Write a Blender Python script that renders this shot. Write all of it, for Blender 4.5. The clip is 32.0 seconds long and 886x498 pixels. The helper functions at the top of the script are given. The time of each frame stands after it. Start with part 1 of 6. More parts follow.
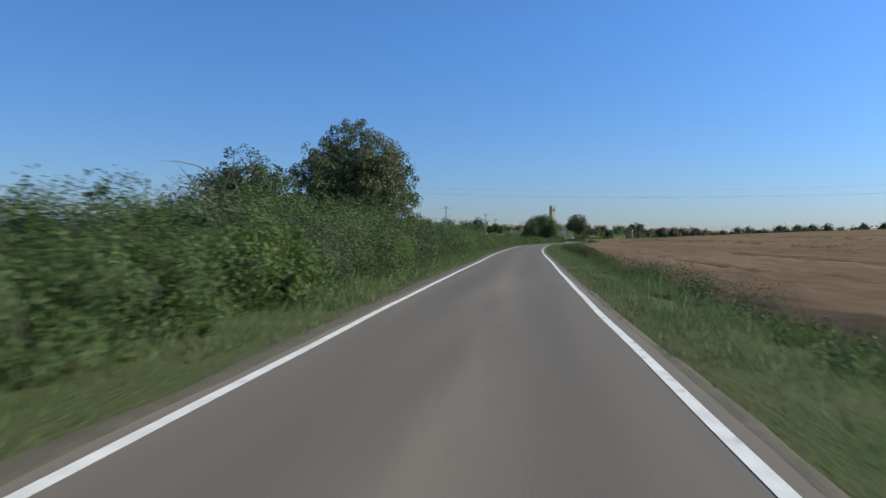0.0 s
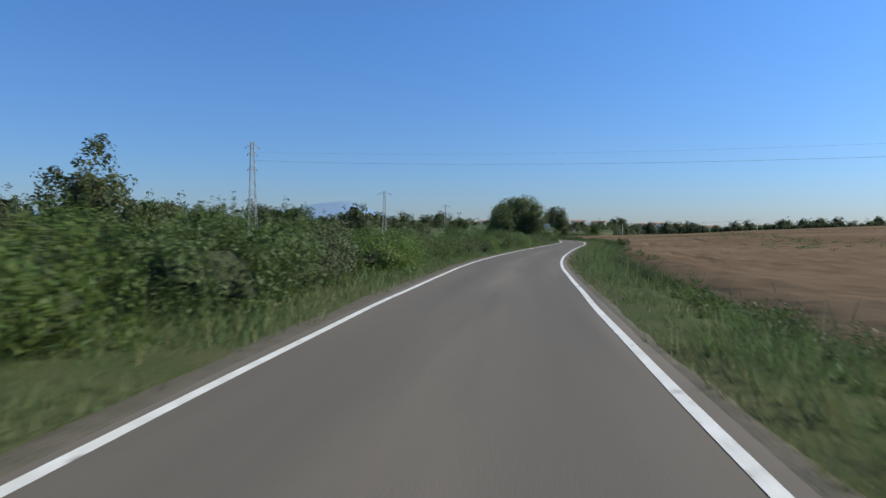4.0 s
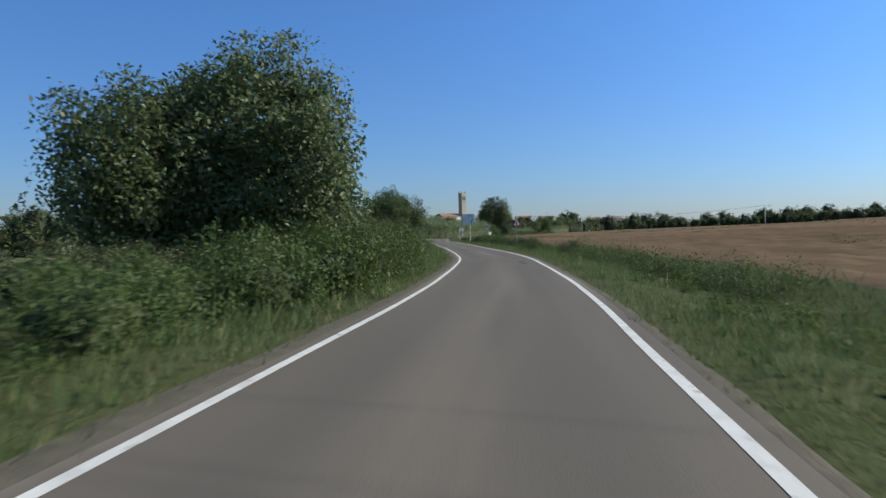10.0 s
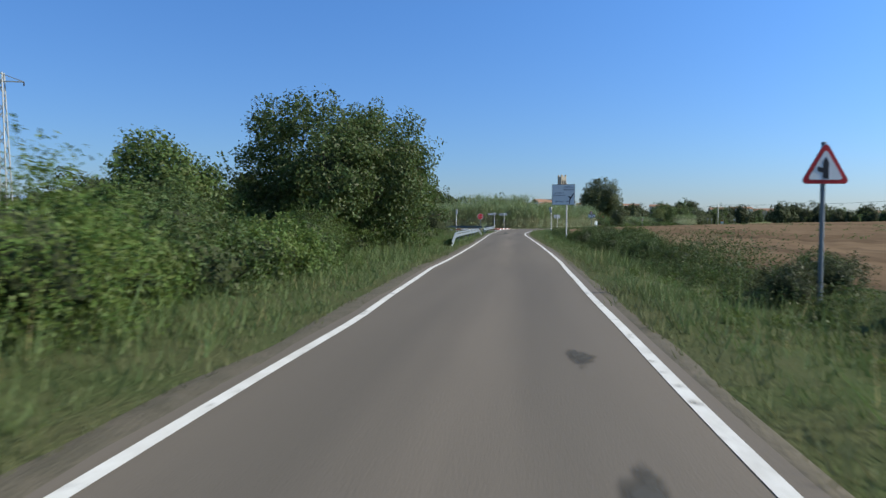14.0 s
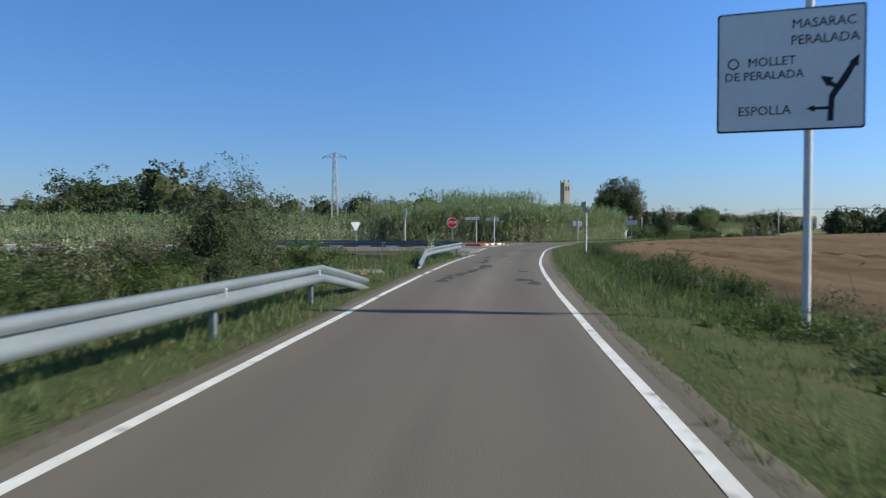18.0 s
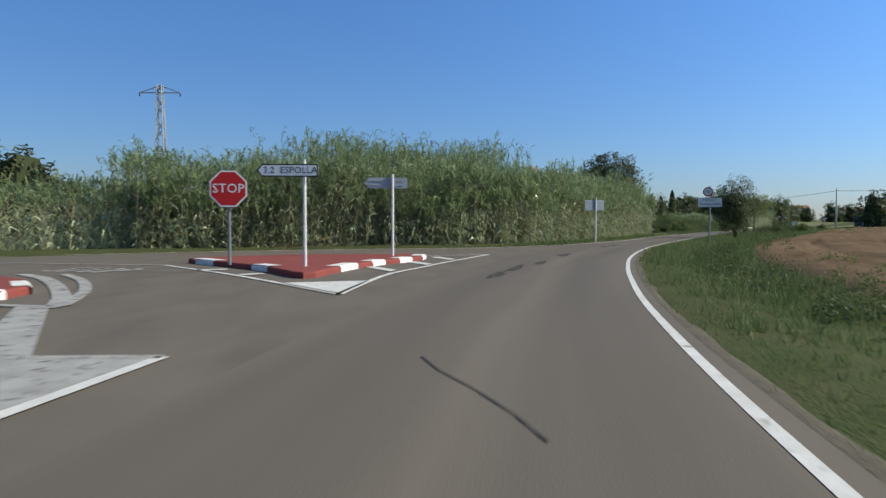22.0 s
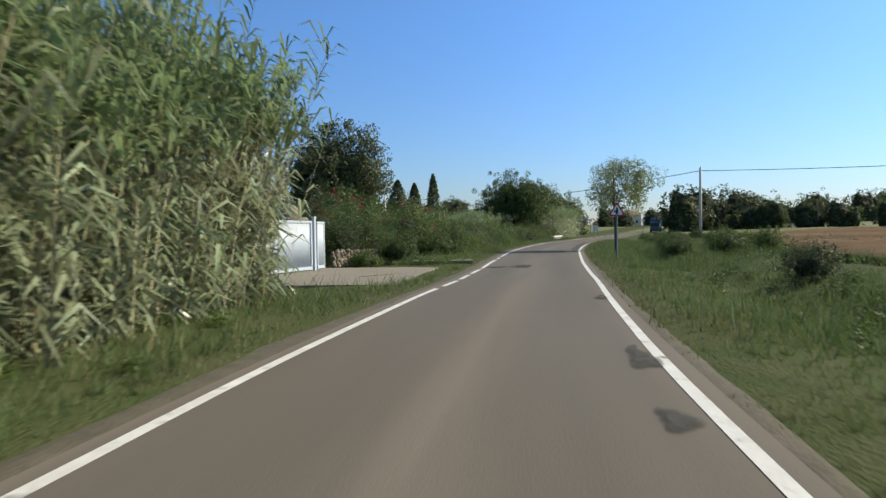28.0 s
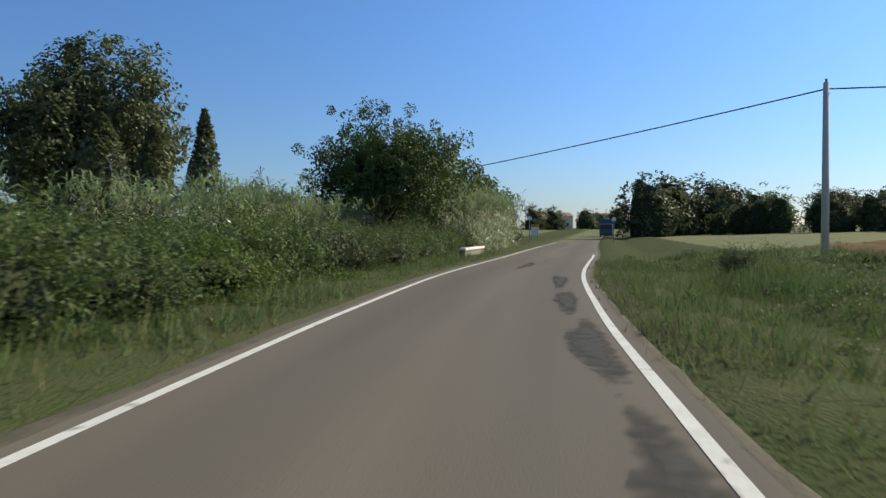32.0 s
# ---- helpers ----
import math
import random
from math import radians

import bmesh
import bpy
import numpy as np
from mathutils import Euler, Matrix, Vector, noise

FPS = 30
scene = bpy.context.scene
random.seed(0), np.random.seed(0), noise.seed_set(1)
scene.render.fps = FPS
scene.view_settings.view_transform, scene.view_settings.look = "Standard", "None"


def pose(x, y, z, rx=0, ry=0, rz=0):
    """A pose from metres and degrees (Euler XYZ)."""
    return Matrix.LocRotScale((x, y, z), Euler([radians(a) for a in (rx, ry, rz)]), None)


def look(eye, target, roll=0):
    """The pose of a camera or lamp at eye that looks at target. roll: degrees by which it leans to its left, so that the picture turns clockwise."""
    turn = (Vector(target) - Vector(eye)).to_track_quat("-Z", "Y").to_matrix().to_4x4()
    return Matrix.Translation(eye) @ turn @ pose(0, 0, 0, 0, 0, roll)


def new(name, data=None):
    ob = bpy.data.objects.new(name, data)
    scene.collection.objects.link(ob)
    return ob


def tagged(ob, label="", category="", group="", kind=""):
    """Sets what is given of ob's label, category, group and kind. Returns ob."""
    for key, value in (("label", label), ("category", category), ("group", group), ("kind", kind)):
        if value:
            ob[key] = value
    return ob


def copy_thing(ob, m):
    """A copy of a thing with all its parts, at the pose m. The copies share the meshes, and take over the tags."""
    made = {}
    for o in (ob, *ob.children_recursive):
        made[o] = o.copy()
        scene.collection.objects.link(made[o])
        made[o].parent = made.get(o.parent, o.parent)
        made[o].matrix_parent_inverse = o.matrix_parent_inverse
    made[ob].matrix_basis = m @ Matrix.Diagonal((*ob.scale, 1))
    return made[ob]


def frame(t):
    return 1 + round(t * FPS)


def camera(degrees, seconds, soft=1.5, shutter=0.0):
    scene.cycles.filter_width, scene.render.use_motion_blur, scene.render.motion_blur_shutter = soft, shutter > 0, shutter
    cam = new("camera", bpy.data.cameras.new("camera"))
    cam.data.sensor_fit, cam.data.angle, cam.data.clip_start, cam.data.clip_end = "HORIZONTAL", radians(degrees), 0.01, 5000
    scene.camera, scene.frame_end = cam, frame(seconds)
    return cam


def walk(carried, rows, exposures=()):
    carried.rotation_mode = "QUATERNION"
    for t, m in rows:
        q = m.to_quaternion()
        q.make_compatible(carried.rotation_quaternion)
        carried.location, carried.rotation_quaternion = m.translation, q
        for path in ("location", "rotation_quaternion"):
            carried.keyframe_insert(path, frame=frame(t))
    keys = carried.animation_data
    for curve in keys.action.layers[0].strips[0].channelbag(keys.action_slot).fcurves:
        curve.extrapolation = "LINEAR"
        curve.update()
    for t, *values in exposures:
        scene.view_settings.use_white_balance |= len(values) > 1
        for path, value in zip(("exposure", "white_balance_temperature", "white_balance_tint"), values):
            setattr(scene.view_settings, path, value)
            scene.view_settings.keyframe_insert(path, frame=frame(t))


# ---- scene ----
cam = camera(66.7, 32.0, soft=1.4, shutter=0.2)
EYE = 1.25
# seconds, x, y, yaw, pitch, roll of the car's camera
ROUTE = [
    (0.0, 0.00, 0.00, -0.00, -0.98, 0.23), (0.5, 1.29, 10.33, -0.34, -1.49, 0.02), (1.0, 2.65, 20.57, -0.52, -1.61, -0.03),
    (1.5, 3.91, 30.17, -0.51, -1.59, -0.86), (2.0, 5.15, 39.67, -0.52, -1.58, -0.47), (2.5, 6.35, 49.20, -0.07, -1.23, -0.24),
    (3.0, 7.50, 58.59, -0.06, -1.66, 0.23), (3.5, 8.76, 67.60, -1.41, -1.41, 0.03), (5.5, 14.91, 102.52, -4.63, -1.08, 0.92),
    (6.0, 16.51, 109.83, -6.16, -1.07, 0.28), (6.5, 18.05, 116.34, -6.90, -0.69, -0.53), (7.0, 19.88, 123.44, -7.42, -1.13, -0.75),
    (7.5, 21.92, 131.02, -7.80, -0.99, -0.20), (8.0, 24.15, 138.85, -8.39, -0.91, -0.29), (8.5, 26.37, 146.56, -8.49, -0.92, -0.94),
    (9.0, 28.61, 154.24, -8.88, -0.51, -1.33), (9.5, 30.61, 161.48, -8.08, -0.74, -1.42), (10.0, 32.57, 169.00, -7.01, -1.25, -1.35),
    (10.5, 34.18, 175.97, -6.14, -0.85, -1.07), (11.0, 35.53, 182.43, -4.97, -1.00, -0.12), (11.5, 36.69, 188.41, -4.03, -2.13, 0.73),
    (12.0, 37.88, 195.09, -3.39, -1.94, 0.87), (12.5, 39.03, 201.93, -2.63, -1.52, 1.12), (13.0, 40.08, 208.98, -1.27, -1.74, 0.33),
    (13.5, 40.93, 215.69, 0.34, -2.41, 0.08), (15.5, 43.23, 240.95, 2.15, -1.57, 0.28), (16.0, 43.72, 246.94, 2.07, -1.54, 0.38),
    (16.5, 44.22, 252.90, 2.04, -1.61, 0.64), (17.0, 44.72, 259.03, 1.91, -1.45, 0.63), (17.5, 45.24, 264.98, 1.70, -1.89, 0.43),
    (18.0, 45.81, 271.27, 1.26, -1.40, 0.00), (18.5, 46.35, 277.29, 1.46, -2.43, 0.49), (19.0, 46.88, 283.47, 1.79, -2.42, -0.10),
    (19.5, 47.36, 289.20, 1.85, -2.60, -0.17), (20.0, 47.89, 295.32, 1.77, -3.25, -2.02), (20.5, 48.48, 301.34, 0.88, -1.11, -0.41),
    (21.0, 49.11, 307.15, 0.96, -1.87, -0.13), (21.5, 49.74, 312.70, 0.52, -1.83, -0.05), (22.0, 50.60, 318.74, -1.79, -2.17, -0.02),
    (22.5, 51.52, 324.05, -3.83, -1.96, 0.06), (23.0, 52.75, 329.73, -6.69, -1.93, 0.13), (23.5, 54.17, 334.98, -9.58, -1.73, 0.08),
    (24.0, 55.85, 340.11, -12.05, -1.26, 0.49), (24.5, 57.68, 345.08, -14.34, -1.35, 0.24), (25.0, 59.73, 350.01, -17.04, -1.46, 0.18),
    (25.5, 61.59, 354.03, -18.87, -1.56, 0.19), (27.5, 71.33, 373.50, -20.49, -1.28, -0.21), (28.0, 73.87, 378.39, -20.74, -1.58, -0.79),
    (28.5, 76.22, 382.88, -21.40, -1.69, -0.25), (29.0, 78.82, 387.65, -22.61, -1.64, 0.41), (29.5, 81.62, 392.55, -23.15, -1.34, 0.14),
    (30.0, 84.54, 397.48, -24.25, -1.40, -0.48), (30.5, 87.38, 402.13, -25.08, -1.58, -0.03), (31.0, 90.35, 406.86, -25.81, -0.78, 0.26),
    (31.5, 92.96, 410.86, -26.51, -1.25, 0.11), (32.0, 95.69, 414.95, -27.19, -1.45, -0.36)]
# seconds, stops, kelvin, tint: the picture turns a little warmer towards the end
EXPOSURES = [(0.0, 0.12, 6500, 4), (2.0, 0.20, 6500, 4), (6.0, 0.02, 6500, 4), (9.0, 0.03, 6550, 4), (11.0, 0.12, 6600, 4), (16.0, 0.30, 6600, 4),
             (20.0, 0.06, 6800, 4), (24.0, 0.18, 7050, 4), (27.6, 0.34, 7350, 4), (28.0, 0.30, 7350, 4), (30.0, 0.10, 7250, 4), (32.0, 0.10, 7450, 4)]
walk(cam, [(t, pose(x, y, EYE, 90 + p, -r, w)) for t, x, y, w, p, r in ROUTE], EXPOSURES)

# ---- daylight ----
SUN_DIR = Vector((0.97, -0.07, 0.65)).normalized()
world = bpy.data.worlds.new("clear_sky")
scene.world = world
world.use_nodes = True
wn, wl = world.node_tree.nodes, world.node_tree.links
sky = wn.new("ShaderNodeTexSky")
sky.sky_type, sky.sun_disc = "NISHITA", False
sky.sun_elevation, sky.sun_rotation = math.asin(SUN_DIR.z), math.atan2(SUN_DIR.x, SUN_DIR.y)
sky.air_density, sky.dust_density, sky.ozone_density = 1.1, 0.35, 1.6
vivid = wn.new("ShaderNodeHueSaturation")
vivid.inputs["Saturation"].default_value = 1.05
# the clear blue of a dry day, by height above the horizon
high, split, ramp_sky = wn.new("ShaderNodeTexCoord"), wn.new("ShaderNodeSeparateXYZ"), wn.new("ShaderNodeValToRGB")
wl.new(high.outputs["Generated"], split.inputs[0])
wl.new(split.outputs["Z"], ramp_sky.inputs[0])
ramp_sky.color_ramp.elements[0].position, ramp_sky.color_ramp.elements[0].color = 0.0, (0.27, 0.325, 0.545, 1)
ramp_sky.color_ramp.elements[1].position, ramp_sky.color_ramp.elements[1].color = 0.75, (0.50, 0.52, 0.54, 1)
for place, shade in ((0.09, (0.26, 0.37, 0.62, 1)), (0.30, (0.29, 0.46, 0.755, 1))):
    ramp_sky.color_ramp.elements.new(place).color = shade
tint, double = wn.new("ShaderNodeVectorMath"), wn.new("ShaderNodeVectorMath")
tint.operation, double.operation = "MULTIPLY", "SCALE"
double.inputs["Scale"].default_value = 2.0
wl.new(sky.outputs[0], vivid.inputs["Color"])
wl.new(vivid.outputs[0], tint.inputs[0])
wl.new(ramp_sky.outputs[0], tint.inputs[1])
wl.new(tint.outputs[0], double.inputs[0])
toward, swell, glow = wn.new("ShaderNodeVectorMath"), wn.new("ShaderNodeMapRange"), wn.new("ShaderNodeVectorMath")
toward.operation, glow.operation = "DOT_PRODUCT", "SCALE"
toward.inputs[1].default_value = Vector((SUN_DIR.x, SUN_DIR.y, 0)).normalized()
swell.inputs[1].default_value, swell.inputs[3].default_value, swell.inputs[4].default_value = -1.0, 0.72, 1.28
wl.new(high.outputs["Generated"], toward.inputs[0])
wl.new(toward.outputs["Value"], swell.inputs[0])
wl.new(double.outputs[0], glow.inputs[0])
wl.new(swell.outputs[0], glow.inputs["Scale"])
wl.new(glow.outputs[0], wn["Background"].inputs[0])
wn["Background"].inputs[1].default_value = 0.10
sun_data = bpy.data.lights.new("sun", "SUN")
sun_data.energy, sun_data.angle, sun_data.color = 5.0, radians(0.53), (1.0, 0.92, 0.79)
sun = new("sun", sun_data)
sun.matrix_world = look(SUN_DIR * 100, (0, 0, 0))

# ---- materials ----


def mat(name, colour, rough=0.8, other=None, scale=3.0, fine=40.0, bump=0.0, metal=0.0, spread=0.0, through_light=0.0, amount=0.5, spec=0.3, stretch=None, worn=None, wear=None, wide=False, lane=False):
    """A node material: two colours mixed by noise at two scales, bump, and a spread of brightness between objects and pieces."""
    m = bpy.data.materials.new(name)
    m.use_nodes = True
    n, l = m.node_tree.nodes, m.node_tree.links
    b = n["Principled BSDF"]
    b.inputs["Roughness"].default_value, b.inputs["Metallic"].default_value = rough, metal
    b.inputs["Specular IOR Level"].default_value = spec
    other = other or tuple(c * 0.7 for c in colour)
    geo = n.new("ShaderNodeNewGeometry")
    place = geo.outputs["Position"]
    if lane:
        at_lane = n.new("ShaderNodeAttribute")
        at_lane.attribute_name = "lane"
        place = at_lane.outputs["Vector"]
    if stretch:
        mp = n.new("ShaderNodeMapping")
        mp.inputs["Scale"].default_value = stretch
        l.new(place, mp.inputs[0])
        place = mp.outputs[0]
    big, small = n.new("ShaderNodeTexNoise"), n.new("ShaderNodeTexNoise")
    big.inputs["Scale"].default_value, small.inputs["Scale"].default_value = scale, fine
    big.inputs["Detail"].default_value, small.inputs["Detail"].default_value = 3, 2
    l.new(place, big.inputs["Vector"])
    l.new(geo.outputs["Position"] if lane else place, small.inputs["Vector"])
    add = n.new("ShaderNodeMath")
    add.operation = "MULTIPLY_ADD"
    add.inputs[1].default_value, add.inputs[2].default_value = 0.6, 0.0
    l.new(small.outputs[0], add.inputs[0])
    l.new(big.outputs[0], add.inputs[2])
    ramp = n.new("ShaderNodeMapRange")
    ramp.inputs[1].default_value, ramp.inputs[2].default_value = 0.8 - amount * 0.6, 0.8 + amount * 0.6
    l.new(add.outputs[0], ramp.inputs[0])
    mix = n.new("ShaderNodeMix")
    mix.data_type = "RGBA"
    mix.inputs[6].default_value, mix.inputs[7].default_value = (*colour, 1), (*other, 1)
    l.new(ramp.outputs[0], mix.inputs[0])
    out = mix.outputs[2]
    if wear:
        at, mw = n.new("ShaderNodeAttribute"), n.new("ShaderNodeMix")
        at.attribute_name, mw.data_type = "wear", "RGBA"
        mw.inputs[7].default_value = (*wear, 1)
        stain, fac = n.new("ShaderNodeTexNoise"), n.new("ShaderNodeMath")
        stain.inputs["Scale"].default_value, stain.inputs["Detail"].default_value, fac.operation = 1.3, 5, "MULTIPLY"
        l.new(place, stain.inputs["Vector"])
        lift = n.new("ShaderNodeMapRange")
        lift.inputs[1].default_value, lift.inputs[2].default_value, lift.inputs[4].default_value = 0.30, 0.62, 1.2
        l.new(stain.outputs[0], lift.inputs[0])
        l.new(at.outputs["Fac"], fac.inputs[0])
        l.new(lift.outputs[0], fac.inputs[1])
        l.new(fac.outputs[0], mw.inputs[0])
        l.new(out, mw.inputs[6])
        out = mw.outputs[2]
    if spread:
        info, hsv = n.new("ShaderNodeObjectInfo"), n.new("ShaderNodeHueSaturation")
        both = n.new("ShaderNodeMath")
        both.operation = "ADD"
        l.new(info.outputs["Random"], both.inputs[0])
        l.new(geo.outputs["Random Per Island"], both.inputs[1])
        rng = n.new("ShaderNodeMapRange")
        rng.inputs[1].default_value, rng.inputs[2].default_value = 0.0, 2.0
        rng.inputs[3].default_value, rng.inputs[4].default_value = 1 - spread, 1 + spread
        l.new(both.outputs[0], rng.inputs[0])
        l.new(rng.outputs[0], hsv.inputs["Value"])
        hue = n.new("ShaderNodeMapRange")
        hue.inputs[3].default_value, hue.inputs[4].default_value = 0.5 - spread * 0.05, 0.5 + spread * 0.05
        l.new(geo.outputs["Random Per Island"], hue.inputs[0])
        l.new(hue.outputs[0], hsv.inputs["Hue"])
        l.new(out, hsv.inputs["Color"])
        out = hsv.outputs[0]
    l.new(out, b.inputs["Base Color"])
    if bump:
        bp = n.new("ShaderNodeBump")
        bp.inputs["Strength"].default_value, bp.inputs["Distance"].default_value = 1.0, bump
        l.new(add.outputs[0], bp.inputs["Height"])
        l.new(bp.outputs[0], b.inputs["Normal"])
    if worn is not None:
        at, rub, tr, mx = n.new("ShaderNodeAttribute"), n.new("ShaderNodeTexNoise"), n.new("ShaderNodeBsdfTransparent"), n.new("ShaderNodeMixShader")
        at.attribute_name = "rim"
        rub.inputs["Scale"].default_value, rub.inputs["Detail"].default_value = 5.0, 6
        l.new(geo.outputs["Position"], rub.inputs["Vector"])
        ad, lim = n.new("ShaderNodeMath"), n.new("ShaderNodeMapRange")
        ad.operation = "ADD"
        l.new(rub.outputs[0], ad.inputs[0])
        l.new(at.outputs["Fac"], ad.inputs[1])
        lim.inputs[1].default_value, lim.inputs[2].default_value = worn, worn + (0.5 if wide else 0.2)
        l.new(ad.outputs[0], lim.inputs[0])
        l.new(lim.outputs[0], mx.inputs[0])
        l.new(b.outputs[0], mx.inputs[1])
        l.new(tr.outputs[0], mx.inputs[2])
        l.new(mx.outputs[0], n["Material Output"].inputs[0])
    if through_light:
        tr, mx = n.new("ShaderNodeBsdfTranslucent"), n.new("ShaderNodeMixShader")
        mx.inputs[0].default_value = through_light
        l.new(out, tr.inputs[0])
        l.new(b.outputs[0], mx.inputs[1])
        l.new(tr.outputs[0], mx.inputs[2])
        l.new(mx.outputs[0], n["Material Output"].inputs[0])
    return m


ASPHALT = mat("asphalt", (0.150, 0.132, 0.112), 0.85, (0.102, 0.091, 0.078), 1.1, 60, 0.004, amount=0.75, wear=(0.190, 0.163, 0.134), spec=0.15, lane=True)
PATCH = mat("fresh_asphalt", (0.064, 0.064, 0.062), 0.85, (0.088, 0.085, 0.078), 2.5, 60, 0.004, spec=0.1, worn=0.46, wide=True)
PAINT = mat("road_paint", (0.72, 0.72, 0.70), 0.7, (0.52, 0.51, 0.48), 3.0, 25, amount=0.5, worn=0.60)
WORN = mat("worn_road_paint", (0.42, 0.42, 0.40), 0.75, (0.27, 0.265, 0.255), 2.2, 30, amount=0.45, worn=0.56)
GRAVEL = mat("gravel_edge", (0.135, 0.116, 0.088), 0.95, (0.075, 0.070, 0.048), 3.4, 30, 0.02, amount=0.6)
EARTH = mat("grassy_earth", (0.050, 0.074, 0.026), 0.95, (0.090, 0.092, 0.046), 0.9, 22, 0.05, spec=0.05, amount=0.5)
PLAIN = mat("dry_meadow", (0.095, 0.125, 0.042), 0.95, (0.165, 0.155, 0.066), 0.03, 0.7, 0.05, amount=0.5)
FIELD = mat("ploughed_field", (0.215, 0.155, 0.104), 0.95, (0.115, 0.080, 0.054), 0.16, 2.2, 0.08, amount=0.55, spec=0.0, stretch=(1.0, 0.12, 1.0))
BLADE = mat("grass_blade", (0.078, 0.135, 0.042), 0.7, (0.138, 0.165, 0.068), 0.4, 6, spread=0.45, through_light=0.35, amount=0.6)
DRYBLADE = mat("dry_grass_blade", (0.130, 0.165, 0.066), 0.75, (0.215, 0.210, 0.108), 0.3, 6, spread=0.4, through_light=0.35, amount=0.6)
STRAW = mat("dry_stalk", (0.38, 0.30, 0.15), 0.8, (0.25, 0.21, 0.10), 1.0, 9, spread=0.3, through_light=0.2)
LEAF = mat("hedge_leaf", (0.108, 0.152, 0.046), 0.55, (0.062, 0.096, 0.029), 0.6, 8, spread=0.5, through_light=0.42, amount=0.7, spec=0.35)
LEAF_WALNUT = mat("walnut_leaf", (0.145, 0.185, 0.078), 0.48, (0.090, 0.122, 0.046), 0.7, 8, spread=0.5, through_light=0.42, amount=0.7, spec=0.4)
LEAF_LIGHT = mat("bright_leaf", (0.132, 0.185, 0.045), 0.55, (0.078, 0.125, 0.03), 0.8, 8, spread=0.45, through_light=0.42, amount=0.7)
LEAF_DARK = mat("oak_leaf", (0.112, 0.130, 0.056), 0.52, (0.068, 0.084, 0.038), 0.6, 8, spread=0.5, through_light=0.3, amount=0.7, spec=0.3)
LEAF_PALE = mat("young_leaf", (0.26, 0.30, 0.125), 0.55, (0.18, 0.215, 0.08), 0.8, 8, spread=0.45, through_light=0.65, amount=0.7)
LEAF_PINE = mat("pine_needles", (0.085, 0.125, 0.035), 0.6, (0.05, 0.08, 0.024), 0.6, 8, spread=0.4, through_light=0.25, amount=0.7)
LEAF_GREY = mat("tamarisk_leaf", (0.105, 0.125, 0.058), 0.7, (0.068, 0.082, 0.036), 0.8, 8, spread=0.4, through_light=0.25)
REED = mat("reed_leaf", (0.36, 0.455, 0.27), 0.30, (0.45, 0.47, 0.31), 0.5, 5, spread=0.6, through_light=0.36, spec=0.5, amount=0.6)
REED_TOP = mat("reed_top_leaf", (0.225, 0.285, 0.145), 0.38, (0.145, 0.20, 0.092), 0.5, 5, spread=0.45, through_light=0.42, spec=0.4, amount=0.6)
CANE = mat("reed_cane", (0.46, 0.40, 0.27), 0.6, (0.30, 0.26, 0.15), 0.5, 8, spread=0.35)
FLOWER = mat("oleander_flower", (0.42, 0.035, 0.05), 0.6, (0.3, 0.05, 0.06), 2, 9, spread=0.3, through_light=0.3)
BARK = mat("bark", (0.10, 0.075, 0.052), 0.9, (0.05, 0.04, 0.03), 3, 25, 0.02)
DEADWOOD = mat("dead_wood", (0.21, 0.185, 0.155), 0.9, (0.13, 0.115, 0.095), 3, 25, 0.01)
ZINC = mat("galvanised_steel", (0.205, 0.235, 0.25), 0.55, (0.15, 0.172, 0.188), 1.2, 20, metal=0.2, amount=0.5)
SIGNBACK = mat("sign_back_aluminium", (0.34, 0.38, 0.41), 0.5, (0.27, 0.30, 0.33), 1.5, 20, metal=0.3)
POSTWHITE = mat("white_post_paint", (0.74, 0.75, 0.74), 0.5, (0.58, 0.58, 0.57), 2, 20)
SIGNWHITE = mat("sign_white", (0.80, 0.81, 0.79), 0.45, (0.70, 0.71, 0.70), 1.5, 18)
SIGNBLACK = mat("sign_black", (0.018, 0.02, 0.026), 0.5)
SIGNRED = mat("sign_red", (0.50, 0.014, 0.016), 0.4, (0.42, 0.02, 0.02), 2, 20)
KERBRED = mat("red_kerb_paint", (0.27, 0.060, 0.050), 0.85, (0.20, 0.055, 0.046), 1.2, 20, 0.004, amount=0.6)
KERBWHITE = mat("white_kerb_paint", (0.82, 0.82, 0.80), 0.7, (0.66, 0.65, 0.62), 2, 25, amount=0.5)
CONCRETE = mat("weathered_concrete", (0.27, 0.24, 0.19), 0.9, (0.17, 0.15, 0.12), 0.7, 18, 0.006, amount=0.7)
GATEWHITE = mat("white_gate_paint", (0.50, 0.56, 0.62), 0.5, (0.42, 0.47, 0.51), 1.5, 15)
POLEGREY = mat("pale_concrete", (0.58, 0.57, 0.53), 0.85, (0.46, 0.45, 0.41), 1.0, 12)
YELLOW = mat("pale_litter", (0.50, 0.46, 0.28), 0.8, (0.36, 0.32, 0.18), 8, 30)
BRICK = mat("fired_brick", (0.36, 0.15, 0.07), 0.9, (0.26, 0.11, 0.06), 6, 30, 0.004, spread=0.3)
# dark body inside the leaves; the shade among twigs is put into its colour
TWIG_SHADE = mat("inner_twig_shade", (0.042, 0.052, 0.022), 0.9, (0.026, 0.036, 0.014), 3.0, 18, 0.05)
STONE = mat("rubble_stone", (0.27, 0.225, 0.17), 0.92, (0.16, 0.13, 0.10), 1.5, 14, 0.02, spread=0.3)
GREENIRON = mat("green_iron", (0.06, 0.20, 0.12), 0.5, (0.04, 0.13, 0.08), 3, 20)
PYLON = mat("pylon_steel", (0.36, 0.38, 0.385), 0.6, (0.28, 0.30, 0.305), 0.5, 6, metal=0.3)
CABLE = mat("cable", (0.05, 0.055, 0.06), 0.6)
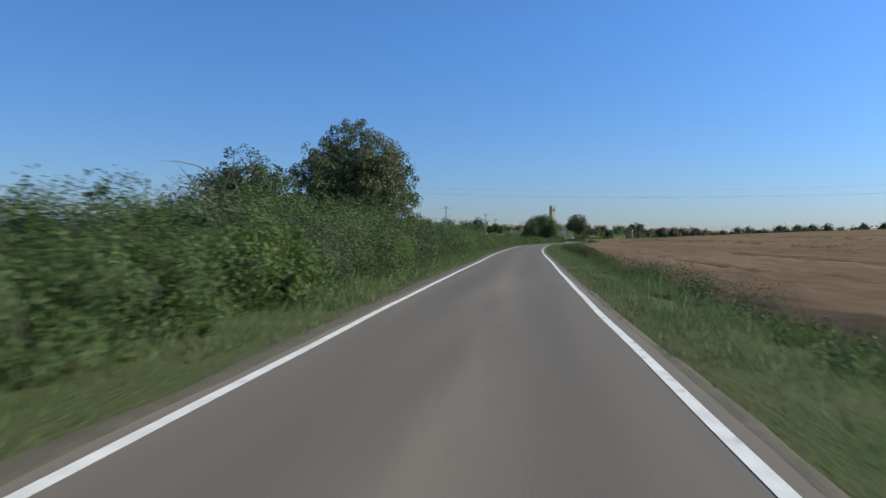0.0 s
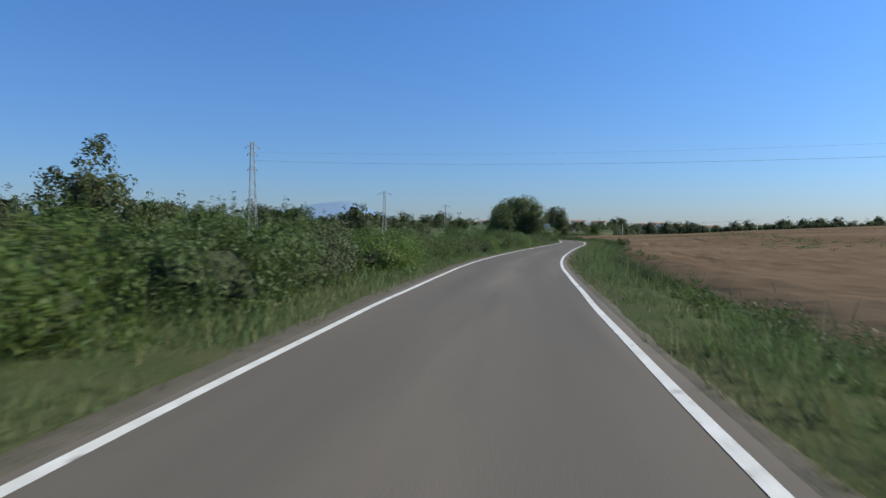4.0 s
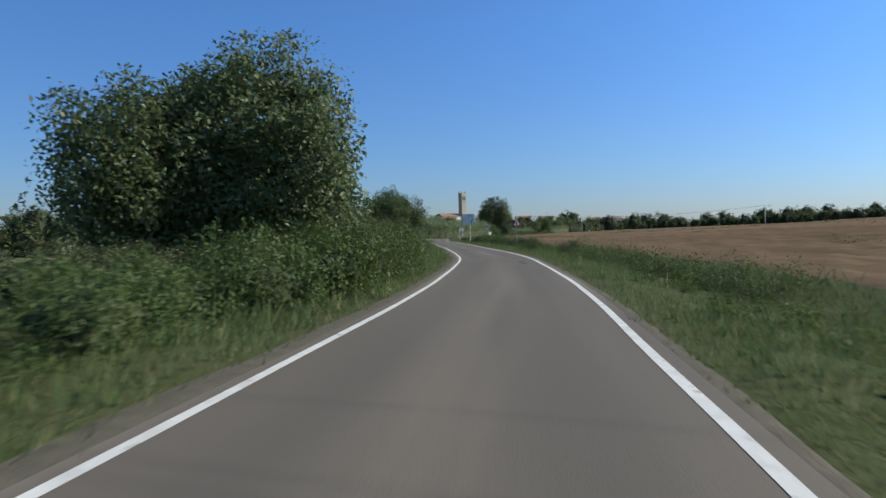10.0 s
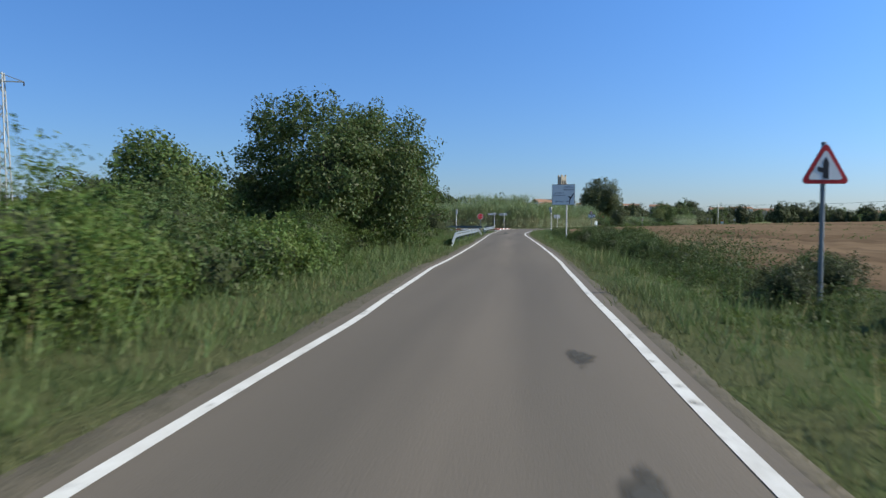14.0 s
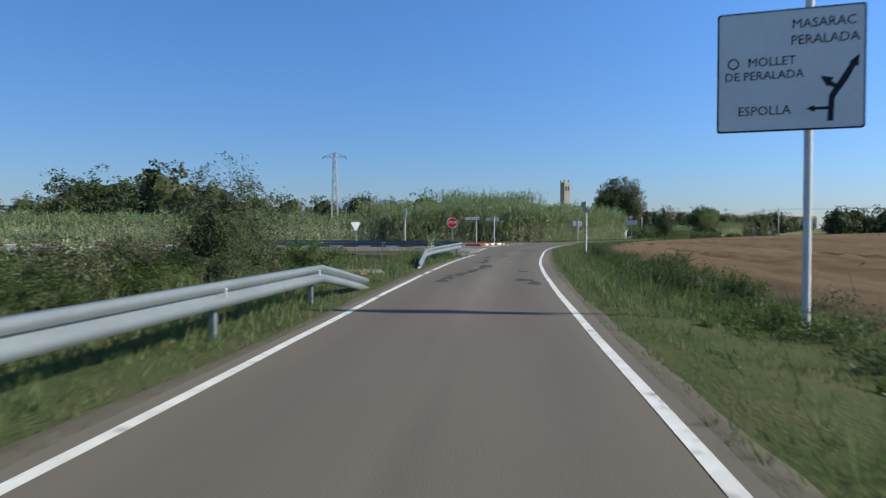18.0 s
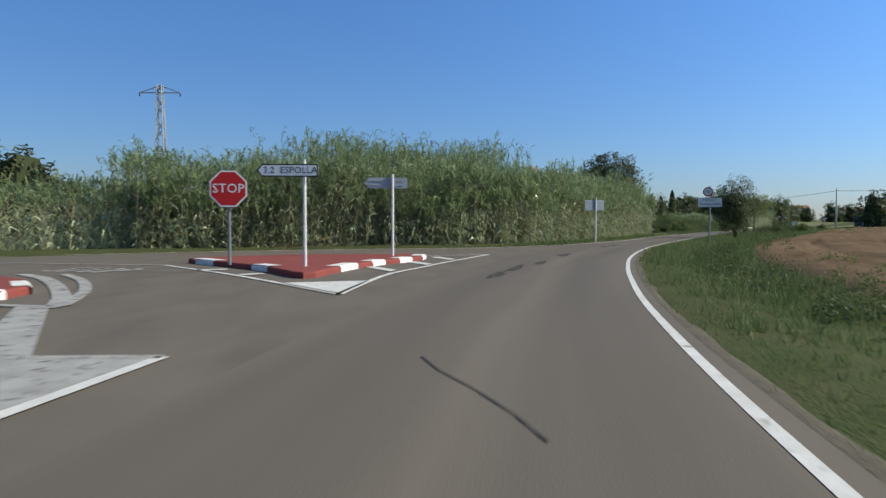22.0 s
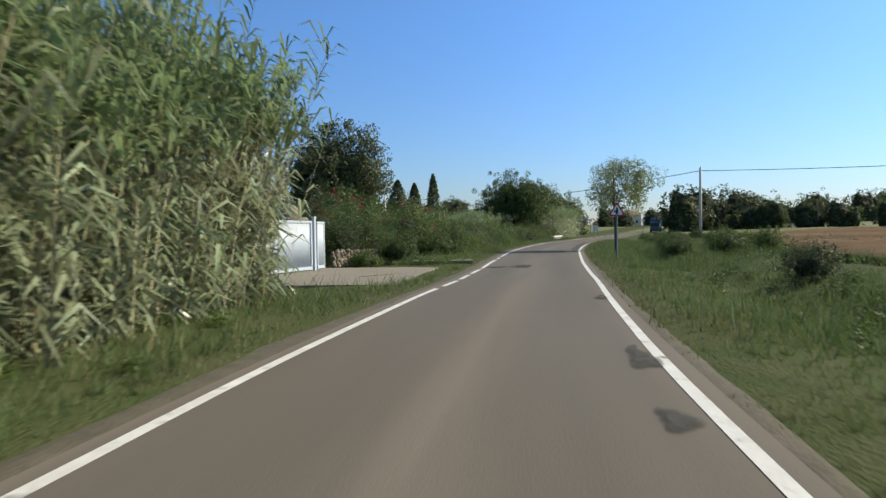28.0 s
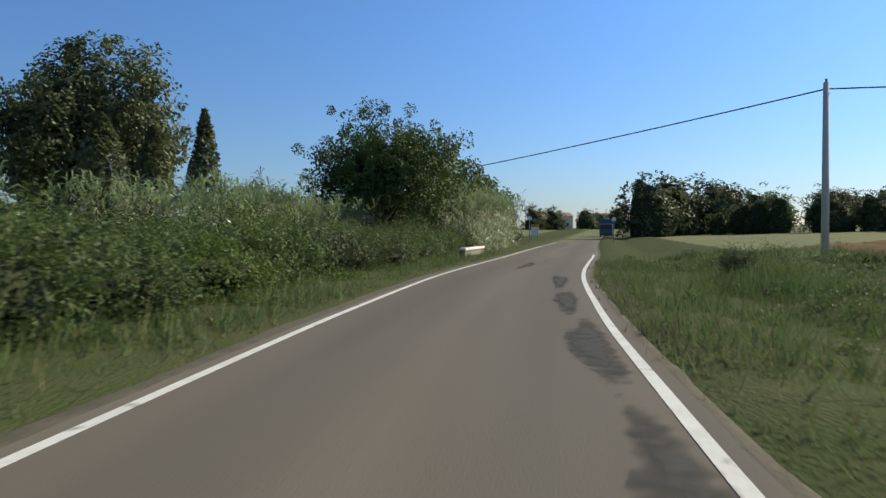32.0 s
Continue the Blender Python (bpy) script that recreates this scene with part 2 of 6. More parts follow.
PLASTER = mat("plaster_wall", (0.62, 0.55, 0.44), 0.9, (0.48, 0.41, 0.32), 0.15, 2, spread=0.25)
ORANGE = mat("orange_plaster", (0.60, 0.33, 0.16), 0.9, (0.48, 0.27, 0.14), 0.3, 3)
PLASTER_WHITE = mat("whitewashed_wall", (0.78, 0.76, 0.72), 0.9, (0.66, 0.63, 0.58), 0.15, 2)
CHURCH = mat("church_stone", (0.44, 0.395, 0.325), 0.92, (0.32, 0.28, 0.225), 0.3, 3)
TILE = mat("roof_tile", (0.33, 0.19, 0.125), 0.9, (0.24, 0.145, 0.10), 0.3, 4, 0.03)
GLASSDARK = mat("window_pane", (0.03, 0.035, 0.045), 0.15, (0.02, 0.022, 0.03), 1, 5, spec=0.5)
# the blue of distant haze is put into the base colour of the ridges
MOUNTAIN = mat("haze_tinted_mountain", (0.215, 0.31, 0.45), 1.0, (0.20, 0.295, 0.43), 0.002, 0.01, spec=0.0)
REFLECTOR = mat("orange_reflector", (0.7, 0.25, 0.02), 0.3)
LORRYBLUE = mat("lorry_paint", (0.10, 0.16, 0.24), 0.4, (0.08, 0.12, 0.18), 1, 10)
TYRE = mat("tyre_rubber", (0.02, 0.02, 0.021), 0.9)

# ---- helpers for meshes ----
rnd = np.random.default_rng(7)


def quick_mesh(name, verts, faces, material, smooth=False):
    """A mesh from an array of places and an array of faces with one number of corners."""
    verts, faces = np.asarray(verts, dtype=np.float32), np.asarray(faces, dtype=np.int32)
    me = bpy.data.meshes.new(name)
    k = faces.shape[1]
    me.vertices.add(len(verts))
    me.vertices.foreach_set("co", verts.ravel())
    me.loops.add(faces.size)
    me.loops.foreach_set("vertex_index", faces.ravel())
    me.polygons.add(len(faces))
    me.polygons.foreach_set("loop_start", np.arange(0, faces.size, k, dtype=np.int32))
    me.polygons.foreach_set("loop_total", np.full(len(faces), k, dtype=np.int32))
    if smooth:
        me.polygons.foreach_set("use_smooth", np.ones(len(faces), dtype=bool))
    me.materials.append(material)
    me.update(calc_edges=True)
    me.validate()
    return me


def thing(name, label, category, group="", place=None):
    """An empty at the base of a thing, to which its parts are parented."""
    ob = tagged(new(name), label, category, group)
    ob.empty_display_size = 0.2
    if place is not None:
        ob.matrix_world = place
    return ob


def part(name, bm, material, parent=None, label="", smooth=False):
    """Links a bmesh, or a ready mesh, as one mesh object under a thing or a part."""
    if isinstance(bm, bpy.types.Mesh):
        me = bm
    else:
        me = bpy.data.meshes.new(name)
        bm.to_mesh(me)
        bm.free()
        me.materials.append(material)
        if smooth:
            for p in me.polygons:
                p.use_smooth = True
    ob = new(name, me)
    if parent is not None:
        ob.parent = parent
    if label:
        tagged(ob, label)
    return ob


def structure(name, me, label, category):
    return tagged(new(name, me), label, category, kind="structure")


def box(size, at=(0, 0, 0), bevel=0.0, turn=None):
    bm = bmesh.new()
    bmesh.ops.create_cube(bm, size=1.0)
    bmesh.ops.scale(bm, vec=size, verts=bm.verts)
    if bevel:
        bmesh.ops.bevel(bm, geom=bm.edges[:], offset=bevel, segments=2, affect="EDGES", profile=0.5)
    if turn is not None:
        bmesh.ops.transform(bm, matrix=turn.to_4x4(), verts=bm.verts)
    bmesh.ops.translate(bm, vec=at, verts=bm.verts)
    return bm


def tube(points, radii, sides=8, cap=True):
    """A tapered tube along points."""
    bm = bmesh.new()
    rings = []
    pts = [Vector(p) for p in points]
    for i, p in enumerate(pts):
        d = (pts[min(i + 1, len(pts) - 1)] - pts[max(i - 1, 0)]).normalized()
        a = d.orthogonal().normalized() if abs(d.z) < 0.95 else Vector((1, 0, 0))
        a = (a - d * a.dot(d)).normalized()
        b = d.cross(a)
        rings.append([bm.verts.new(p + (a * math.cos(t) + b * math.sin(t)) * radii[i]) for t in [6.28318 * k / sides for k in range(sides)]])
    for r0, r1 in zip(rings, rings[1:]):
        for k in range(sides):
            bm.faces.new((r0[k], r0[(k + 1) % sides], r1[(k + 1) % sides], r1[k]))
    if cap:
        bm.faces.new(rings[0][::-1])
        bm.faces.new(rings[-1])
    return bm


def merge(*bms):
    out = bmesh.new()
    for b in bms:
        me = bpy.data.meshes.new("tmp")
        b.to_mesh(me)
        out.from_mesh(me)
        bpy.data.meshes.remove(me)
        b.free()
    return out


def slab(outline, z0, z1, bevel=0.0):
    """A plate with the given outline (x, y), from z0 to z1."""
    bm = bmesh.new()
    low = [bm.verts.new((x, y, z0)) for x, y in outline]
    top = [bm.verts.new((x, y, z1)) for x, y in outline]
    bm.faces.new(low[::-1])
    face = bm.faces.new(top)
    n = len(outline)
    for k in range(n):
        bm.faces.new((low[k], low[(k + 1) % n], top[(k + 1) % n], top[k]))
    bmesh.ops.recalc_face_normals(bm, faces=bm.faces[:])
    if bevel:
        bmesh.ops.bevel(bm, geom=list(face.edges), offset=bevel, segments=2, affect="EDGES", profile=0.5)
    return bm


def wording(text, size, material, at, parent, turn=None, name="lettering", align="CENTER"):
    """Letters in the built-in font, turned into a mesh. They stand upright, facing -y."""
    cu = bpy.data.curves.new("text", "FONT")
    cu.body, cu.size, cu.extrude, cu.align_x, cu.align_y = text, size, 0.002, align, "CENTER"
    cu.resolution_u = 2
    tmp = bpy.data.objects.new("tmp", cu)
    scene.collection.objects.link(tmp)
    bpy.context.view_layer.update()
    me = bpy.data.meshes.new_from_object(tmp.evaluated_get(bpy.context.evaluated_depsgraph_get()))
    bpy.data.objects.remove(tmp)
    me.materials.clear()
    me.materials.append(material)
    ob = part(name, me, material, parent)
    ob.matrix_basis = Matrix.Translation(at) @ (turn or Matrix()) @ pose(0, 0, 0, 90)
    return ob


# ---- the road's line: its right-hand edge line, from the start to past the end ----
RIGHT_LINE = [
    (-1.0, -18.0), (1.28, -0.16), (3.44, 17.7), (5.74, 35.56), (8.01, 53.42), (10.58, 71.17), (13.47, 88.94), (16.8, 106.59), (21.21, 123.99),
    (26.1, 141.29), (31.12, 158.58), (35.65, 176.08), (37.72, 184.88), (39.47, 193.74), (40.99, 202.66), (41.99, 211.64), (42.8, 220.66),
    (43.53, 229.63), (45.19, 247.56), (46.53, 265.51), (47.79, 283.47), (48.53, 292.44), (49.52, 301.37), (50.76, 310.28), (52.09, 319.1),
    (53.84, 327.86), (56.09, 336.42), (58.89, 344.89), (62.28, 353.15), (66.23, 361.22), (70.39, 369.2), (74.59, 377.14), (78.88, 385.02),
    (83.39, 392.76), (87.94, 400.5), (92.6, 408.1), (95.7, 413.0), (100.3, 419.8), (105.25, 426.6), (109.25, 431.65), (119.6, 443.6), (138.9, 466.5), (186.0, 521.0), (290.0, 640.0)]


def spline(points, step=1.0):
    """Points about step apart along a smooth line through the given ones, and their run in metres."""
    p = np.array(points, dtype=float)
    p = np.vstack([2 * p[0] - p[1], p, 2 * p[-1] - p[-2]])
    out = []
    for i in range(1, len(p) - 2):
        n = max(int(np.hypot(*(p[i + 1] - p[i])) / step), 1)
        for t in np.arange(n) / n:
            a, b, c, d = p[i - 1], p[i], p[i + 1], p[i + 2]
            out.append(0.5 * (2 * b + (c - a) * t + (2 * a - 5 * b + 4 * c - d) * t * t + (3 * b - a - 3 * c + d) * t ** 3))
    out.append(p[-2])
    return np.array(out)


LINE = spline(RIGHT_LINE)
RUN = np.concatenate([[0], np.cumsum(np.hypot(*np.diff(LINE, axis=0).T))])
RUN = RUN - RUN[np.argmin(abs(LINE[:, 1] + 0.16))]
TANGENT = np.gradient(LINE, axis=0)
TANGENT = TANGENT / np.hypot(TANGENT[:, 0], TANGENT[:, 1])[:, None]
END = RUN[-1]


def beside(s, off):
    """The places at the run s along the right-hand line, off metres to its right."""
    s = np.asarray(s, dtype=float)
    x, y = np.interp(s, RUN, LINE[:, 0]), np.interp(s, RUN, LINE[:, 1])
    tx, ty = np.interp(s, RUN, TANGENT[:, 0]), np.interp(s, RUN, TANGENT[:, 1])
    return np.stack([x + ty * off, y - tx * off], -1)


def heading(s):
    return math.atan2(-np.interp(s, RUN, TANGENT[:, 0]), np.interp(s, RUN, TANGENT[:, 1]))


def away(xy):
    """Metres from the right-hand line, plus to its right."""
    xy = np.atleast_2d(np.asarray(xy, dtype=float))
    out = np.empty(len(xy))
    for i in range(0, len(xy), 4000):
        q = xy[i:i + 4000]
        d = (q[:, None, 0] - LINE[None, ::2, 0]) ** 2 + (q[:, None, 1] - LINE[None, ::2, 1]) ** 2
        k = d.argmin(1) * 2
        side = (q[:, 0] - LINE[k, 0]) * TANGENT[k, 1] - (q[:, 1] - LINE[k, 1]) * TANGENT[k, 0]
        out[i:i + 4000] = np.sign(side) * np.sqrt(d.min(1))
    return out


def relief(xy, off=None):
    """The height of the land: verges, the field that rises beside the road, the hill with the village."""
    xy = np.atleast_2d(np.asarray(xy, dtype=float))
    off = away(xy) if off is None else off
    rise = np.interp(xy[:, 1], [-20, 100, 165, 215, 265, 310, 500], [3.5, 3.9, 6.0, 5.4, 3.0, 3.0, 3.3])
    right = np.where(off > 3.5, rise * (1 - np.exp(-np.maximum(off - 3.5, 0) / 75)), 0)
    ditch_r = -0.28 * np.exp(-((off - 3.0) / 1.1) ** 2)
    left = np.where(off < -7, -0.5 * (1 - np.exp(-np.maximum(-off - 7, 0) / 6)), 0)
    hill = 9 * np.exp(-((xy[:, 0] - 150) ** 2 + (xy[:, 1] - 770) ** 2) / 150 ** 2)
    gully = -1.3 * np.exp(-((xy[:, 1] - 301 - 0.25 * (xy[:, 0] - 42)) / 5.0) ** 2) * np.clip((43.3 - xy[:, 0]) / 1.5, 0, 1) * np.clip((xy[:, 0] - 5) / 20, 0, 1)
    far = 4 * np.clip((np.hypot(xy[:, 0], xy[:, 1] - 250) - 300) / 1500, 0, 1)
    return right + ditch_r + left + hill + gully + far - 0.03


def ribbon(name, s, offs, z, material):
    """A strip of ground along the road between several offsets, at heights z."""
    V, cols = [], len(offs)
    for o, h in zip(offs, z):
        p = beside(s, o)
        V.append(np.column_stack([p, np.full(len(s), h) if np.isscalar(h) else h]))
    V = np.stack(V, 1).reshape(-1, 3)
    i = np.arange(len(s) - 1)[:, None] * cols + np.arange(cols - 1)[None]
    F = np.stack([i, i + 1, i + 1 + cols, i + cols], -1).reshape(-1, 4)
    return quick_mesh(name, V, F, material, True)


# ---- ground, road, field ----
def axis(lo, hi, near0, near1, fine, grow=1.25):
    a = list(np.arange(near0, near1, fine))
    d, x = fine, near1
    while x < hi:
        a.append(x)
        d *= grow
        x += d
    a.append(hi)
    d, x = fine * grow, near0 - fine
    while x > lo:
        a.insert(0, x)
        d *= grow
        x -= d
    a.insert(0, lo)
    return np.array(a)


gx, gy = axis(-3500, 3500, -30, 175, 2.5), axis(-1500, 4500, -30, 560, 3.0)
GX, GY = np.meshgrid(gx, gy)
gxy = np.column_stack([GX.ravel(), GY.ravel()])
goff = away(gxy)
gz = relief(gxy, goff) - 0.10 - 0.12 * np.exp(-((goff + 1.8) / 3) ** 2) - 0.45 * ((goff > 2) & (goff < 160) & (gxy[:, 1] < 462))
ci = np.arange(len(gy) - 1)[:, None] * len(gx) + np.arange(len(gx) - 1)[None]
structure("ground", quick_mesh("ground", np.column_stack([gxy, gz]), np.stack([ci, ci + 1, ci + 1 + len(gx), ci + len(gx)], -1).reshape(-1, 4), PLAIN, True), "flat meadow land with dry yellow-green grass", "ground")

def run_of(x, y):
    """The run along the road nearest to a place."""
    k = np.argmin((LINE[:, 0] - x) ** 2 + (LINE[:, 1] - y) ** 2)
    return float(RUN[k] + (x - LINE[k, 0]) * TANGENT[k, 0] + (y - LINE[k, 1]) * TANGENT[k, 1])


def left_line(s):
    """The offset of the left-hand edge line."""
    return np.interp(s, [0, 45, 72, 90, 165, 180, 198, 235, 245, 285, 300, 312, 364, 367, 373, 380, 387, 392, 401, 404, 409, 416, 424, 436, 470],
                     [-3.75, -3.8, -3.7, -3.93, -3.97, -3.7, -3.47, -3.36, -3.7, -3.6, -3.7, -3.85, -4.66, -4.1, -3.65, -3.7, -3.78, -3.75, -3.6, -3.45, -3.4, -3.57, -3.85, -4.0, -4.4])


JUNCTION = (311.0, 369.0)
s_all = np.arange(-16, END - 2, 1.5)
s_left = [np.arange(-16, JUNCTION[0] + 0.1, 1.5), np.arange(JUNCTION[1], END - 2, 1.5)]
lo = left_line(s_all)
across = (0, 0.06, 0.14, 0.22, 0.30, 0.42, 0.50, 0.58, 0.66, 0.74, 0.82, 0.90, 1)


def ragged(s, seed, size=0.10):
    """The broken edge of the asphalt: metres by which it juts out."""
    r = np.random.default_rng(seed)
    return size * np.clip(np.interp(s, np.arange(-30, 800, 0.8), r.normal(size=len(np.arange(-30, 800, 0.8)))) * 0.6 + np.interp(s, np.arange(-30, 800, 5.0), r.normal(size=len(np.arange(-30, 800, 5.0)))), -1.5, 1.5)


s_fine = np.arange(-16, END - 2, 0.75)
lo = left_line(s_fine)
wide = np.interp(s_fine, [284, 294, 318, 330], [0.0, 0.17, 0.17, 0.0])
right_edge = 0.21 + wide + ragged(s_fine, 5, 0.03)
left_edge = lo - 0.17 + ragged(s_fine, 6, 0.04)
road_offs = [left_edge + (right_edge - left_edge) * a for a in across]
crown = [0.012 * (1 - (2 * a - 1) ** 2) - 0.008 for a in across]
road_mesh = ribbon("road", s_fine, road_offs, crown, ASPHALT)


def lane_coordinates(me, run, offs, along=0.07):
    """Metres across the road and shrunk metres along it, by which the surface is streaked with the traffic."""
    q = np.stack([np.stack([o, run * along, np.zeros(len(run))], -1) for o in offs], 1)
    me.attributes.new("lane", "FLOAT_VECTOR", "POINT").data.foreach_set("vector", q.ravel().astype(np.float32))


lane_coordinates(road_mesh, s_fine, road_offs)
# the surface between and beside the wheel tracks is paler and dustier
track = np.array([1.1, 0.45, 0.25, 0.05, 0.0, 0.4, 0.75, 0.5, 0.1, 0.0, 0.2, 0.45, 1.0])[None] * (0.75 + 0.25 * np.sin(s_fine * 0.11) * np.sin(s_fine * 0.043 + 1))[:, None]
road_mesh.attributes.new("wear", "FLOAT", "POINT").data.foreach_set("value", track.ravel().astype(np.float32))
structure("road", road_mesh, "narrow grey asphalt country road with worn surface", "road")


def verge(nm, s, offs, base):
    zs, rows = [], []
    for o in offs:
        edge = abs(o)
        off = base + (o if base.max() >= 0 else -o)
        p = beside(s, off)
        rows.append(off)
        h = relief(p, off) + 0.02 + 0.03 * np.sin(s * 1.3 + o) * min(edge, 1)
        zs.append(np.where(edge == 0, -0.03, np.maximum(h, -1.2)))
    if base.max() < 0:
        rows, zs = rows[::-1], zs[::-1]
    structure(nm, ribbon(nm, s, rows, zs, EARTH), "grassy road verge of earth and weeds", "verge")


verge("verge_right", s_all, (0, 0.5, 1.3, 2.2, 3.2, 4.6, 7.0), np.full(len(s_all), 0.22))
for k, s in enumerate(s_left):
    verge("verge_left", s, (0, 0.6, 1.5, 2.6, 4.2, 6.5, 10.0), left_line(s) - 0.17)
    e = left_line(s)
    structure("gravel_edge_left", ribbon("gravel_edge_left", s, (e - 0.46 + ragged(s, 7, 0.08), e - 0.30, e - 0.12), (-0.02, 0.002, -0.012), GRAVEL), "strip of gravel and dust beside the asphalt", "gravel edge")
structure("gravel_edge_right", ribbon("gravel_edge_right", s_fine, (0.15 + wide, 0.27 + wide, 0.37 + wide * 1.3 + ragged(s_fine, 8, 0.06)), (-0.012, 0.002, -0.03), GRAVEL), "strip of gravel and dust beside the asphalt", "gravel edge")


def patches(xy, size, seed):
    """Smooth random values from 0 to 1 over the ground, about size metres apart."""
    r = np.random.default_rng(seed).uniform(0, 1, (64, 64))
    q = np.asarray(xy, dtype=float) / size
    i = np.floor(q).astype(int)
    f = q - i
    f = f * f * (3 - 2 * f)
    at = lambda a, b: r[(i[:, 0] + a) % 64, (i[:, 1] + b) % 64]
    return (at(0, 0) * (1 - f[:, 0]) + at(1, 0) * f[:, 0]) * (1 - f[:, 1]) + (at(0, 1) * (1 - f[:, 0]) + at(1, 1) * f[:, 0]) * f[:, 1]


def field_edge(s):
    """Metres from the right-hand line to the first furrow."""
    return np.interp(s, [-16, 130, 165, 190, 225, 300, 350, 372, 390, 420, 480], [3.1, 3.0, 4.4, 4.9, 4.7, 3.9, 4.2, 5.5, 8.0, 10.0, 11.0])


def field_sheet():
    """Ploughed ground: furrows along the road, rough with clods."""
    s = np.arange(-16, 470, 0.8)
    d = np.concatenate([np.arange(0, 16, 0.32), np.arange(16, 40, 0.8), np.geomspace(40, 170, 16)])
    a = beside(s, field_edge(s))
    V = np.stack([a + np.outer(np.full(len(s), k), (0.93, -0.36)) for k in d], 1).reshape(-1, 2)
    near, rough = np.tile(d, len(s)), np.random.default_rng(12).normal(size=len(V))
    calm = np.clip(near / 1.2, 0, 1)
    furrow = 0.035 * np.sin(near * 7.8 + 1.5 * patches(V, 9, 3)) * np.clip(1.3 - near / 60, 0.2, 1)
    z = relief(V) + calm * (0.12 + furrow * (near < 16) + 0.030 * rough * (near < 40) + 0.06 * (patches(V, 3.5, 4) - 0.5) + 0.07 * (patches(V, 0.9, 6) - 0.5)) - 0.06 * (near < 0.1)
    # single deep furrows left open by the plough
    for k in (2.4, 6.8, 13.5, 24.0):
        z = z - 0.16 * np.exp(-((near - k - 1.6 * patches(V, 40, int(k))) / 0.22) ** 2) * (patches(V, 16, 9) > 0.4)
    n = len(d)
    i = np.arange(len(s) - 1)[:, None] * n + np.arange(n - 1)[None]
    return quick_mesh("field", np.column_stack([V, z]), np.stack([i, i + 1, i + 1 + n, i + n], -1).reshape(-1, 4), FIELD)


structure("field", field_sheet(), "ploughed reddish-brown field rising gently from the road", "field")

def stripe(s0, s1, left=False, material=PAINT, width=0.115, shift=0.0):
    """A painted stripe along one edge of the road."""
    n = max(int(s1 - s0), 1) + 1
    s = np.linspace(s0, s1, n)
    off = (left_line(s) + 0.04 if left else np.full(n, -0.02)) + shift + 0.010 * np.sin(s * 0.41) + 0.006 * np.sin(s * 0.97)
    V = np.stack([np.column_stack([beside(s, off + o), np.full(n, -0.0005)]) for o in (-width / 2, width / 2)], 1).reshape(-1, 3)
    i = np.arange(n - 1) * 2
    return structure("edge_line", quick_mesh("edge_line", V, np.stack([i, i + 1, i + 3, i + 2], -1), material), "white painted road edge line, slightly worn", "road marking")


def broken(cuts, s0, s1, left):
    a = s0
    for c0, c1 in cuts:
        stripe(a, c0, left)
        a = c1
    stripe(a, s1, left)


g0 = run_of(11.4, 77.7)
broken([(g0 - 1.1, g0 - 0.5), (g0 + 0.6, g0 + 1.2)], -16, 466, False)
d0 = run_of(48.4, 284.0)
broken([(d0, d0 + 0.15), (run_of(44.86, 291.1), run_of(44.87, 291.65)), (run_of(45.06, 292.95), run_of(45.07, 293.5)), (run_of(45.57, 301.25), run_of(45.58, 301.4)), (run_of(45.82, 302.75), run_of(45.83, 302.9))], -16, run_of(50.4, 307.6), True)
left_end = JUNCTION[1]
for gap0, gap1 in (((78.90, 392.00), (79.22, 392.50)), ((80.07, 393.85), (80.29, 394.30)), ((81.20, 395.68), (81.44, 396.15)), ((82.40, 397.95), (82.70, 398.55)), ((85.65, 403.55), (86.12, 404.40)), ((86.85, 405.60), (87.40, 406.70))):
    stripe(left_end, run_of(*gap0), True)
    left_end = run_of(*gap1)
stripe(left_end, END - 30, True)

# ---- the junction: apron, islands, markings ----
APRON = [(46.2, 306.5), (45.5, 311.0), (44.6, 314.4), (42.6, 316.2), (38.0, 316.8), (30.0, 317.2), (-20.0, 319.5), (-60, 323.0), (-60, 336.0), (-20.0, 335.5), (22.0, 339.0), (33.0, 343.0), (42.4, 349.9), (48.3, 352.1),
         (51.2, 352.8), (54.3, 354.2), (57.2, 357.0), (59.5, 359.4), (61.3, 361.7), (64.6, 367.2), (66.9, 371.4), (68.6, 371.0), (64, 360), (59, 350), (55.5, 340), (53, 330), (51, 318), (49.3, 306.5)]
part_apron = part("side_road", slab(APRON, -0.3, -0.006), ASPHALT)
part_apron.data.attributes.new("wear", "FLOAT", "POINT").data.foreach_set("value", [0.35] * len(part_apron.data.vertices))
flat = np.array([v.co[:] for v in part_apron.data.vertices])
lane_coordinates(part_apron.data, flat[:, 1], [flat[:, 0]], 0.3)
tagged(part_apron, "grey asphalt of the side road at the junction", "road", kind="structure")


def paint_poly(pts, material=PAINT, z=0.012, name="road_paint"):
    bm = bmesh.new()
    bm.faces.new([bm.verts.new((x, y, z)) for x, y in pts])
    bmesh.ops.recalc_face_normals(bm, faces=bm.faces[:])
    for f in bm.faces:
        if f.normal.z < 0:
            f.normal_flip()
    return tagged(part(name, bm, material), "white painted road marking on the junction", "road marking", kind="structure")


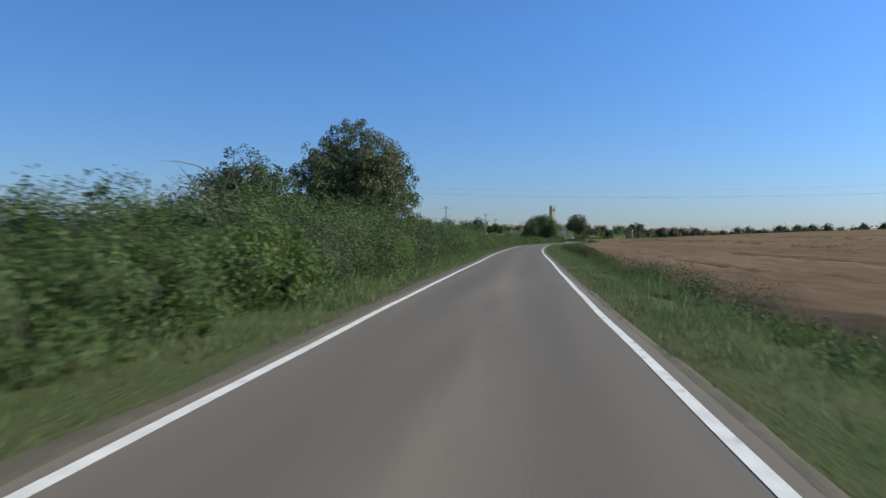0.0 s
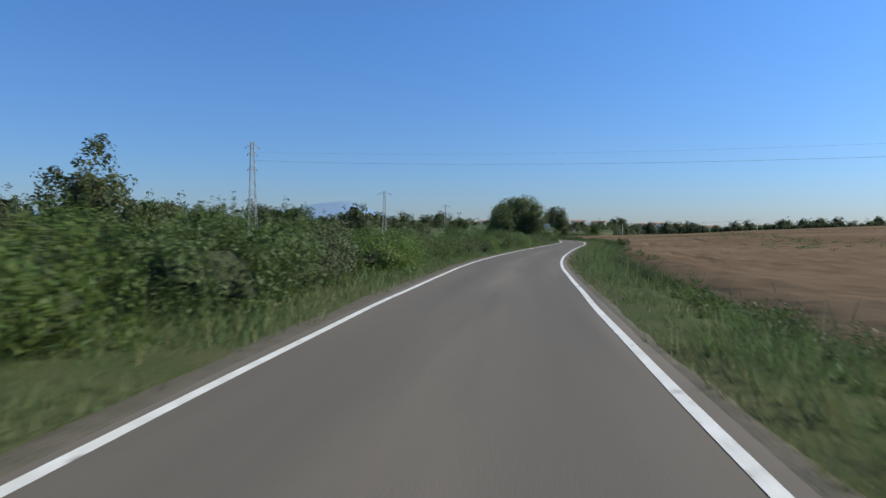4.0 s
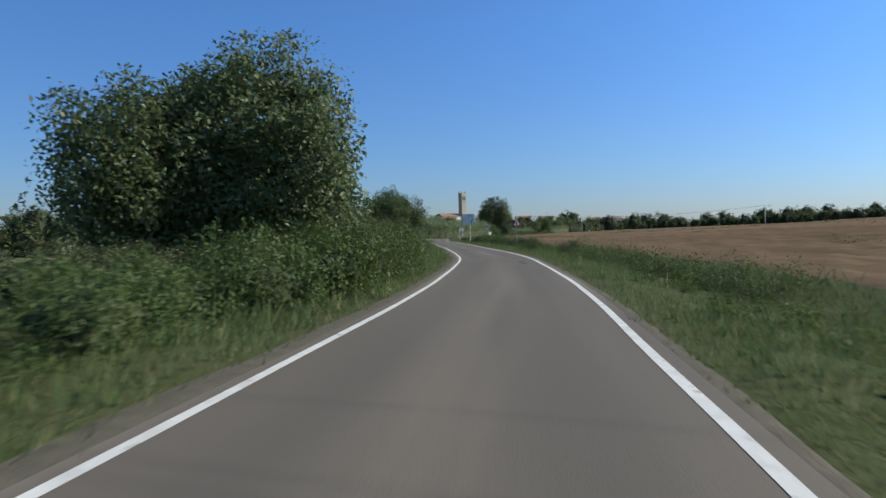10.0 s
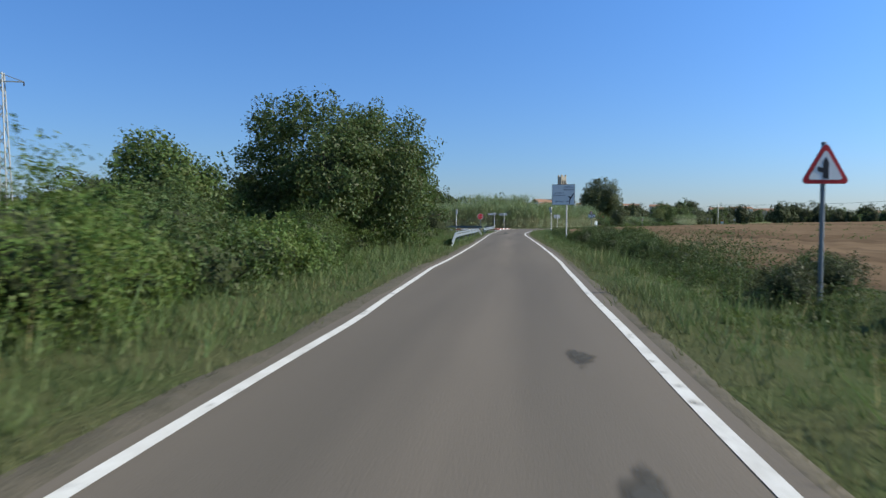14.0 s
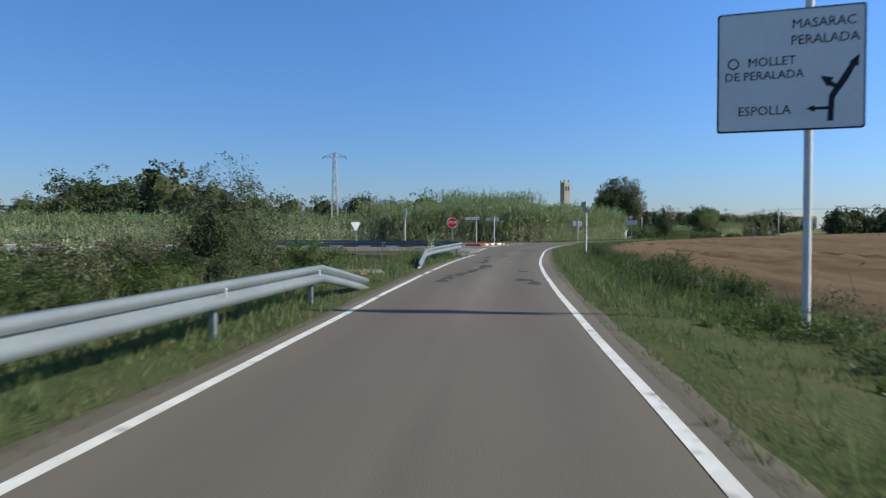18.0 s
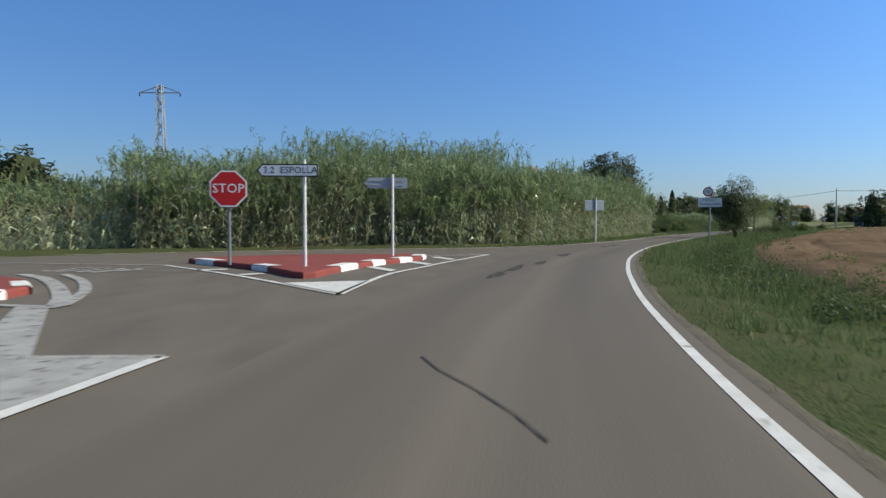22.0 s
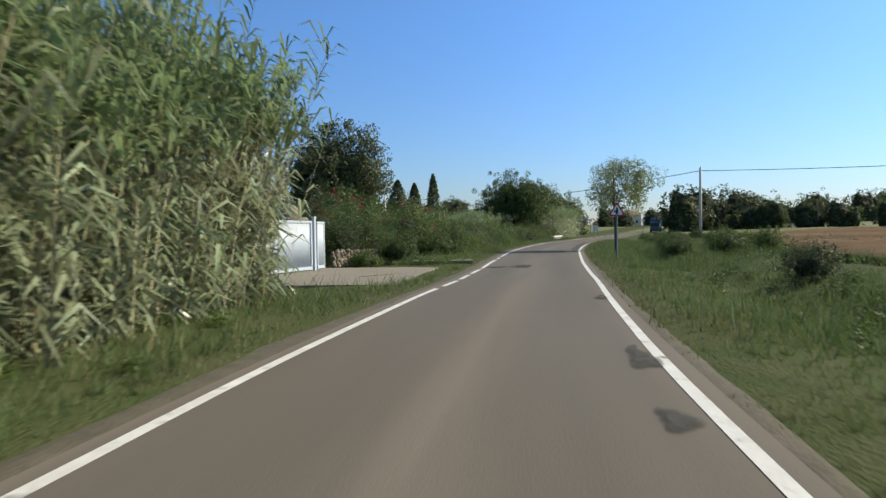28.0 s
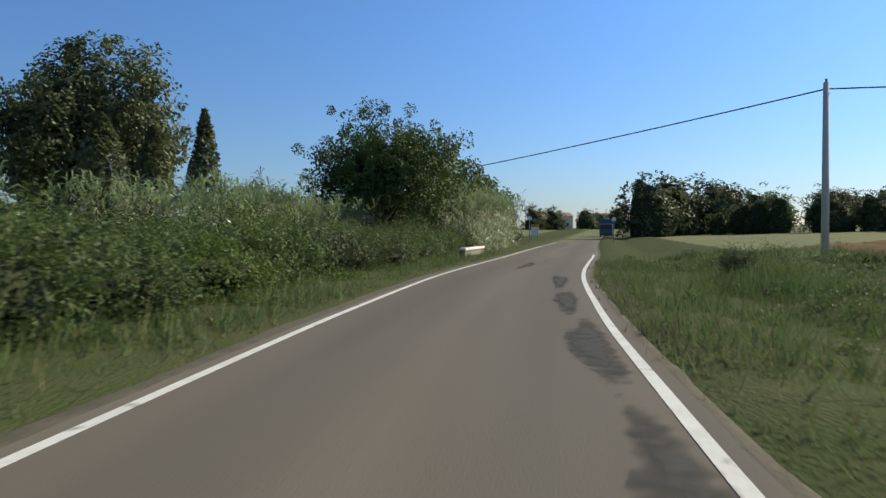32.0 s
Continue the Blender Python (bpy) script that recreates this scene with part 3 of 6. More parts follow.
def paint_line(points, width=0.14, material=PAINT, z=0.012):
    p = spline(points, 1.0)
    d = np.gradient(p, axis=0)
    d /= np.hypot(d[:, 0], d[:, 1])[:, None]
    n = np.column_stack([-d[:, 1], d[:, 0]]) * width / 2
    V = np.stack([np.column_stack([p + n, np.full(len(p), z)]), np.column_stack([p - n, np.full(len(p), z)])], 1).reshape(-1, 3)
    i = np.arange(len(p) - 1) * 2
    ob = new("road_paint", quick_mesh("road_paint", V, np.stack([i, i + 1, i + 3, i + 2], -1), material))
    return tagged(ob, "white painted line on the junction", "road marking", kind="structure")


paint_line([(-20, 336.2), (10, 338.2), (30.0, 342.2), (36.4, 345.9), (42.7, 349.4), (48.4, 351.6), (51.4, 352.3), (54.6, 353.7), (57.6, 356.6), (59.9, 359.0), (61.7, 361.4), (63.4, 364.1)], 0.15)
# near corner of the side road
paint_line([(46.75, 307.6), (46.45, 309.0), (45.2, 309.9)], 0.14)
paint_line([(43.0, 315.4), (43.93, 314.7), (44.6, 314.0), (45.34, 312.86), (46.01, 311.77), (46.32, 311.1)], 0.3, WORN, 0.014)
# give-way blocks across the mouth
for quad in ([(46.36, 311.75), (46.42, 312.49), (46.77, 312.04), (46.72, 311.28)], [(46.47, 313.01), (46.52, 313.91), (46.92, 313.34), (46.85, 312.5)], [(46.56, 314.34), (46.67, 315.16), (47.05, 314.56), (46.98, 313.85)]):
    paint_poly(quad, WORN)
# hatched wedge before the long island
paint_poly([(45.45, 317.1), (47.22, 317.0), (47.12, 315.0), (47.0, 314.95)], WORN, 0.009)
paint_poly([(46.5, 325.2), (48.18, 325.06), (47.86, 323.1), (47.2, 324.2)], WORN, 0.009)
paint_poly([(44.5, 329.0), (45.05, 328.9), (46.95, 325.1), (46.3, 325.15)], WORN, 0.009)
paint_poly([(43.1, 322.3), (43.6, 322.3), (44.7, 318.3), (44.1, 318.6)], WORN, 0.009)
paint_line([(47.05, 314.95), (47.38, 317.7), (47.86, 323.1), (48.18, 325.06)], 0.14)
paint_line([(47.0, 314.95), (44.57, 318.3), (41.2, 322.4), (36.24, 327.4)], 0.14, WORN)
paint_line([(48.18, 325.06), (45.8, 325.1), (42.0, 325.4), (38.5, 325.2)], 0.15, WORN)
for a, b in (((43.7, 322.1), (47.3, 318.2)), ((45.0, 322.7), (47.5, 319.8)), ((45.2, 323.9), (47.65, 321.5))):
    paint_line([a, ((a[0] + b[0]) / 2, (a[1] + b[1]) / 2), b], 0.30, PAINT, 0.015)
# give-way triangle on the side road
paint_line([(39.72, 321.9), (41.6, 319.4), (43.32, 316.9), (44.23, 317.1), (39.72, 321.9)], 0.24, WORN)
# worn arcs round the nose of the long island
paint_line([(40.75, 335.6), (41.93, 334.4), (43.29, 332.4), (44.56, 330.2), (45.1, 329.0)], 0.30, WORN)
paint_line([(41.81, 335.5), (43.09, 333.8), (44.4, 331.3), (45.15, 329.1)], 0.22, WORN, 0.014)
paint_line([(45.2, 328.9), (43.6, 329.3), (38.0, 329.9), (28.0, 330.8)], 0.22, WORN)
for x0, x1, y in ((40.96, 42.62, 326.85), (41.44, 43.0, 326.08), (41.87, 43.36, 325.39)):
    paint_line([(x0, y), ((x0 + x1) / 2, y), (x1, y)], 0.24, WORN)
word = thing("painted_word", "worn white word painted on the side road", "road marking", place=Matrix.Translation((41.8, 336.9, 0.012)) @ Matrix.Rotation(radians(-18), 4, "Z") @ Matrix.Diagonal((0.9, 2.4, 1, 1)))
tagged(word, kind="structure")
w = wording("STOP", 1.0, WORN, (0, 0, 0), word)
w.matrix_basis = Matrix()
# tar-filled crack
paint_line([(50.6, 325.0), (50.73, 324.44), (50.99, 323.75), (51.2, 323.07), (51.32, 322.5)], 0.022, PATCH, 0.012)
# wedge round the small island
paint_line([(42.9, 339.1), (46.0, 335.2), (49.14, 330.6)], 0.15)
paint_line([(49.14, 330.6), (49.45, 333.2), (49.84, 335.55), (50.57, 337.7), (51.17, 339.7), (52.27, 342.83), (53.28, 345.68)], 0.15)
paint_poly([(49.14, 330.6), (47.6, 332.9), (49.45, 333.4)], PAINT)
paint_line([(53.28, 345.68), (51.7, 345.0), (50.3, 344.9)], 0.14)
for quad in ([(48.97, 337.99), (49.22, 338.31), (49.94, 336.67), (49.75, 336.27)], [(50.15, 340.32), (50.36, 340.83), (50.91, 339.46), (50.75, 338.9)], [(50.89, 343.56), (51.19, 343.92), (51.77, 342.23), (51.57, 341.75)]):
    paint_poly(quad)
for a, b in (((45.3, 337.2), (44.5, 337.0)), ((46.6, 335.6), (46.2, 335.2))):
    paint_line([a, b], 0.4)
paint_line([(30.5, 341.0), (38.0, 340.3), (42.9, 339.1)], 0.16, WORN)


def island(outline, label):
    """A low traffic island: red top with a rounded kerb, white blocks along it."""
    ob = thing("traffic_island", label, "traffic island")
    part("kerb", slab(outline, -0.05, 0.15, 0.05), KERBRED, ob)
    return ob


def kerb_block(ob, a, b, depth=0.42):
    """A white painted length of the kerb from a to b; the island lies to the left of a to b."""
    a, b = Vector(a), Vector(b)
    v = (b - a).normalized()
    n = Vector((-v.y, v.x))
    bm = bmesh.new()
    prof = [(-0.012, -0.02), (-0.012, 0.11), (0.04, 0.158), (depth, 0.158)]
    rows = []
    for q in (a, b):
        rows.append([bm.verts.new((q.x + n.x * d, q.y + n.y * d, z)) for d, z in prof])
    for k in range(len(prof) - 1):
        bm.faces.new((rows[0][k], rows[1][k], rows[1][k + 1], rows[0][k + 1]))
    part("white_block", bm, KERBWHITE, ob, "white painted kerb block")


small = [(48.15, 334.3), (48.45, 336.0), (48.81, 337.54), (49.16, 338.46), (49.48, 339.31), (49.9, 340.07), (50.28, 340.84), (50.62, 341.75), (50.74, 342.8), (50.4, 343.4), (46.0, 343.0), (43.3, 341.0), (43.2, 340.3), (44.9, 338.4), (46.6, 336.3), (47.6, 334.4), (47.9, 334.1)]
isl = island(small, "small triangular traffic island painted red with white kerb blocks")
for a, b in (((48.5, 336.2), (48.81, 337.54)), ((49.16, 338.46), (49.48, 339.31)), ((49.9, 340.07), (50.28, 340.84)), ((50.62, 341.75), (50.74, 342.8)), ((46.0, 337.05), (46.6, 336.3)), ((43.4, 340.1), (44.4, 338.95))):
    kerb_block(isl, a, b)
long_i = [(43.2, 329.3), (43.7, 330.0), (43.6, 331.0), (42.7, 332.4), (40.2, 334.4), (36.0, 336.0), (28.0, 336.1), (5.0, 334.2), (-12.0, 332.7), (-12.0, 331.8), (5.0, 331.6), (28.0, 331.1), (36.0, 330.6), (40.7, 329.8)]
isl2 = island(long_i, "long traffic island painted red with white kerb blocks")
near_side = lambda q: float(np.interp(q, [-12, 5, 28, 36, 40.7, 43.2], [331.8, 331.6, 331.1, 330.6, 329.8, 329.3]))
for x in np.arange(-8.0, 42.6, 2.5):
    kerb_block(isl2, (x, near_side(x)), (x + 1.15, near_side(x + 1.15)))

kerb_block(isl2, (43.2, 329.3), (43.72, 330.05), 0.3)
kerb_block(isl2, (43.66, 330.9), (43.0, 331.95), 0.3)

# ---- signs ----


def post(parent, height, radius=0.045, material=POSTWHITE, at=(0, 0), z0=-0.5):
    part("post", merge(tube([(at[0], at[1], z0), (at[0], at[1], height)], [radius, radius], 10), tube([(at[0], at[1], height), (at[0], at[1], height + 0.015)], [radius * 1.08, radius * 0.8], 10)), material, parent, smooth=False)


def plate(outline, y0, y1):
    """An upright plate with outline (x, z), between y0 and y1."""
    bm = slab(outline, y0, y1)
    bmesh.ops.transform(bm, matrix=Matrix(((1, 0, 0, 0), (0, 0, 1, 0), (0, 1, 0, 0), (0, 0, 0, 1))), verts=bm.verts)
    bmesh.ops.recalc_face_normals(bm, faces=bm.faces[:])
    return bm


def rect(w, h, cx=0, cz=0, r=0.04):
    pts = []
    for sx, sz, a0 in ((1, -1, -90), (1, 1, 0), (-1, 1, 90), (-1, -1, 180)):
        for k in range(4):
            a = radians(a0 + 30 * k)
            pts.append((cx + sx * (w / 2 - r) + r * math.cos(a), cz + sz * (h / 2 - r) + r * math.sin(a)))
    return pts


def ngon(n, r, cx=0, cz=0, a0=0):
    return [(cx + r * math.cos(radians(a0) + 6.283185 * k / n), cz + r * math.sin(radians(a0) + 6.283185 * k / n)) for k in range(n)]


def rounded_tri(side, cx, cz, up=True, r=0.06):
    h = side * 0.866
    corners = [(-side / 2, -h / 3), (side / 2, -h / 3), (0, 2 * h / 3)]
    pts = []
    for k, (x, z) in enumerate(corners):
        d = math.hypot(x, z)
        x, z = x * (1 - 2 * r / d), z * (1 - 2 * r / d)
        for j in range(4):
            a = radians((-150, -30, 90)[k] - 60 + 40 * j)
            pts.append((cx + x + r * math.cos(a), cz + (z + r * math.sin(a)) * (1 if up else -1)))
    return pts if up else pts[::-1]


def stand(x, y, turn):
    return Matrix.Translation((x, y, 0.0)) @ Matrix.Rotation(radians(turn), 4, "Z")


def warning(x, y, turn, top, size=1.0):
    """A triangular warning sign: a junction on the left."""
    ob = thing("warning_sign", "triangular red-bordered side road warning sign on a grey post", "road sign", "warning signs", stand(x, y, turn))
    c = top - 0.58 * size
    post(ob, top - 0.12, 0.04, ZINC)
    b = part("board", plate(rounded_tri(0.86 * size, 0, c), -0.075, -0.06), SIGNBACK, ob)
    part("red_border", plate(rounded_tri(0.84 * size, 0, c), -0.080, -0.0755), SIGNRED, b)
    part("white_field", plate(rounded_tri(0.61 * size, 0, c, r=0.035), -0.084, -0.0805), SIGNWHITE, b)
    arrow = [(-0.05, -0.16), (0.05, -0.16), (0.05, 0.12), (0.0, 0.22), (-0.05, 0.12)], [(-0.14, -0.03), (-0.05, -0.06), (-0.05, 0.02), (-0.14, 0.05)]
    part("symbol", merge(*[plate([(u * size, c + v * size) for u, v in shape], -0.088, -0.0845) for shape in arrow]), SIGNBLACK, b)
    return ob


warning(47.9, 234.0, 0, 2.75)
warning(90.0, 401.25, -26, 2.40, 0.82)

# direction panel with two posts
pan = thing("road_sign", "large white direction panel with black place names and route diagram", "road sign", place=stand(50.77, 281.55, -17))
post(pan, 4.70, 0.06, POSTWHITE, (0.28, 0.0))
brd = part("board", plate(rect(2.46, 2.12, 0, 3.82, 0.05), -0.09, -0.065), SIGNBACK, pan)
part("border", plate(rect(2.46, 2.12, 0, 3.82, 0.05), -0.097, -0.0905), SIGNBLACK, brd)
part("face", plate(rect(2.40, 2.06, 0, 3.82, 0.05), -0.102, -0.0975), SIGNWHITE, brd)
for txt, x, z, sz in (("MASARAC", 0.55, 4.60, 0.23), ("PERALADA", 0.57, 4.32, 0.23), ("MOLLET", -0.30, 3.98, 0.22), ("DE PERALADA", -0.43, 3.74, 0.21), ("ESPOLLA", -0.42, 3.12, 0.23)):
    wording(txt, sz, SIGNBLACK, (x, -0.104, z), brd)
part("symbol", plate(ngon(14, 0.10, -0.95, 3.98), -0.106, -0.1025), SIGNBLACK, brd)
part("symbol", plate(ngon(14, 0.075, -0.95, 3.98), -0.109, -0.1065), SIGNWHITE, brd)
part("route_diagram", merge(plate([(0.62, 2.9), (0.72, 2.9), (0.74, 3.3), (0.95, 3.6), (1.08, 3.85), (1.0, 3.90), (0.85, 3.66), (0.65, 3.35)], -0.106, -0.1025), plate([(0.96, 3.88), (1.11, 3.80), (1.12, 4.02)], -0.106, -0.1025),
     plate([(0.62, 3.52), (0.80, 3.42), (0.83, 3.48), (0.66, 3.60)], -0.106, -0.1025), plate([(0.50, 3.68), (0.62, 3.48), (0.72, 3.64)], -0.106, -0.1025), plate([(0.40, 3.10), (0.64, 3.10), (0.64, 3.15), (0.40, 3.15)], -0.106, -0.1025), plate([(0.28, 3.125), (0.42, 3.06), (0.42, 3.19)], -0.106, -0.1025)), SIGNBLACK, brd)

brd.matrix_basis = Matrix.Translation((0, 0, 3.67)) @ Matrix.Diagonal((0.81, 1, 0.85, 1)) @ Matrix.Translation((0, 0, -3.82))
# stop sign
st = thing("stop_sign", "red octagonal stop sign with white lettering on a grey steel post", "road sign", place=stand(45.26, 337.6, 5))
post(st, 2.05, 0.045, ZINC, z0=0.1)
sb = part("board", plate(ngon(8, 0.54, 0, 2.21, 22.5), -0.075, -0.055), SIGNBACK, st)
part("white_border", plate(ngon(8, 0.54, 0, 2.21, 22.5), -0.080, -0.0755), SIGNWHITE, sb)
part("red_field", plate(ngon(8, 0.495, 0, 2.21, 22.5), -0.084, -0.0805), SIGNRED, sb)
wording("STOP", 0.36, SIGNWHITE, (0, -0.087, 2.21), sb)


def arrow_sign(x, y, turn, top, text, way=-1, length=1.55, height=0.34, board_z=None, back=False, offset=0.0, label=""):
    ob = thing("direction_sign", label, "road sign", "direction signs", stand(x, y, turn))
    post(ob, top, 0.045, POSTWHITE)
    return ob, arrow_board(ob, way, length, height, board_z or top - 0.3, text, back, offset)


def arrow_board(ob, way, length, height, cz, text="", back=False, offset=0.0, tilt=0.0):
    l, h = length / 2, height / 2
    pts = [(-l + offset, cz), (-l + h * 0.9 + offset, cz - h), (l + offset, cz - h), (l + offset, cz + h), (-l + h * 0.9 + offset, cz + h)]
    small_pts = [(-l + 0.05 + offset, cz), (-l + h * 0.9 + 0.01 + offset, cz - h + 0.03), (l - 0.03 + offset, cz - h + 0.03), (l - 0.03 + offset, cz + h - 0.03), (-l + h * 0.9 + 0.01 + offset, cz + h - 0.03)]
    if way > 0:
        pts, small_pts = [(2 * offset - x, z) for x, z in pts][::-1], [(2 * offset - x, z) for x, z in small_pts][::-1]
    y0 = 0.055 if back else -0.08
    b = part("board", plate(pts, y0, y0 + 0.025), SIGNBACK, ob)
    if back:
        for dz in (-0.4, 0.4):
            part("rail", box((length * 0.82, 0.02, 0.04), (offset, y0 - 0.01, cz + dz * h)), SIGNBACK, b)
    else:
        part("border", plate(pts, y0 - 0.006, y0 - 0.0005), SIGNBLACK, b)
        part("face", plate(small_pts, y0 - 0.011, y0 - 0.0065), SIGNWHITE, b)
        if text:
            wording(text, 0.24, SIGNBLACK, (offset + 0.08, y0 - 0.013, cz), b)
    return b


arrow_sign(47.6, 336.1, 0, 2.87, "3.2  ESPOLLA", -1, 1.55, 0.32, 2.60, offset=-0.42, label="white arrow sign with black lettering on a thin white post")
arrow_sign(49.61, 341.6, 8, 2.90, "", -1, 1.45, 0.36, 2.62, back=True, offset=-0.22, label="plain grey back of an arrow sign on a thin white post")

# two arrow boards on one tall post
tw = thing("direction_sign", "tall white post with two dark arrow boards seen from behind", "road sign", "direction signs", stand(54.74, 318.35, 92))
post(tw, 3.42, 0.06, POSTWHITE)
for cz, way, off in ((3.22, 1, 0.55), (2.82, -1, -0.1)):
    arrow_board(tw, way, 1.5, 0.38, cz, back=True, offset=off)
for z in (1.25, 1.6):
    part("clamp", tube([(0, 0, z), (0, 0, z + 0.04)], [0.07, 0.07], 10), SIGNBLACK, tw)

# give-way sign from behind, tall thin post on the long island, far name board
gw = thing("give_way_sign", "give-way sign seen from its grey back, on a steel post", "road sign", place=stand(39.16, 314.9, 24))
post(gw, 1.92, 0.045, ZINC)
part("board", plate(rounded_tri(0.72, 0, 1.72, False), -0.06, -0.04), SIGNWHITE, gw)
tp = thing("traffic_sign", "narrow white sign board on a thin post on the red island", "road sign", place=stand(41.19, 330.22, 112))
post(tp, 3.05, 0.045, POSTWHITE)
part("board", plate(rect(0.62, 0.85, 0, 2.92, 0.06), -0.08, -0.055), SIGNWHITE, tp)
part("cap", tube([(0, 0, 3.065), (0, 0, 3.10)], [0.055, 0.03], 10), ZINC, tp)

nb = thing("town_sign", "ribbed grey back of a town board on a white post", "road sign", place=stand(62.15, 363.2, 18))
post(nb, 2.95, 0.05, POSTWHITE)
bb = part("board", plate(rect(1.45, 0.68, -0.08, 2.46, 0.03), 0.055, 0.08), SIGNBACK, nb)
for dz in (-0.25, 0.0, 0.25):
    part("rail", box((1.34, 0.025, 0.05), (-0.08, 0.042, 2.46 + dz * 0.85)), SIGNBACK, bb)

ts = thing("town_sign", "white town board with black lettering under a round speed sign", "road sign", place=stand(68.76, 360.75, -20))
post(ts, 2.6, 0.05, ZINC)
tb = part("board", plate(rect(1.45, 0.62, 0, 2.57, 0.03), -0.075, -0.055), SIGNBACK, ts)
part("border", plate(rect(1.45, 0.62, 0, 2.57, 0.03), -0.081, -0.0755), SIGNBLACK, tb)
part("face", plate(rect(1.40, 0.57, 0, 2.57, 0.03), -0.086, -0.0815), SIGNWHITE, tb)
wording("MOLLET", 0.22, SIGNBLACK, (0, -0.088, 2.71), tb)
wording("DE PERALADA", 0.20, SIGNBLACK, (0, -0.088, 2.45), tb)
rb = part("round_board", plate(ngon(24, 0.30, -0.12, 3.24), -0.075, -0.055), SIGNBACK, ts)
part("red_border", plate(ngon(24, 0.30, -0.12, 3.24), -0.081, -0.0755), SIGNRED, rb)
part("white_field", plate(ngon(24, 0.22, -0.12, 3.24), -0.086, -0.0815), SIGNWHITE, rb)
wording("50", 0.27, SIGNBLACK, (-0.12, -0.088, 3.24), rb)
part("post_top", tube([(0, 0, 2.3), (0, 0, 3.6)], [0.035, 0.035], 8), ZINC, ts)

# ---- guard rails ----


def w_rail(points):
    """A W-shaped steel beam along points (x, y, z of its middle), face to the right of its run."""
    prof = [(-0.155, -0.02), (-0.145, 0.03), (-0.055, 0.05), (-0.015, -0.04), (0.03, -0.04), (0.07, 0.05), (0.14, 0.03), (0.155, -0.02)]
    p = np.array(points, dtype=float)
    d = np.gradient(p, axis=0)
    d /= np.linalg.norm(d, axis=1)[:, None]
    side = np.column_stack([d[:, 1], -d[:, 0], np.zeros(len(p))])
    V = np.stack([p + side * o + np.array([0, 0, h]) for h, o in prof], 1).reshape(-1, 3)
    n = len(prof)
    i = np.arange(len(p) - 1)[:, None] * n + np.arange(n - 1)[None]
    return V, np.stack([i, i + 1, i + 1 + n, i + n], -1).reshape(-1, 4)


def guard_rail(points, posts, label):
    ob = thing("guard_rail", label, "guard rail", "guard rails")
    V, F = w_rail(points)
    beam = part("beam", quick_mesh("beam", V, F, ZINC), ZINC, ob)
    mod = beam.modifiers.new("thickness", "SOLIDIFY")
    mod.thickness = 0.006
    for x, y, h, ang in posts:
        z = float(relief([(x, y)])[0])
        part("post", box((0.07, 0.11, h - z + 0.3), (x, y, (h + z - 0.3) / 2), 0.006, None), ZINC, ob)
        part("reflector", box((0.03, 0.02, 0.1), (x + 0.16, y - 0.02, h - 0.05), 0.004), SIGNWHITE, ob)
    return ob


r1 = [(41.25, 256.9, 0.05), (41.3, 258.0, 0.2), (41.4, 260.4, 0.47), (41.5, 261.6, 0.52)] + [(41.5 + (k + 1) * 0.118, 261.6 + (k + 1) * 1.35, 0.52) for k in range(16)] + [(43.5, 284.3, 0.38), (43.62, 285.4, 0.22), (43.75, 286.5, 0.06)]
guard_rail(r1, [(41.62 + 0.328 * k, 264.1 + 3.75 * k, 0.60, 0) for k in range(6)], "galvanised steel guard rail on posts, ends sloping into the grass")
bends = [(44.44, 294.8, 0.02), (44.45, 297.0, 0.20), (44.5, 299.4, 0.40), (44.9, 301.6, 0.47), (45.3, 303.4, 0.51), (45.75, 305.8, 0.55), (46.0, 307.2, 0.57), (45.6, 308.6, 0.58), (44.6, 310.0, 0.60), (43.2, 311.6, 0.60), (41.4, 312.6, 0.60), (39.0, 313.2, 0.60), (36.0, 313.4, 0.60), (32.6, 313.3, 0.60), (30.4, 313.2, 0.5)]
flat2 = spline([(x, y) for x, y, z in bends], 0.6)
nearest = [int(np.argmin(np.hypot(flat2[:, 0] - x, flat2[:, 1] - y))) for x, y, z in bends]
r2 = [tuple(q) for q in np.column_stack([flat2, np.interp(np.arange(len(flat2)), nearest, [z for x, y, z in bends])])]
guard_rail(r2, [(44.5, 300.5, 0.50, 0), (45.1, 303.4, 0.58, 0), (45.75, 306.8, 0.64, 0), (44.2, 310.2, 0.68, 0), (41.2, 312.3, 0.68, 0), (37.2, 313.1, 0.68, 0), (33.2, 313.05, 0.68, 0)], "galvanised steel guard rail curving round the corner into the side road")

# grassy verge at the foot of the reeds, behind the edge line
foot = spline([(24.0, 340.6), (33.0, 343.4), (42.2, 350.0), (48.2, 352.2), (51.1, 352.9), (54.2, 354.3), (57.1, 357.1), (59.4, 359.5), (61.2, 361.8), (64.5, 367.3), (66.8, 371.4)], 0.8)
fd = np.gradient(foot, axis=0)
fd /= np.hypot(fd[:, 0], fd[:, 1])[:, None]
fn = np.column_stack([-fd[:, 1], fd[:, 0]])
wid = np.array([-0.15, 0.4, 1.2, 2.4, 5.0, 9.0])
fv = np.stack([np.column_stack([foot + fn * d, np.full(len(foot), h) + 0.03 * np.sin(np.arange(len(foot)) * 0.9 + d) * (d > 0.3)]) for d, h in zip(wid, (-0.02, 0.02, 0.06, 0.10, 0.10, -0.1))], 1).reshape(-1, 3)
fi = np.arange(len(foot) - 1)[:, None] * len(wid) + np.arange(len(wid) - 1)[None]
structure("verge_reeds", quick_mesh("verge_reeds", fv, np.stack([fi, fi + len(wid), fi + len(wid) + 1, fi + 1], -1).reshape(-1, 4), EARTH, True), "grassy earth verge at the foot of the reeds", "verge")

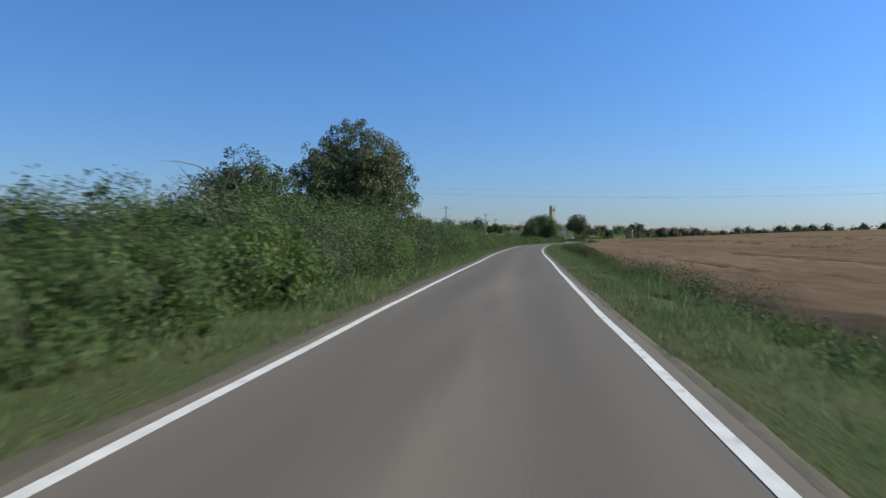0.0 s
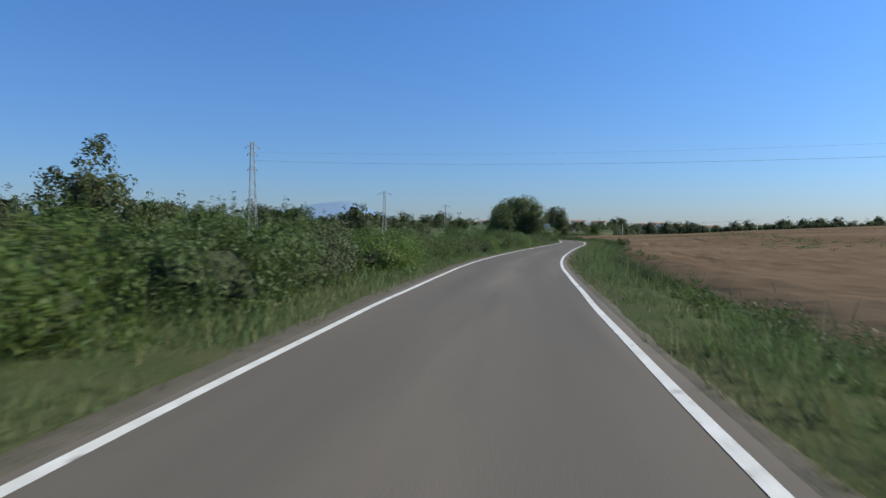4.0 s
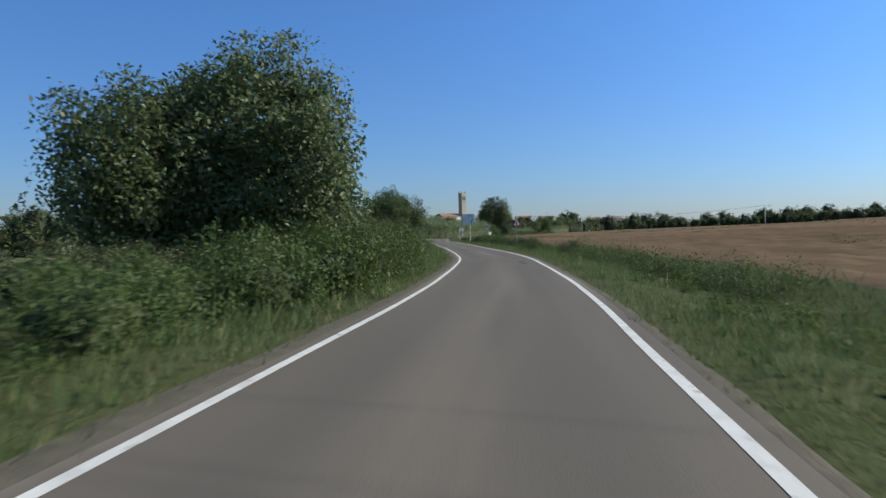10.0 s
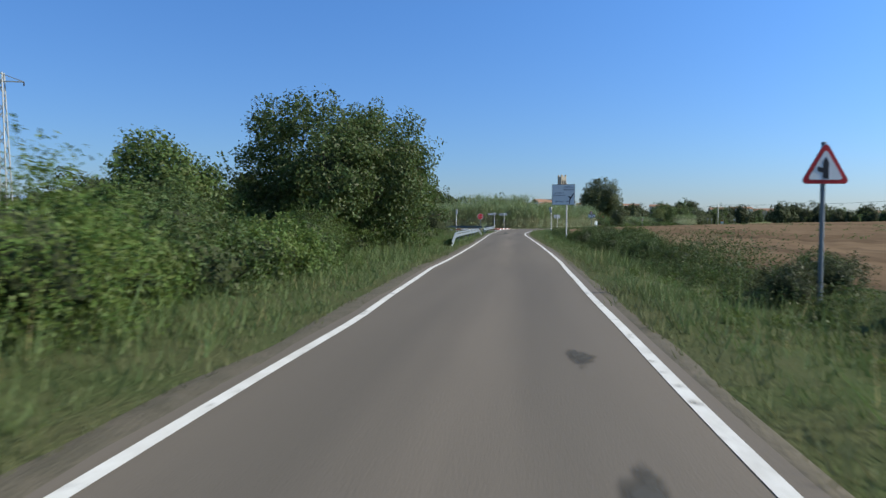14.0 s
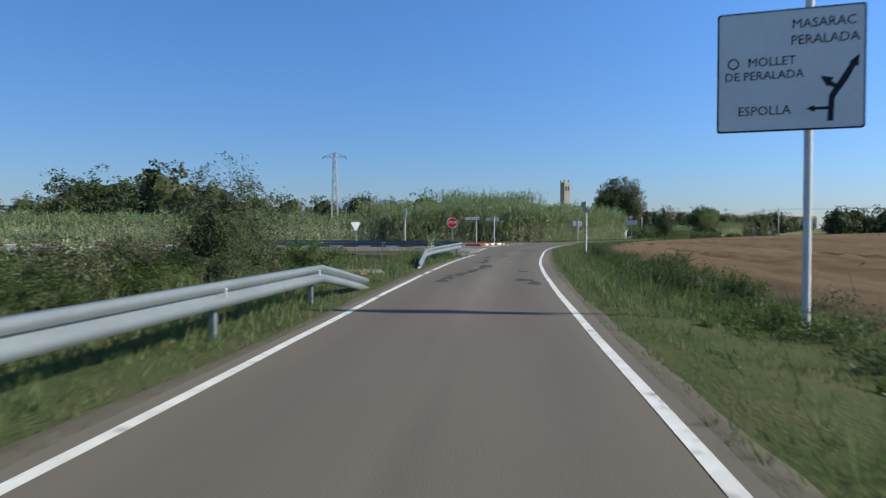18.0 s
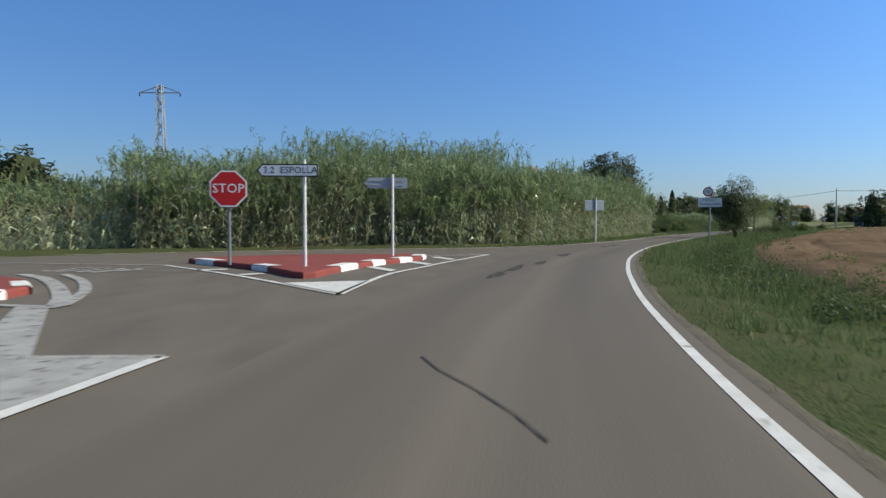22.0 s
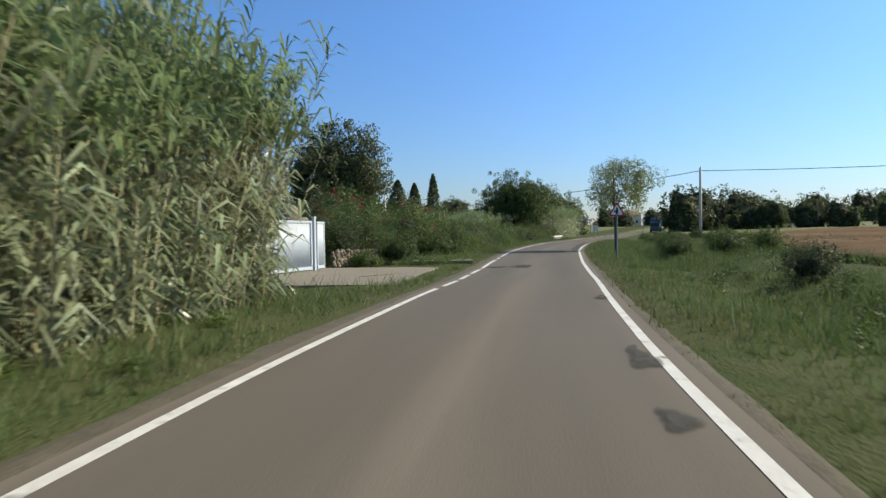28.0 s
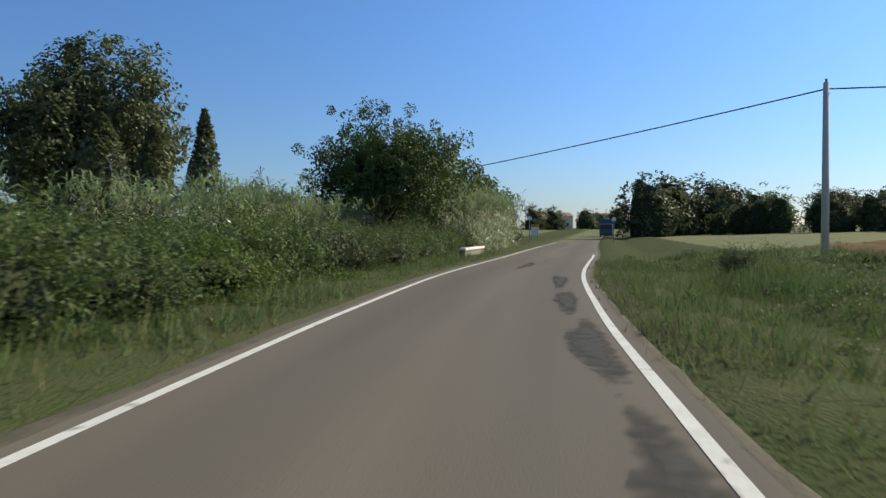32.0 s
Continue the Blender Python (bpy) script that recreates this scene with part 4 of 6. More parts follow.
corner = [(44.2, 299.0), (46.0, 300.0), (46.55, 307.3), (45.4, 310.4), (43.9, 313.6), (42.0, 315.6), (37.5, 316.6), (30.0, 316.9), (30.0, 313.4), (36.0, 312.6), (40.6, 311.2), (43.0, 308.2), (43.9, 304.0)]
tagged(part("verge_corner", slab(corner, -0.5, -0.015), EARTH), "grassy earth inside the bend of the guard rail", "verge", kind="structure")

# ---- plants ----


def leaf_cards(c, length, width, rng, up=0.0, outward=0.6, lozenge=False):
    """One small leaf at each place, its face turned more or less up and out to the light; a lozenge is a pointed leaf folded along its rib."""
    n = len(c)
    o = c - c.mean(0)
    o /= np.linalg.norm(o, axis=1)[:, None] + 1e-6
    face = rng.normal(size=(n, 3)) * 0.6 + o * outward + np.array([0, 0, 0.35 + up])
    face /= np.linalg.norm(face, axis=1)[:, None] + 1e-9
    d = np.cross(face, rng.normal(size=(n, 3)))
    d /= np.linalg.norm(d, axis=1)[:, None] + 1e-9
    s = np.cross(d, face)
    l, w = length * rng.uniform(0.6, 1.3, (n, 1)) / 2, width * rng.uniform(0.7, 1.2, (n, 1)) / 2
    if lozenge:
        V = np.stack([c - d * l, c + s * w + face * w * 0.35, c + d * l * 1.1, c - s * w + face * w * 0.35], 1).reshape(-1, 3)
        return V, np.arange(4 * n).reshape(-1, 4)
    V = np.stack([c - d * l * 0.7 + s * w, c + d * l * 1.3, c - d * l * 0.7 - s * w], 1).reshape(-1, 3)
    return V, np.arange(3 * n).reshape(-1, 3)


def crown_points(rng, clumps, per, radius, spread, low=-0.6, fill=0.45):
    """Places for leaves: clumps over a lumpy egg, denser towards its outside."""
    d = rng.normal(size=(clumps * 3, 3))
    d /= np.linalg.norm(d, axis=1)[:, None]
    d = d[d[:, 2] > low][:clumps]
    r = fill + (1 - fill) * rng.uniform(0, 1, (len(d), 1)) ** 0.6
    lump = 1 + 0.22 * np.sin(d[:, :1] * 4.1 + d[:, 1:2] * 3.3 + rng.uniform(0, 6)) + 0.07 * rng.normal(size=(len(d), 1))
    centre = d * r * lump * np.array(radius)
    q = rng.normal(size=(len(d), per, 3))
    q *= (rng.uniform(0.15, 1, (len(d), per, 1)) ** 0.4) / np.linalg.norm(q, axis=2)[..., None]
    pts = centre[:, None] + q * spread * 1.6 * rng.uniform(0.6, 1.35, (len(d), 1, 1))
    return pts.reshape(-1, 3), centre


# lumpy closed body that darkens the inside of a crown like shade
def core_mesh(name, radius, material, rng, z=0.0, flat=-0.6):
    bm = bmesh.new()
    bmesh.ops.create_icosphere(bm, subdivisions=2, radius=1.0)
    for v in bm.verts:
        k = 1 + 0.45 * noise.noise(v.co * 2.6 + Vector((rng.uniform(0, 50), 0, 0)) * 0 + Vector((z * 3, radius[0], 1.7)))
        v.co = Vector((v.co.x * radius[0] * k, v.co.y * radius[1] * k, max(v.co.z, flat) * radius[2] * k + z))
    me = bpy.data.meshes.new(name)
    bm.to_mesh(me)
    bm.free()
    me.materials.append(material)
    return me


def make_bush(seed, leaf, w=1.3, h=1.1, clumps=90, per=26, size=0.07, label="", spiky=0.0, category="bush", group="hedge bushes"):
    """A bush about 2 w across and h high: a stem, a twig core with inner shade put into its dark colour, leaves in
    clumps, shoots above.
    """
    rng = np.random.default_rng(seed)
    ob = thing("bush", label, category, group)
    pts, cen = crown_points(rng, clumps, per, (w * 0.95, w * 0.95, h * 0.55), 0.115 * (w * w * h) ** 0.33, -0.85, 0.58)
    pts[:, 2] += h * 0.47
    tips = cen[rng.choice(len(cen), 16)] + np.array([0, 0, h * 0.47])
    shoots = np.concatenate([q + np.outer(np.linspace(0, 1, 14), rng.normal(size=3) * 0.10 * w + np.array([0, 0, 0.20 + spiky * h * 0.7])) for q in tips if q[2] > 0.6 * h] + [pts[:1]])
    shoots = np.repeat(shoots, 3, 0) + rng.normal(size=(len(shoots) * 3, 3)) * 0.03
    pts = np.concatenate([pts, shoots])
    pts = pts[pts[:, 2] > -0.05]
    V, F = leaf_cards(pts, size * 1.4, size * 0.85, rng, 0.0)
    part("foliage", quick_mesh("foliage", V, F, leaf), leaf, ob)
    part("inner_growth", core_mesh("inner_growth", (w * 0.52, w * 0.52, h * 0.32), TWIG_SHADE, rng, h * 0.42), TWIG_SHADE, ob)
    part("stem", tube([(0, 0, -0.1), (0.05 * w, -0.04 * w, h * 0.4), (-0.04 * w, 0.08 * w, h * 0.85)], [0.04, 0.025, 0.006], 5), BARK, ob)
    return ob


def make_tree(seed, height, radius, trunk, leaf, clumps=150, per=40, size=0.16, label="", crown_base=0.3, trunk_r=0.16, name="tree", spread=0.30, core=True, group="", fill=0.4, bark=None, lozenge=True, heart=0.45, boxy=0.0):
    """A tree: tapered trunk, limbs that reach into the crown, leaves in clumps with gaps between them."""
    rng = np.random.default_rng(seed)
    bark = bark or BARK
    ob = thing(name, label, "tree", group)
    ch = height * (1 - crown_base)
    mid = height * crown_base + ch * 0.5
    pts, cen = crown_points(rng, clumps, per, (radius, radius, ch * 0.52), spread, -0.8, fill)
    for q in (pts, cen):
        # a fuller, squarer dome: pushes the shoulders of the crown out
        u = q / np.array((radius, radius, ch * 0.52))
        q *= ((np.linalg.norm(u, axis=1) / np.maximum(np.sum(u ** 4, axis=1) ** 0.25, 1e-6)) ** boxy)[:, None]
    pts[:, 2] += mid
    cen[:, 2] += mid
    pts = pts[pts[:, 2] > 0.05]
    V, F = leaf_cards(pts, size * 1.5, size * 0.85, rng, lozenge=lozenge)
    crown = part("crown", quick_mesh("crown", V, F, leaf), leaf, ob)
    # this core carries the crown's inner shade as a dark colour
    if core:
        part("inner_growth", core_mesh("inner_growth", (radius * heart, radius * heart, ch * 0.6 * heart), TWIG_SHADE, rng, mid), TWIG_SHADE, crown)
    lean = rng.uniform(-0.2, 0.2, 2)
    part("trunk", tube([(0, 0, -0.3), (lean[0] * 0.3, lean[1] * 0.3, height * crown_base * 0.6), (lean[0], lean[1], mid), (lean[0] * 1.3, lean[1] * 1.3, height * 0.88)], [trunk_r * 1.25, trunk_r, trunk_r * 0.6, trunk_r * 0.12], 8), bark, ob, smooth=True)
    far = cen[np.argsort(-np.hypot(cen[:, 0], cen[:, 1]))][:60]
    for k in range(6):
        q = far[int(rng.integers(len(far)))]
        z0 = height * crown_base * rng.uniform(0.75, 1.25)
        m = Vector((q[0] * 0.45, q[1] * 0.45, (z0 + q[2]) / 2 + 0.1 * height))
        part("limb", tube([(lean[0] * 0.6, lean[1] * 0.6, z0), m, tuple(q)], [trunk_r * 0.5, trunk_r * 0.3, 0.01], 6), bark, ob, smooth=True)
    return ob


def put(ob, x, y, turn=0.0, scale=1.0, z=None, squash=1.0):
    z = float(relief([(x, y)])[0]) - 0.04 if z is None else z
    return pose(x, y, z, 0, 0, turn) @ Matrix.Diagonal((scale, scale, scale * squash, 1))


def unscaled(ob):
    """Takes the first thing's own scale out of a copy."""
    return Matrix.Diagonal((1 / ob.scale.x, 1 / ob.scale.y, 1 / ob.scale.z, 1))


HEDGE = "dense green hedge bush with small leaves beside the road"
# low and tall bushes of each leaf: (height, half width)
SIZES = ((1.1, 1.35), (2.3, 1.75))
kinds = []
for j, (h, w) in enumerate(SIZES):
    c, q = ((120, 42), (190, 44))[j]
    kinds += [make_bush(11 + j * 10, LEAF, w, h, c, q, 0.055, HEDGE), make_bush(12 + j * 10, LEAF_LIGHT, w, h * 0.95, c, q + 4, 0.055, "bright green bramble bush in the roadside hedge"), make_bush(13 + j * 10, LEAF, w, h * 1.05, c, q + 4, 0.052, HEDGE, 0.06),
              make_bush(14 + j * 10, LEAF_DARK, w, h, c, q, 0.055, "dark green bush in the roadside hedge"), make_bush(15 + j * 10, LEAF_GREY, w, h * 1.1, c, q + 8, 0.048, "grey-green feathery bush beside the road", 0.10)]
used = [False] * len(kinds)


behind = {}


def plant(k, x, y, wide, tall, z=None, single=True):
    """One bush, wide metres to each side and tall metres high; those that are not single are kept to be joined."""
    j = int(tall > 1.5)
    h, w = SIZES[j]
    k += 5 * j
    z = float(relief([(x, y)])[0]) - 0.04 if z is None else z
    m = pose(x, y, z, 0, 0, rnd.uniform(0, 360)) @ Matrix.Diagonal((wide / w, wide / w, tall / h, 1))
    if not single:
        behind.setdefault(k, []).append(m)
    elif not used[k]:
        used[k] = True
        kinds[k].matrix_basis = m
    else:
        copy_thing(kinds[k], m @ unscaled(kinds[k]))


def thicket(label):
    """Joins the kept bushes, leaf kind by leaf kind, into undergrowth."""
    for k, places in behind.items():
        for piece in kinds[k].children:
            # the dark cores that stand for inner shade are joined along with the leaves
            if not piece.name.startswith(("foliage", "inner")):
                continue
            me = piece.data
            co = np.empty(len(me.vertices) * 3, dtype=np.float32)
            me.vertices.foreach_get("co", co)
            co = np.column_stack([co.reshape(-1, 3), np.ones(len(me.vertices))])
            tri = np.empty(len(me.loops), dtype=np.int32)
            me.loops.foreach_get("vertex_index", tri)
            V = np.concatenate([co @ np.array(m).T[:, :3] for m in places])
            F = np.concatenate([tri.reshape(-1, 3) + i * len(co) for i in range(len(places))])
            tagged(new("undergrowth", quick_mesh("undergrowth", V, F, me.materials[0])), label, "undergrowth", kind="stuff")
    behind.clear()


def hedge(s0, s1, step, rows, mix):
    """Bushes along the left-hand verge: rows of (metres past the line, height, width)."""
    for d, h, w in rows:
        s = s0 + rnd.uniform(0, step)
        while s < s1:
            x, y = beside(s, float(left_line(s)) - d - rnd.uniform(-0.4, 0.5))
            sc = w * rnd.uniform(0.8, 1.2)
            plant(int(rnd.choice(mix)), float(x), float(y), sc, h * rnd.uniform(0.74, 1.2), single=d < 6.0)
            s += step * rnd.uniform(0.7, 1.3)


hedge(-6, 14, 2.5, [(2.6, 1.5, 1.3), (4.8, 1.75, 1.8)], [0, 0, 1, 2, 2, 3])
hedge(14, 58, 2.6, [(2.5, 1.85, 1.4)], [0, 0, 1, 2, 2, 3])
hedge(14, 34, 2.7, [(4.6, 2.4, 1.9)], [0, 0, 1, 2, 2, 3])
hedge(58, 70, 2.6, [(2.4, 1.45, 1.4), (4.7, 1.7, 1.8)], [0, 1, 2, 3])
hedge(34, 58, 2.8, [(4.6, 2.2, 1.8)], [0, 0, 1, 2, 4, 3])
hedge(-4, 16, 4.6, [(8.0, 2.0, 2.4)], [2, 4, 0, 4])
hedge(16, 40, 4.6, [(8.0, 2.7, 2.7)], [2, 4, 0, 4])
hedge(70, 108, 2.8, [(2.4, 1.45, 1.45), (5.2, 1.7, 1.9)], [0, 1, 2, 3, 4])
hedge(108, 130, 2.4, [(2.3, 1.05, 1.35), (4.6, 1.15, 1.7)], [0, 1, 0, 3, 2])
hedge(130, 150, 2.4, [(2.3, 1.35, 1.35), (4.6, 1.6, 1.7)], [0, 1, 0, 3, 2])
hedge(108, 150, 4.2, [(8.0, 1.1, 2.3)], [0, 1, 0, 3, 2])
hedge(150, 180, 2.9, [(2.5, 1.0, 1.25), (5.4, 1.1, 1.8)], [0, 1, 2, 3])
hedge(150, 184, 4.4, [(9.0, 1.05, 2.3)], [0, 1, 2, 3])
hedge(196, 206, 2.7, [(3.4, 1.8, 1.4), (5.4, 2.3, 1.8)], [4, 2, 3, 4])
hedge(206, 230, 2.7, [(3.0, 1.35, 1.35), (5.2, 1.9, 1.8)], [0, 1, 2, 3, 4, 1])
hedge(230, 244, 2.7, [(3.2, 1.7, 1.35), (5.4, 2.3, 1.8)], [0, 1, 2, 3, 1])
hedge(200, 242, 4.4, [(8.5, 1.8, 2.3)], [0, 1, 2, 3])
hedge(242, 262, 2.6, [(4.6, 1.5, 1.35)], [0, 3, 1])
hedge(262, 292, 3.0, [(4.2, 0.7, 1.0), (6.4, 1.0, 1.4)], [0, 3, 4, 1])
hedge(420, 476, 2.2, [(3.1, 1.25, 1.35), (4.9, 1.8, 1.7)], [0, 3, 2, 0, 1])
hedge(421, 476, 3.4, [(7.0, 2.1, 2.0)], [0, 3, 2])
for x, y, sc, sq, k in ((33.5, 297.5, 1.5, 0.7, 3), (36.0, 300.0, 1.6, 0.75, 3), (38.5, 302.0, 1.5, 0.8, 0), (31.0, 303.0, 1.7, 0.8, 0), (35.0, 305.0, 1.6, 0.8, 3), (28.5, 298.0, 1.7, 0.75, 0), (24.0, 301.0, 2.0, 0.7, 0),
                        (39.2, 290.4, 1.8, 1.6, 4), (34.0, 286.0, 1.5, 0.6, 0), (33.0, 309.2, 1.3, 0.6, 0), (27.0, 308.0, 1.6, 0.6, 4), (20.0, 306.0, 1.8, 0.6, 0), (30.0, 292.0, 1.6, 0.6, 4), (24, 290, 1.8, 0.6, 1)):
    plant(k, x, y, sc, sc * sq)
# rank growth between the road and the field
wr = np.random.default_rng(77)
for s0, s1, n, d0, d1, h0, h1 in ((248, 284, 26, 3.0, 6.2, 0.6, 1.0), (214, 246, 12, 3.4, 5.0, 0.4, 0.75), (46, 76, 16, 2.6, 3.8, 0.5, 0.9), (96, 118, 8, 2.4, 3.2, 0.3, 0.55), (150, 180, 8, 3.2, 4.6, 0.4, 0.8), (286, 330, 14, 3.0, 4.2, 0.35, 0.7), (400, 455, 16, 4.0, 9.0, 0.5, 1.1)):
    for k in range(n):
        x, y = beside(wr.uniform(s0, s1), wr.uniform(d0, d1))
        h = wr.uniform(h0, h1)
        plant(int(wr.choice([0, 0, 1, 2, 3])), float(x), float(y), h * wr.uniform(0.8, 1.2), h, single=False)
thicket("dense green undergrowth beside the road and the field")
# brambles over the gully before the culvert
for x, y, w, h, k in ((35.6, 297.5, 1.5, 1.2, 0), (37.6, 298.4, 1.5, 1.25, 3), (39.6, 299.6, 1.5, 1.2, 0), (33.4, 296.8, 1.5, 1.2, 4)):
    plant(k, x, y, w, h, -0.35)
# brambles under the walnut tree
for x, y, w, h, k in ((28.2, 181.0, 1.4, 0.9, 3), (29.6, 180.0, 1.4, 0.85, 0), (30.9, 180.6, 1.3, 1.2, 0), (31.9, 183.2, 1.3, 1.4, 1), (32.6, 186.6, 1.4, 1.6, 0), (33.2, 190.0, 1.4, 1.5, 1), (26.0, 184.0, 1.8, 1.6, 3), (33.9, 194.0, 1.3, 1.4, 0), (30.2, 184.4, 1.7, 1.5, 0), (31.4, 188.0, 1.7, 1.7, 2), (27.0, 187.0, 1.8, 1.6, 3)):
    plant(k, x, y, w, h)
# weeds on the verges: low leafy clumps, some taller docks and brambles
def weeds(name, spots, leaf, label, size=0.05, per=190):
    """spots: x, y, radius, height of each clump."""
    rng = np.random.default_rng(len(spots) + 3)
    P = np.asarray(spots, dtype=float)
    u = rng.normal(size=(len(P), per, 3))
    u /= np.linalg.norm(u, axis=2)[..., None]
    u *= rng.uniform(0.35, 1.0, (len(P), per, 1)) ** 0.6 * (1 + 0.25 * rng.normal(size=(len(P), per, 1)))
    c = np.stack([P[:, None, 0] + u[..., 0] * P[:, None, 2], P[:, None, 1] + u[..., 1] * P[:, None, 2], relief(P[:, :2])[:, None] + np.abs(u[..., 2]) * P[:, None, 3]], -1).reshape(-1, 3)
    V, F = leaf_cards(c, size * 1.7, size * 0.7, rng, 0.2, 0.0)
    return tagged(new(name, quick_mesh(name, V, F, leaf)), label, "weeds", kind="stuff")


def weed_spots(n, s0, s1, d0, d1, h0, h1, left=False, seed=1):
    rng = np.random.default_rng(seed)
    s, d = rng.uniform(s0, s1, n), rng.uniform(d0, d1, n)
    k = 0.5 + 0.5 * np.sin(s * 0.31 + d) * np.sin(s * 0.17 + 2)
    h = (h0 + (h1 - h0) * k * rng.uniform(0.5, 1, n)) * np.clip(0.45 + (d - d0) / (d1 - d0), 0, 1)
    return np.column_stack([beside(s, left_line(s) - d if left else d), h * rng.uniform(0.7, 1.2, n), h])


weeds("verge_weeds", np.concatenate([weed_spots(330, -6, 110, 1.9, 3.4, 0.15, 0.5, seed=1), weed_spots(260, 110, 330, 2.2, 4.6, 0.2, 0.65, seed=13), weed_spots(190, 186, 244, 2.6, 4.6, 0.4, 0.95, seed=14), weed_spots(230, 244, 284, 2.6, 5.6, 0.7, 1.3, seed=11), weed_spots(150, 14, 74, 2.4, 3.8, 0.4, 0.9, seed=12), weed_spots(200, 284, 360, 2.2, 4.0, 0.3, 0.7, seed=15), weed_spots(170, 360, 465, 2.4, 8.0, 0.25, 0.9, seed=2)]), LEAF, "dark green leafy weeds along the field edge", 0.045, 150)
weeds("verge_weeds", np.concatenate([weed_spots(420, -6, 330, 1.5, 3.6, 0.15, 0.5, seed=3), weed_spots(160, 330, 465, 1.4, 6.0, 0.2, 0.55, seed=4)]), LEAF_LIGHT, "bright green leafy weeds along the field edge", 0.042)
weeds("verge_weeds", np.concatenate([weed_spots(330, -6, 309, 1.5, 3.2, 0.15, 0.5, True, 5), weed_spots(30, 374, 396, 1.0, 2.6, 0.15, 0.4, True, 6), weed_spots(60, 414, 466, 1.0, 2.6, 0.15, 0.4, True, 7)]), LEAF_LIGHT, "low green weeds at the foot of the hedge", 0.042)

wq = np.random.default_rng(55)
weeds("verge_weeds", np.column_stack([wq.uniform(81.4, 83.6, 26), wq.uniform(400.6, 403.2, 26), wq.uniform(0.15, 0.4, 26), wq.uniform(0.15, 0.42, 26)]), LEAF, "green weeds round the ditch slab beside the drive", 0.045)

# weeds in broken strips across the field
fr_ = np.random.default_rng(31)
strips = []
for s0, d0, length in ((20, 14, 110), (60, 30, 120), (110, 12, 90), (170, 20, 110), (230, 9, 60), (255, 26, 120), (385, 8, 60), (395, 22, 70)):
    t = fr_.uniform(0, 1, int(length * 0.9))
    q = beside(s0 + t * length, d0 + 6 * np.sin(t * 3) + fr_.normal(size=len(t)) * 1.2)
    h = fr_.uniform(0.12, 0.4, len(t))
    strips.append(np.column_stack([q, h * 1.8, h]))
weeds("field_weeds", np.concatenate(strips), LEAF, "thin broken strips of weeds in the ploughed field", 0.07, 60)

# single trees along the road
def set_tree(ob, x, y, turn=0.0):
    ob.matrix_basis = put(ob, x, y, turn)
    return ob


set_tree(make_tree(21, 11.9, 6.0, 1, LEAF_DARK, 760, 70, 0.155, "large broad-leaved oak tree with a dark dense crown", 0.12, 0.3, "oak_tree", 0.38, fill=0.55), -8.6, 66.0)
set_tree(make_tree(22, 6.6, 3.0, 1, LEAF, 200, 70, 0.115, "rounded green tree rising above the hedge", 0.15, 0.16), -11.8, 39.5)
set_tree(make_tree(23, 5.6, 2.6, 1, LEAF_DARK, 150, 70, 0.115, "rounded dark tree rising above the hedge", 0.15, 0.16), -12.2, 52.0)
set_tree(make_tree(24, 6.0, 2.3, 1, LEAF_DARK, 110, 36, 0.16, "small dark tree behind the hedge", 0.12, 0.14), -6.0, 111.0)
set_tree(make_tree(27, 6.9, 4.2, 1, LEAF_WALNUT, 1300, 64, 0.125, "broad rounded walnut tree with dense light-edged leaves", 0.0, 0.24, "walnut_tree", 0.36, fill=0.70, boxy=0.8), 28.0, 193.4)
set_tree(make_tree(26, 6.1, 3.6, 1, LEAF, 520, 84, 0.105, "tall roadside tree with loose green crown", -0.05, 0.2, "roadside_tree", 0.34, fill=0.66), 36.4, 250.0)
set_tree(make_tree(27, 4.2, 2.6, 1, LEAF, 330, 76, 0.11, "tall roadside tree with loose green crown", -0.05, 0.2, "roadside_tree", 0.34, fill=0.6), 31.0, 246.0)
set_tree(make_tree(28, 7.0, 2.9, 1, LEAF, 360, 84, 0.105, "roadside tree with loose green crown", -0.05, 0.18, "roadside_tree", 0.3, fill=0.66), 37.0, 259.5)
set_tree(make_tree(29, 6.5, 2.7, 1, LEAF, 360, 84, 0.105, "rounded tree behind the guard rail", -0.05, 0.16, "roadside_tree", 0.3, fill=0.66), 36.4, 272.4)
set_tree(make_tree(35, 4.1, 1.7, 1, LEAF, 240, 44, 0.10, "feathery pale green young tree rising from the hedge", -0.05, 0.08, "young_tree", 0.24, False, fill=0.45), 31.9, 228.0)
young = set_tree(make_tree(30, 5.3, 2.0, 1, LEAF_PALE, 170, 70, 0.066, "young roadside tree with a thin trunk and open crown", 0.42, 0.075, "young_tree", 0.24, False, fill=0.35), 96.67, 410.75)
for piece in young.children:
    if piece.name.startswith("crown"):
        piece.location.x += 0.45
set_tree(make_tree(31, 5.4, 1.45, 1, LEAF_DARK, 230, 64, 0.085, "young roadside tree with ragged dark crown", 0.02, 0.09, "young_tree", 0.32, False, fill=0.25), 78.1, 377.2)
set_tree(make_tree(32, 16.6, 7.6, 1, LEAF_DARK, 640, 60, 0.30, "very large old dark oak tree near the village", 0.08, 0.5, "oak_tree", 0.7, fill=0.6), 95.5, 481.0)
set_tree(make_tree(33, 7.6, 4.2, 1, LEAF_PINE, 560, 60, 0.125, "umbrella-shaped pine tree with a dense green top", 0.25, 0.2, "pine_tree", 0.3), 109.8, 449.2)
set_tree(make_tree(34, 6.5, 3.0, 1, LEAF, 110, 40, 0.18, "leaning roadside tree over the hedge", 0.2, 0.16, "roadside_tree", 0.32), 117.5, 456.0)


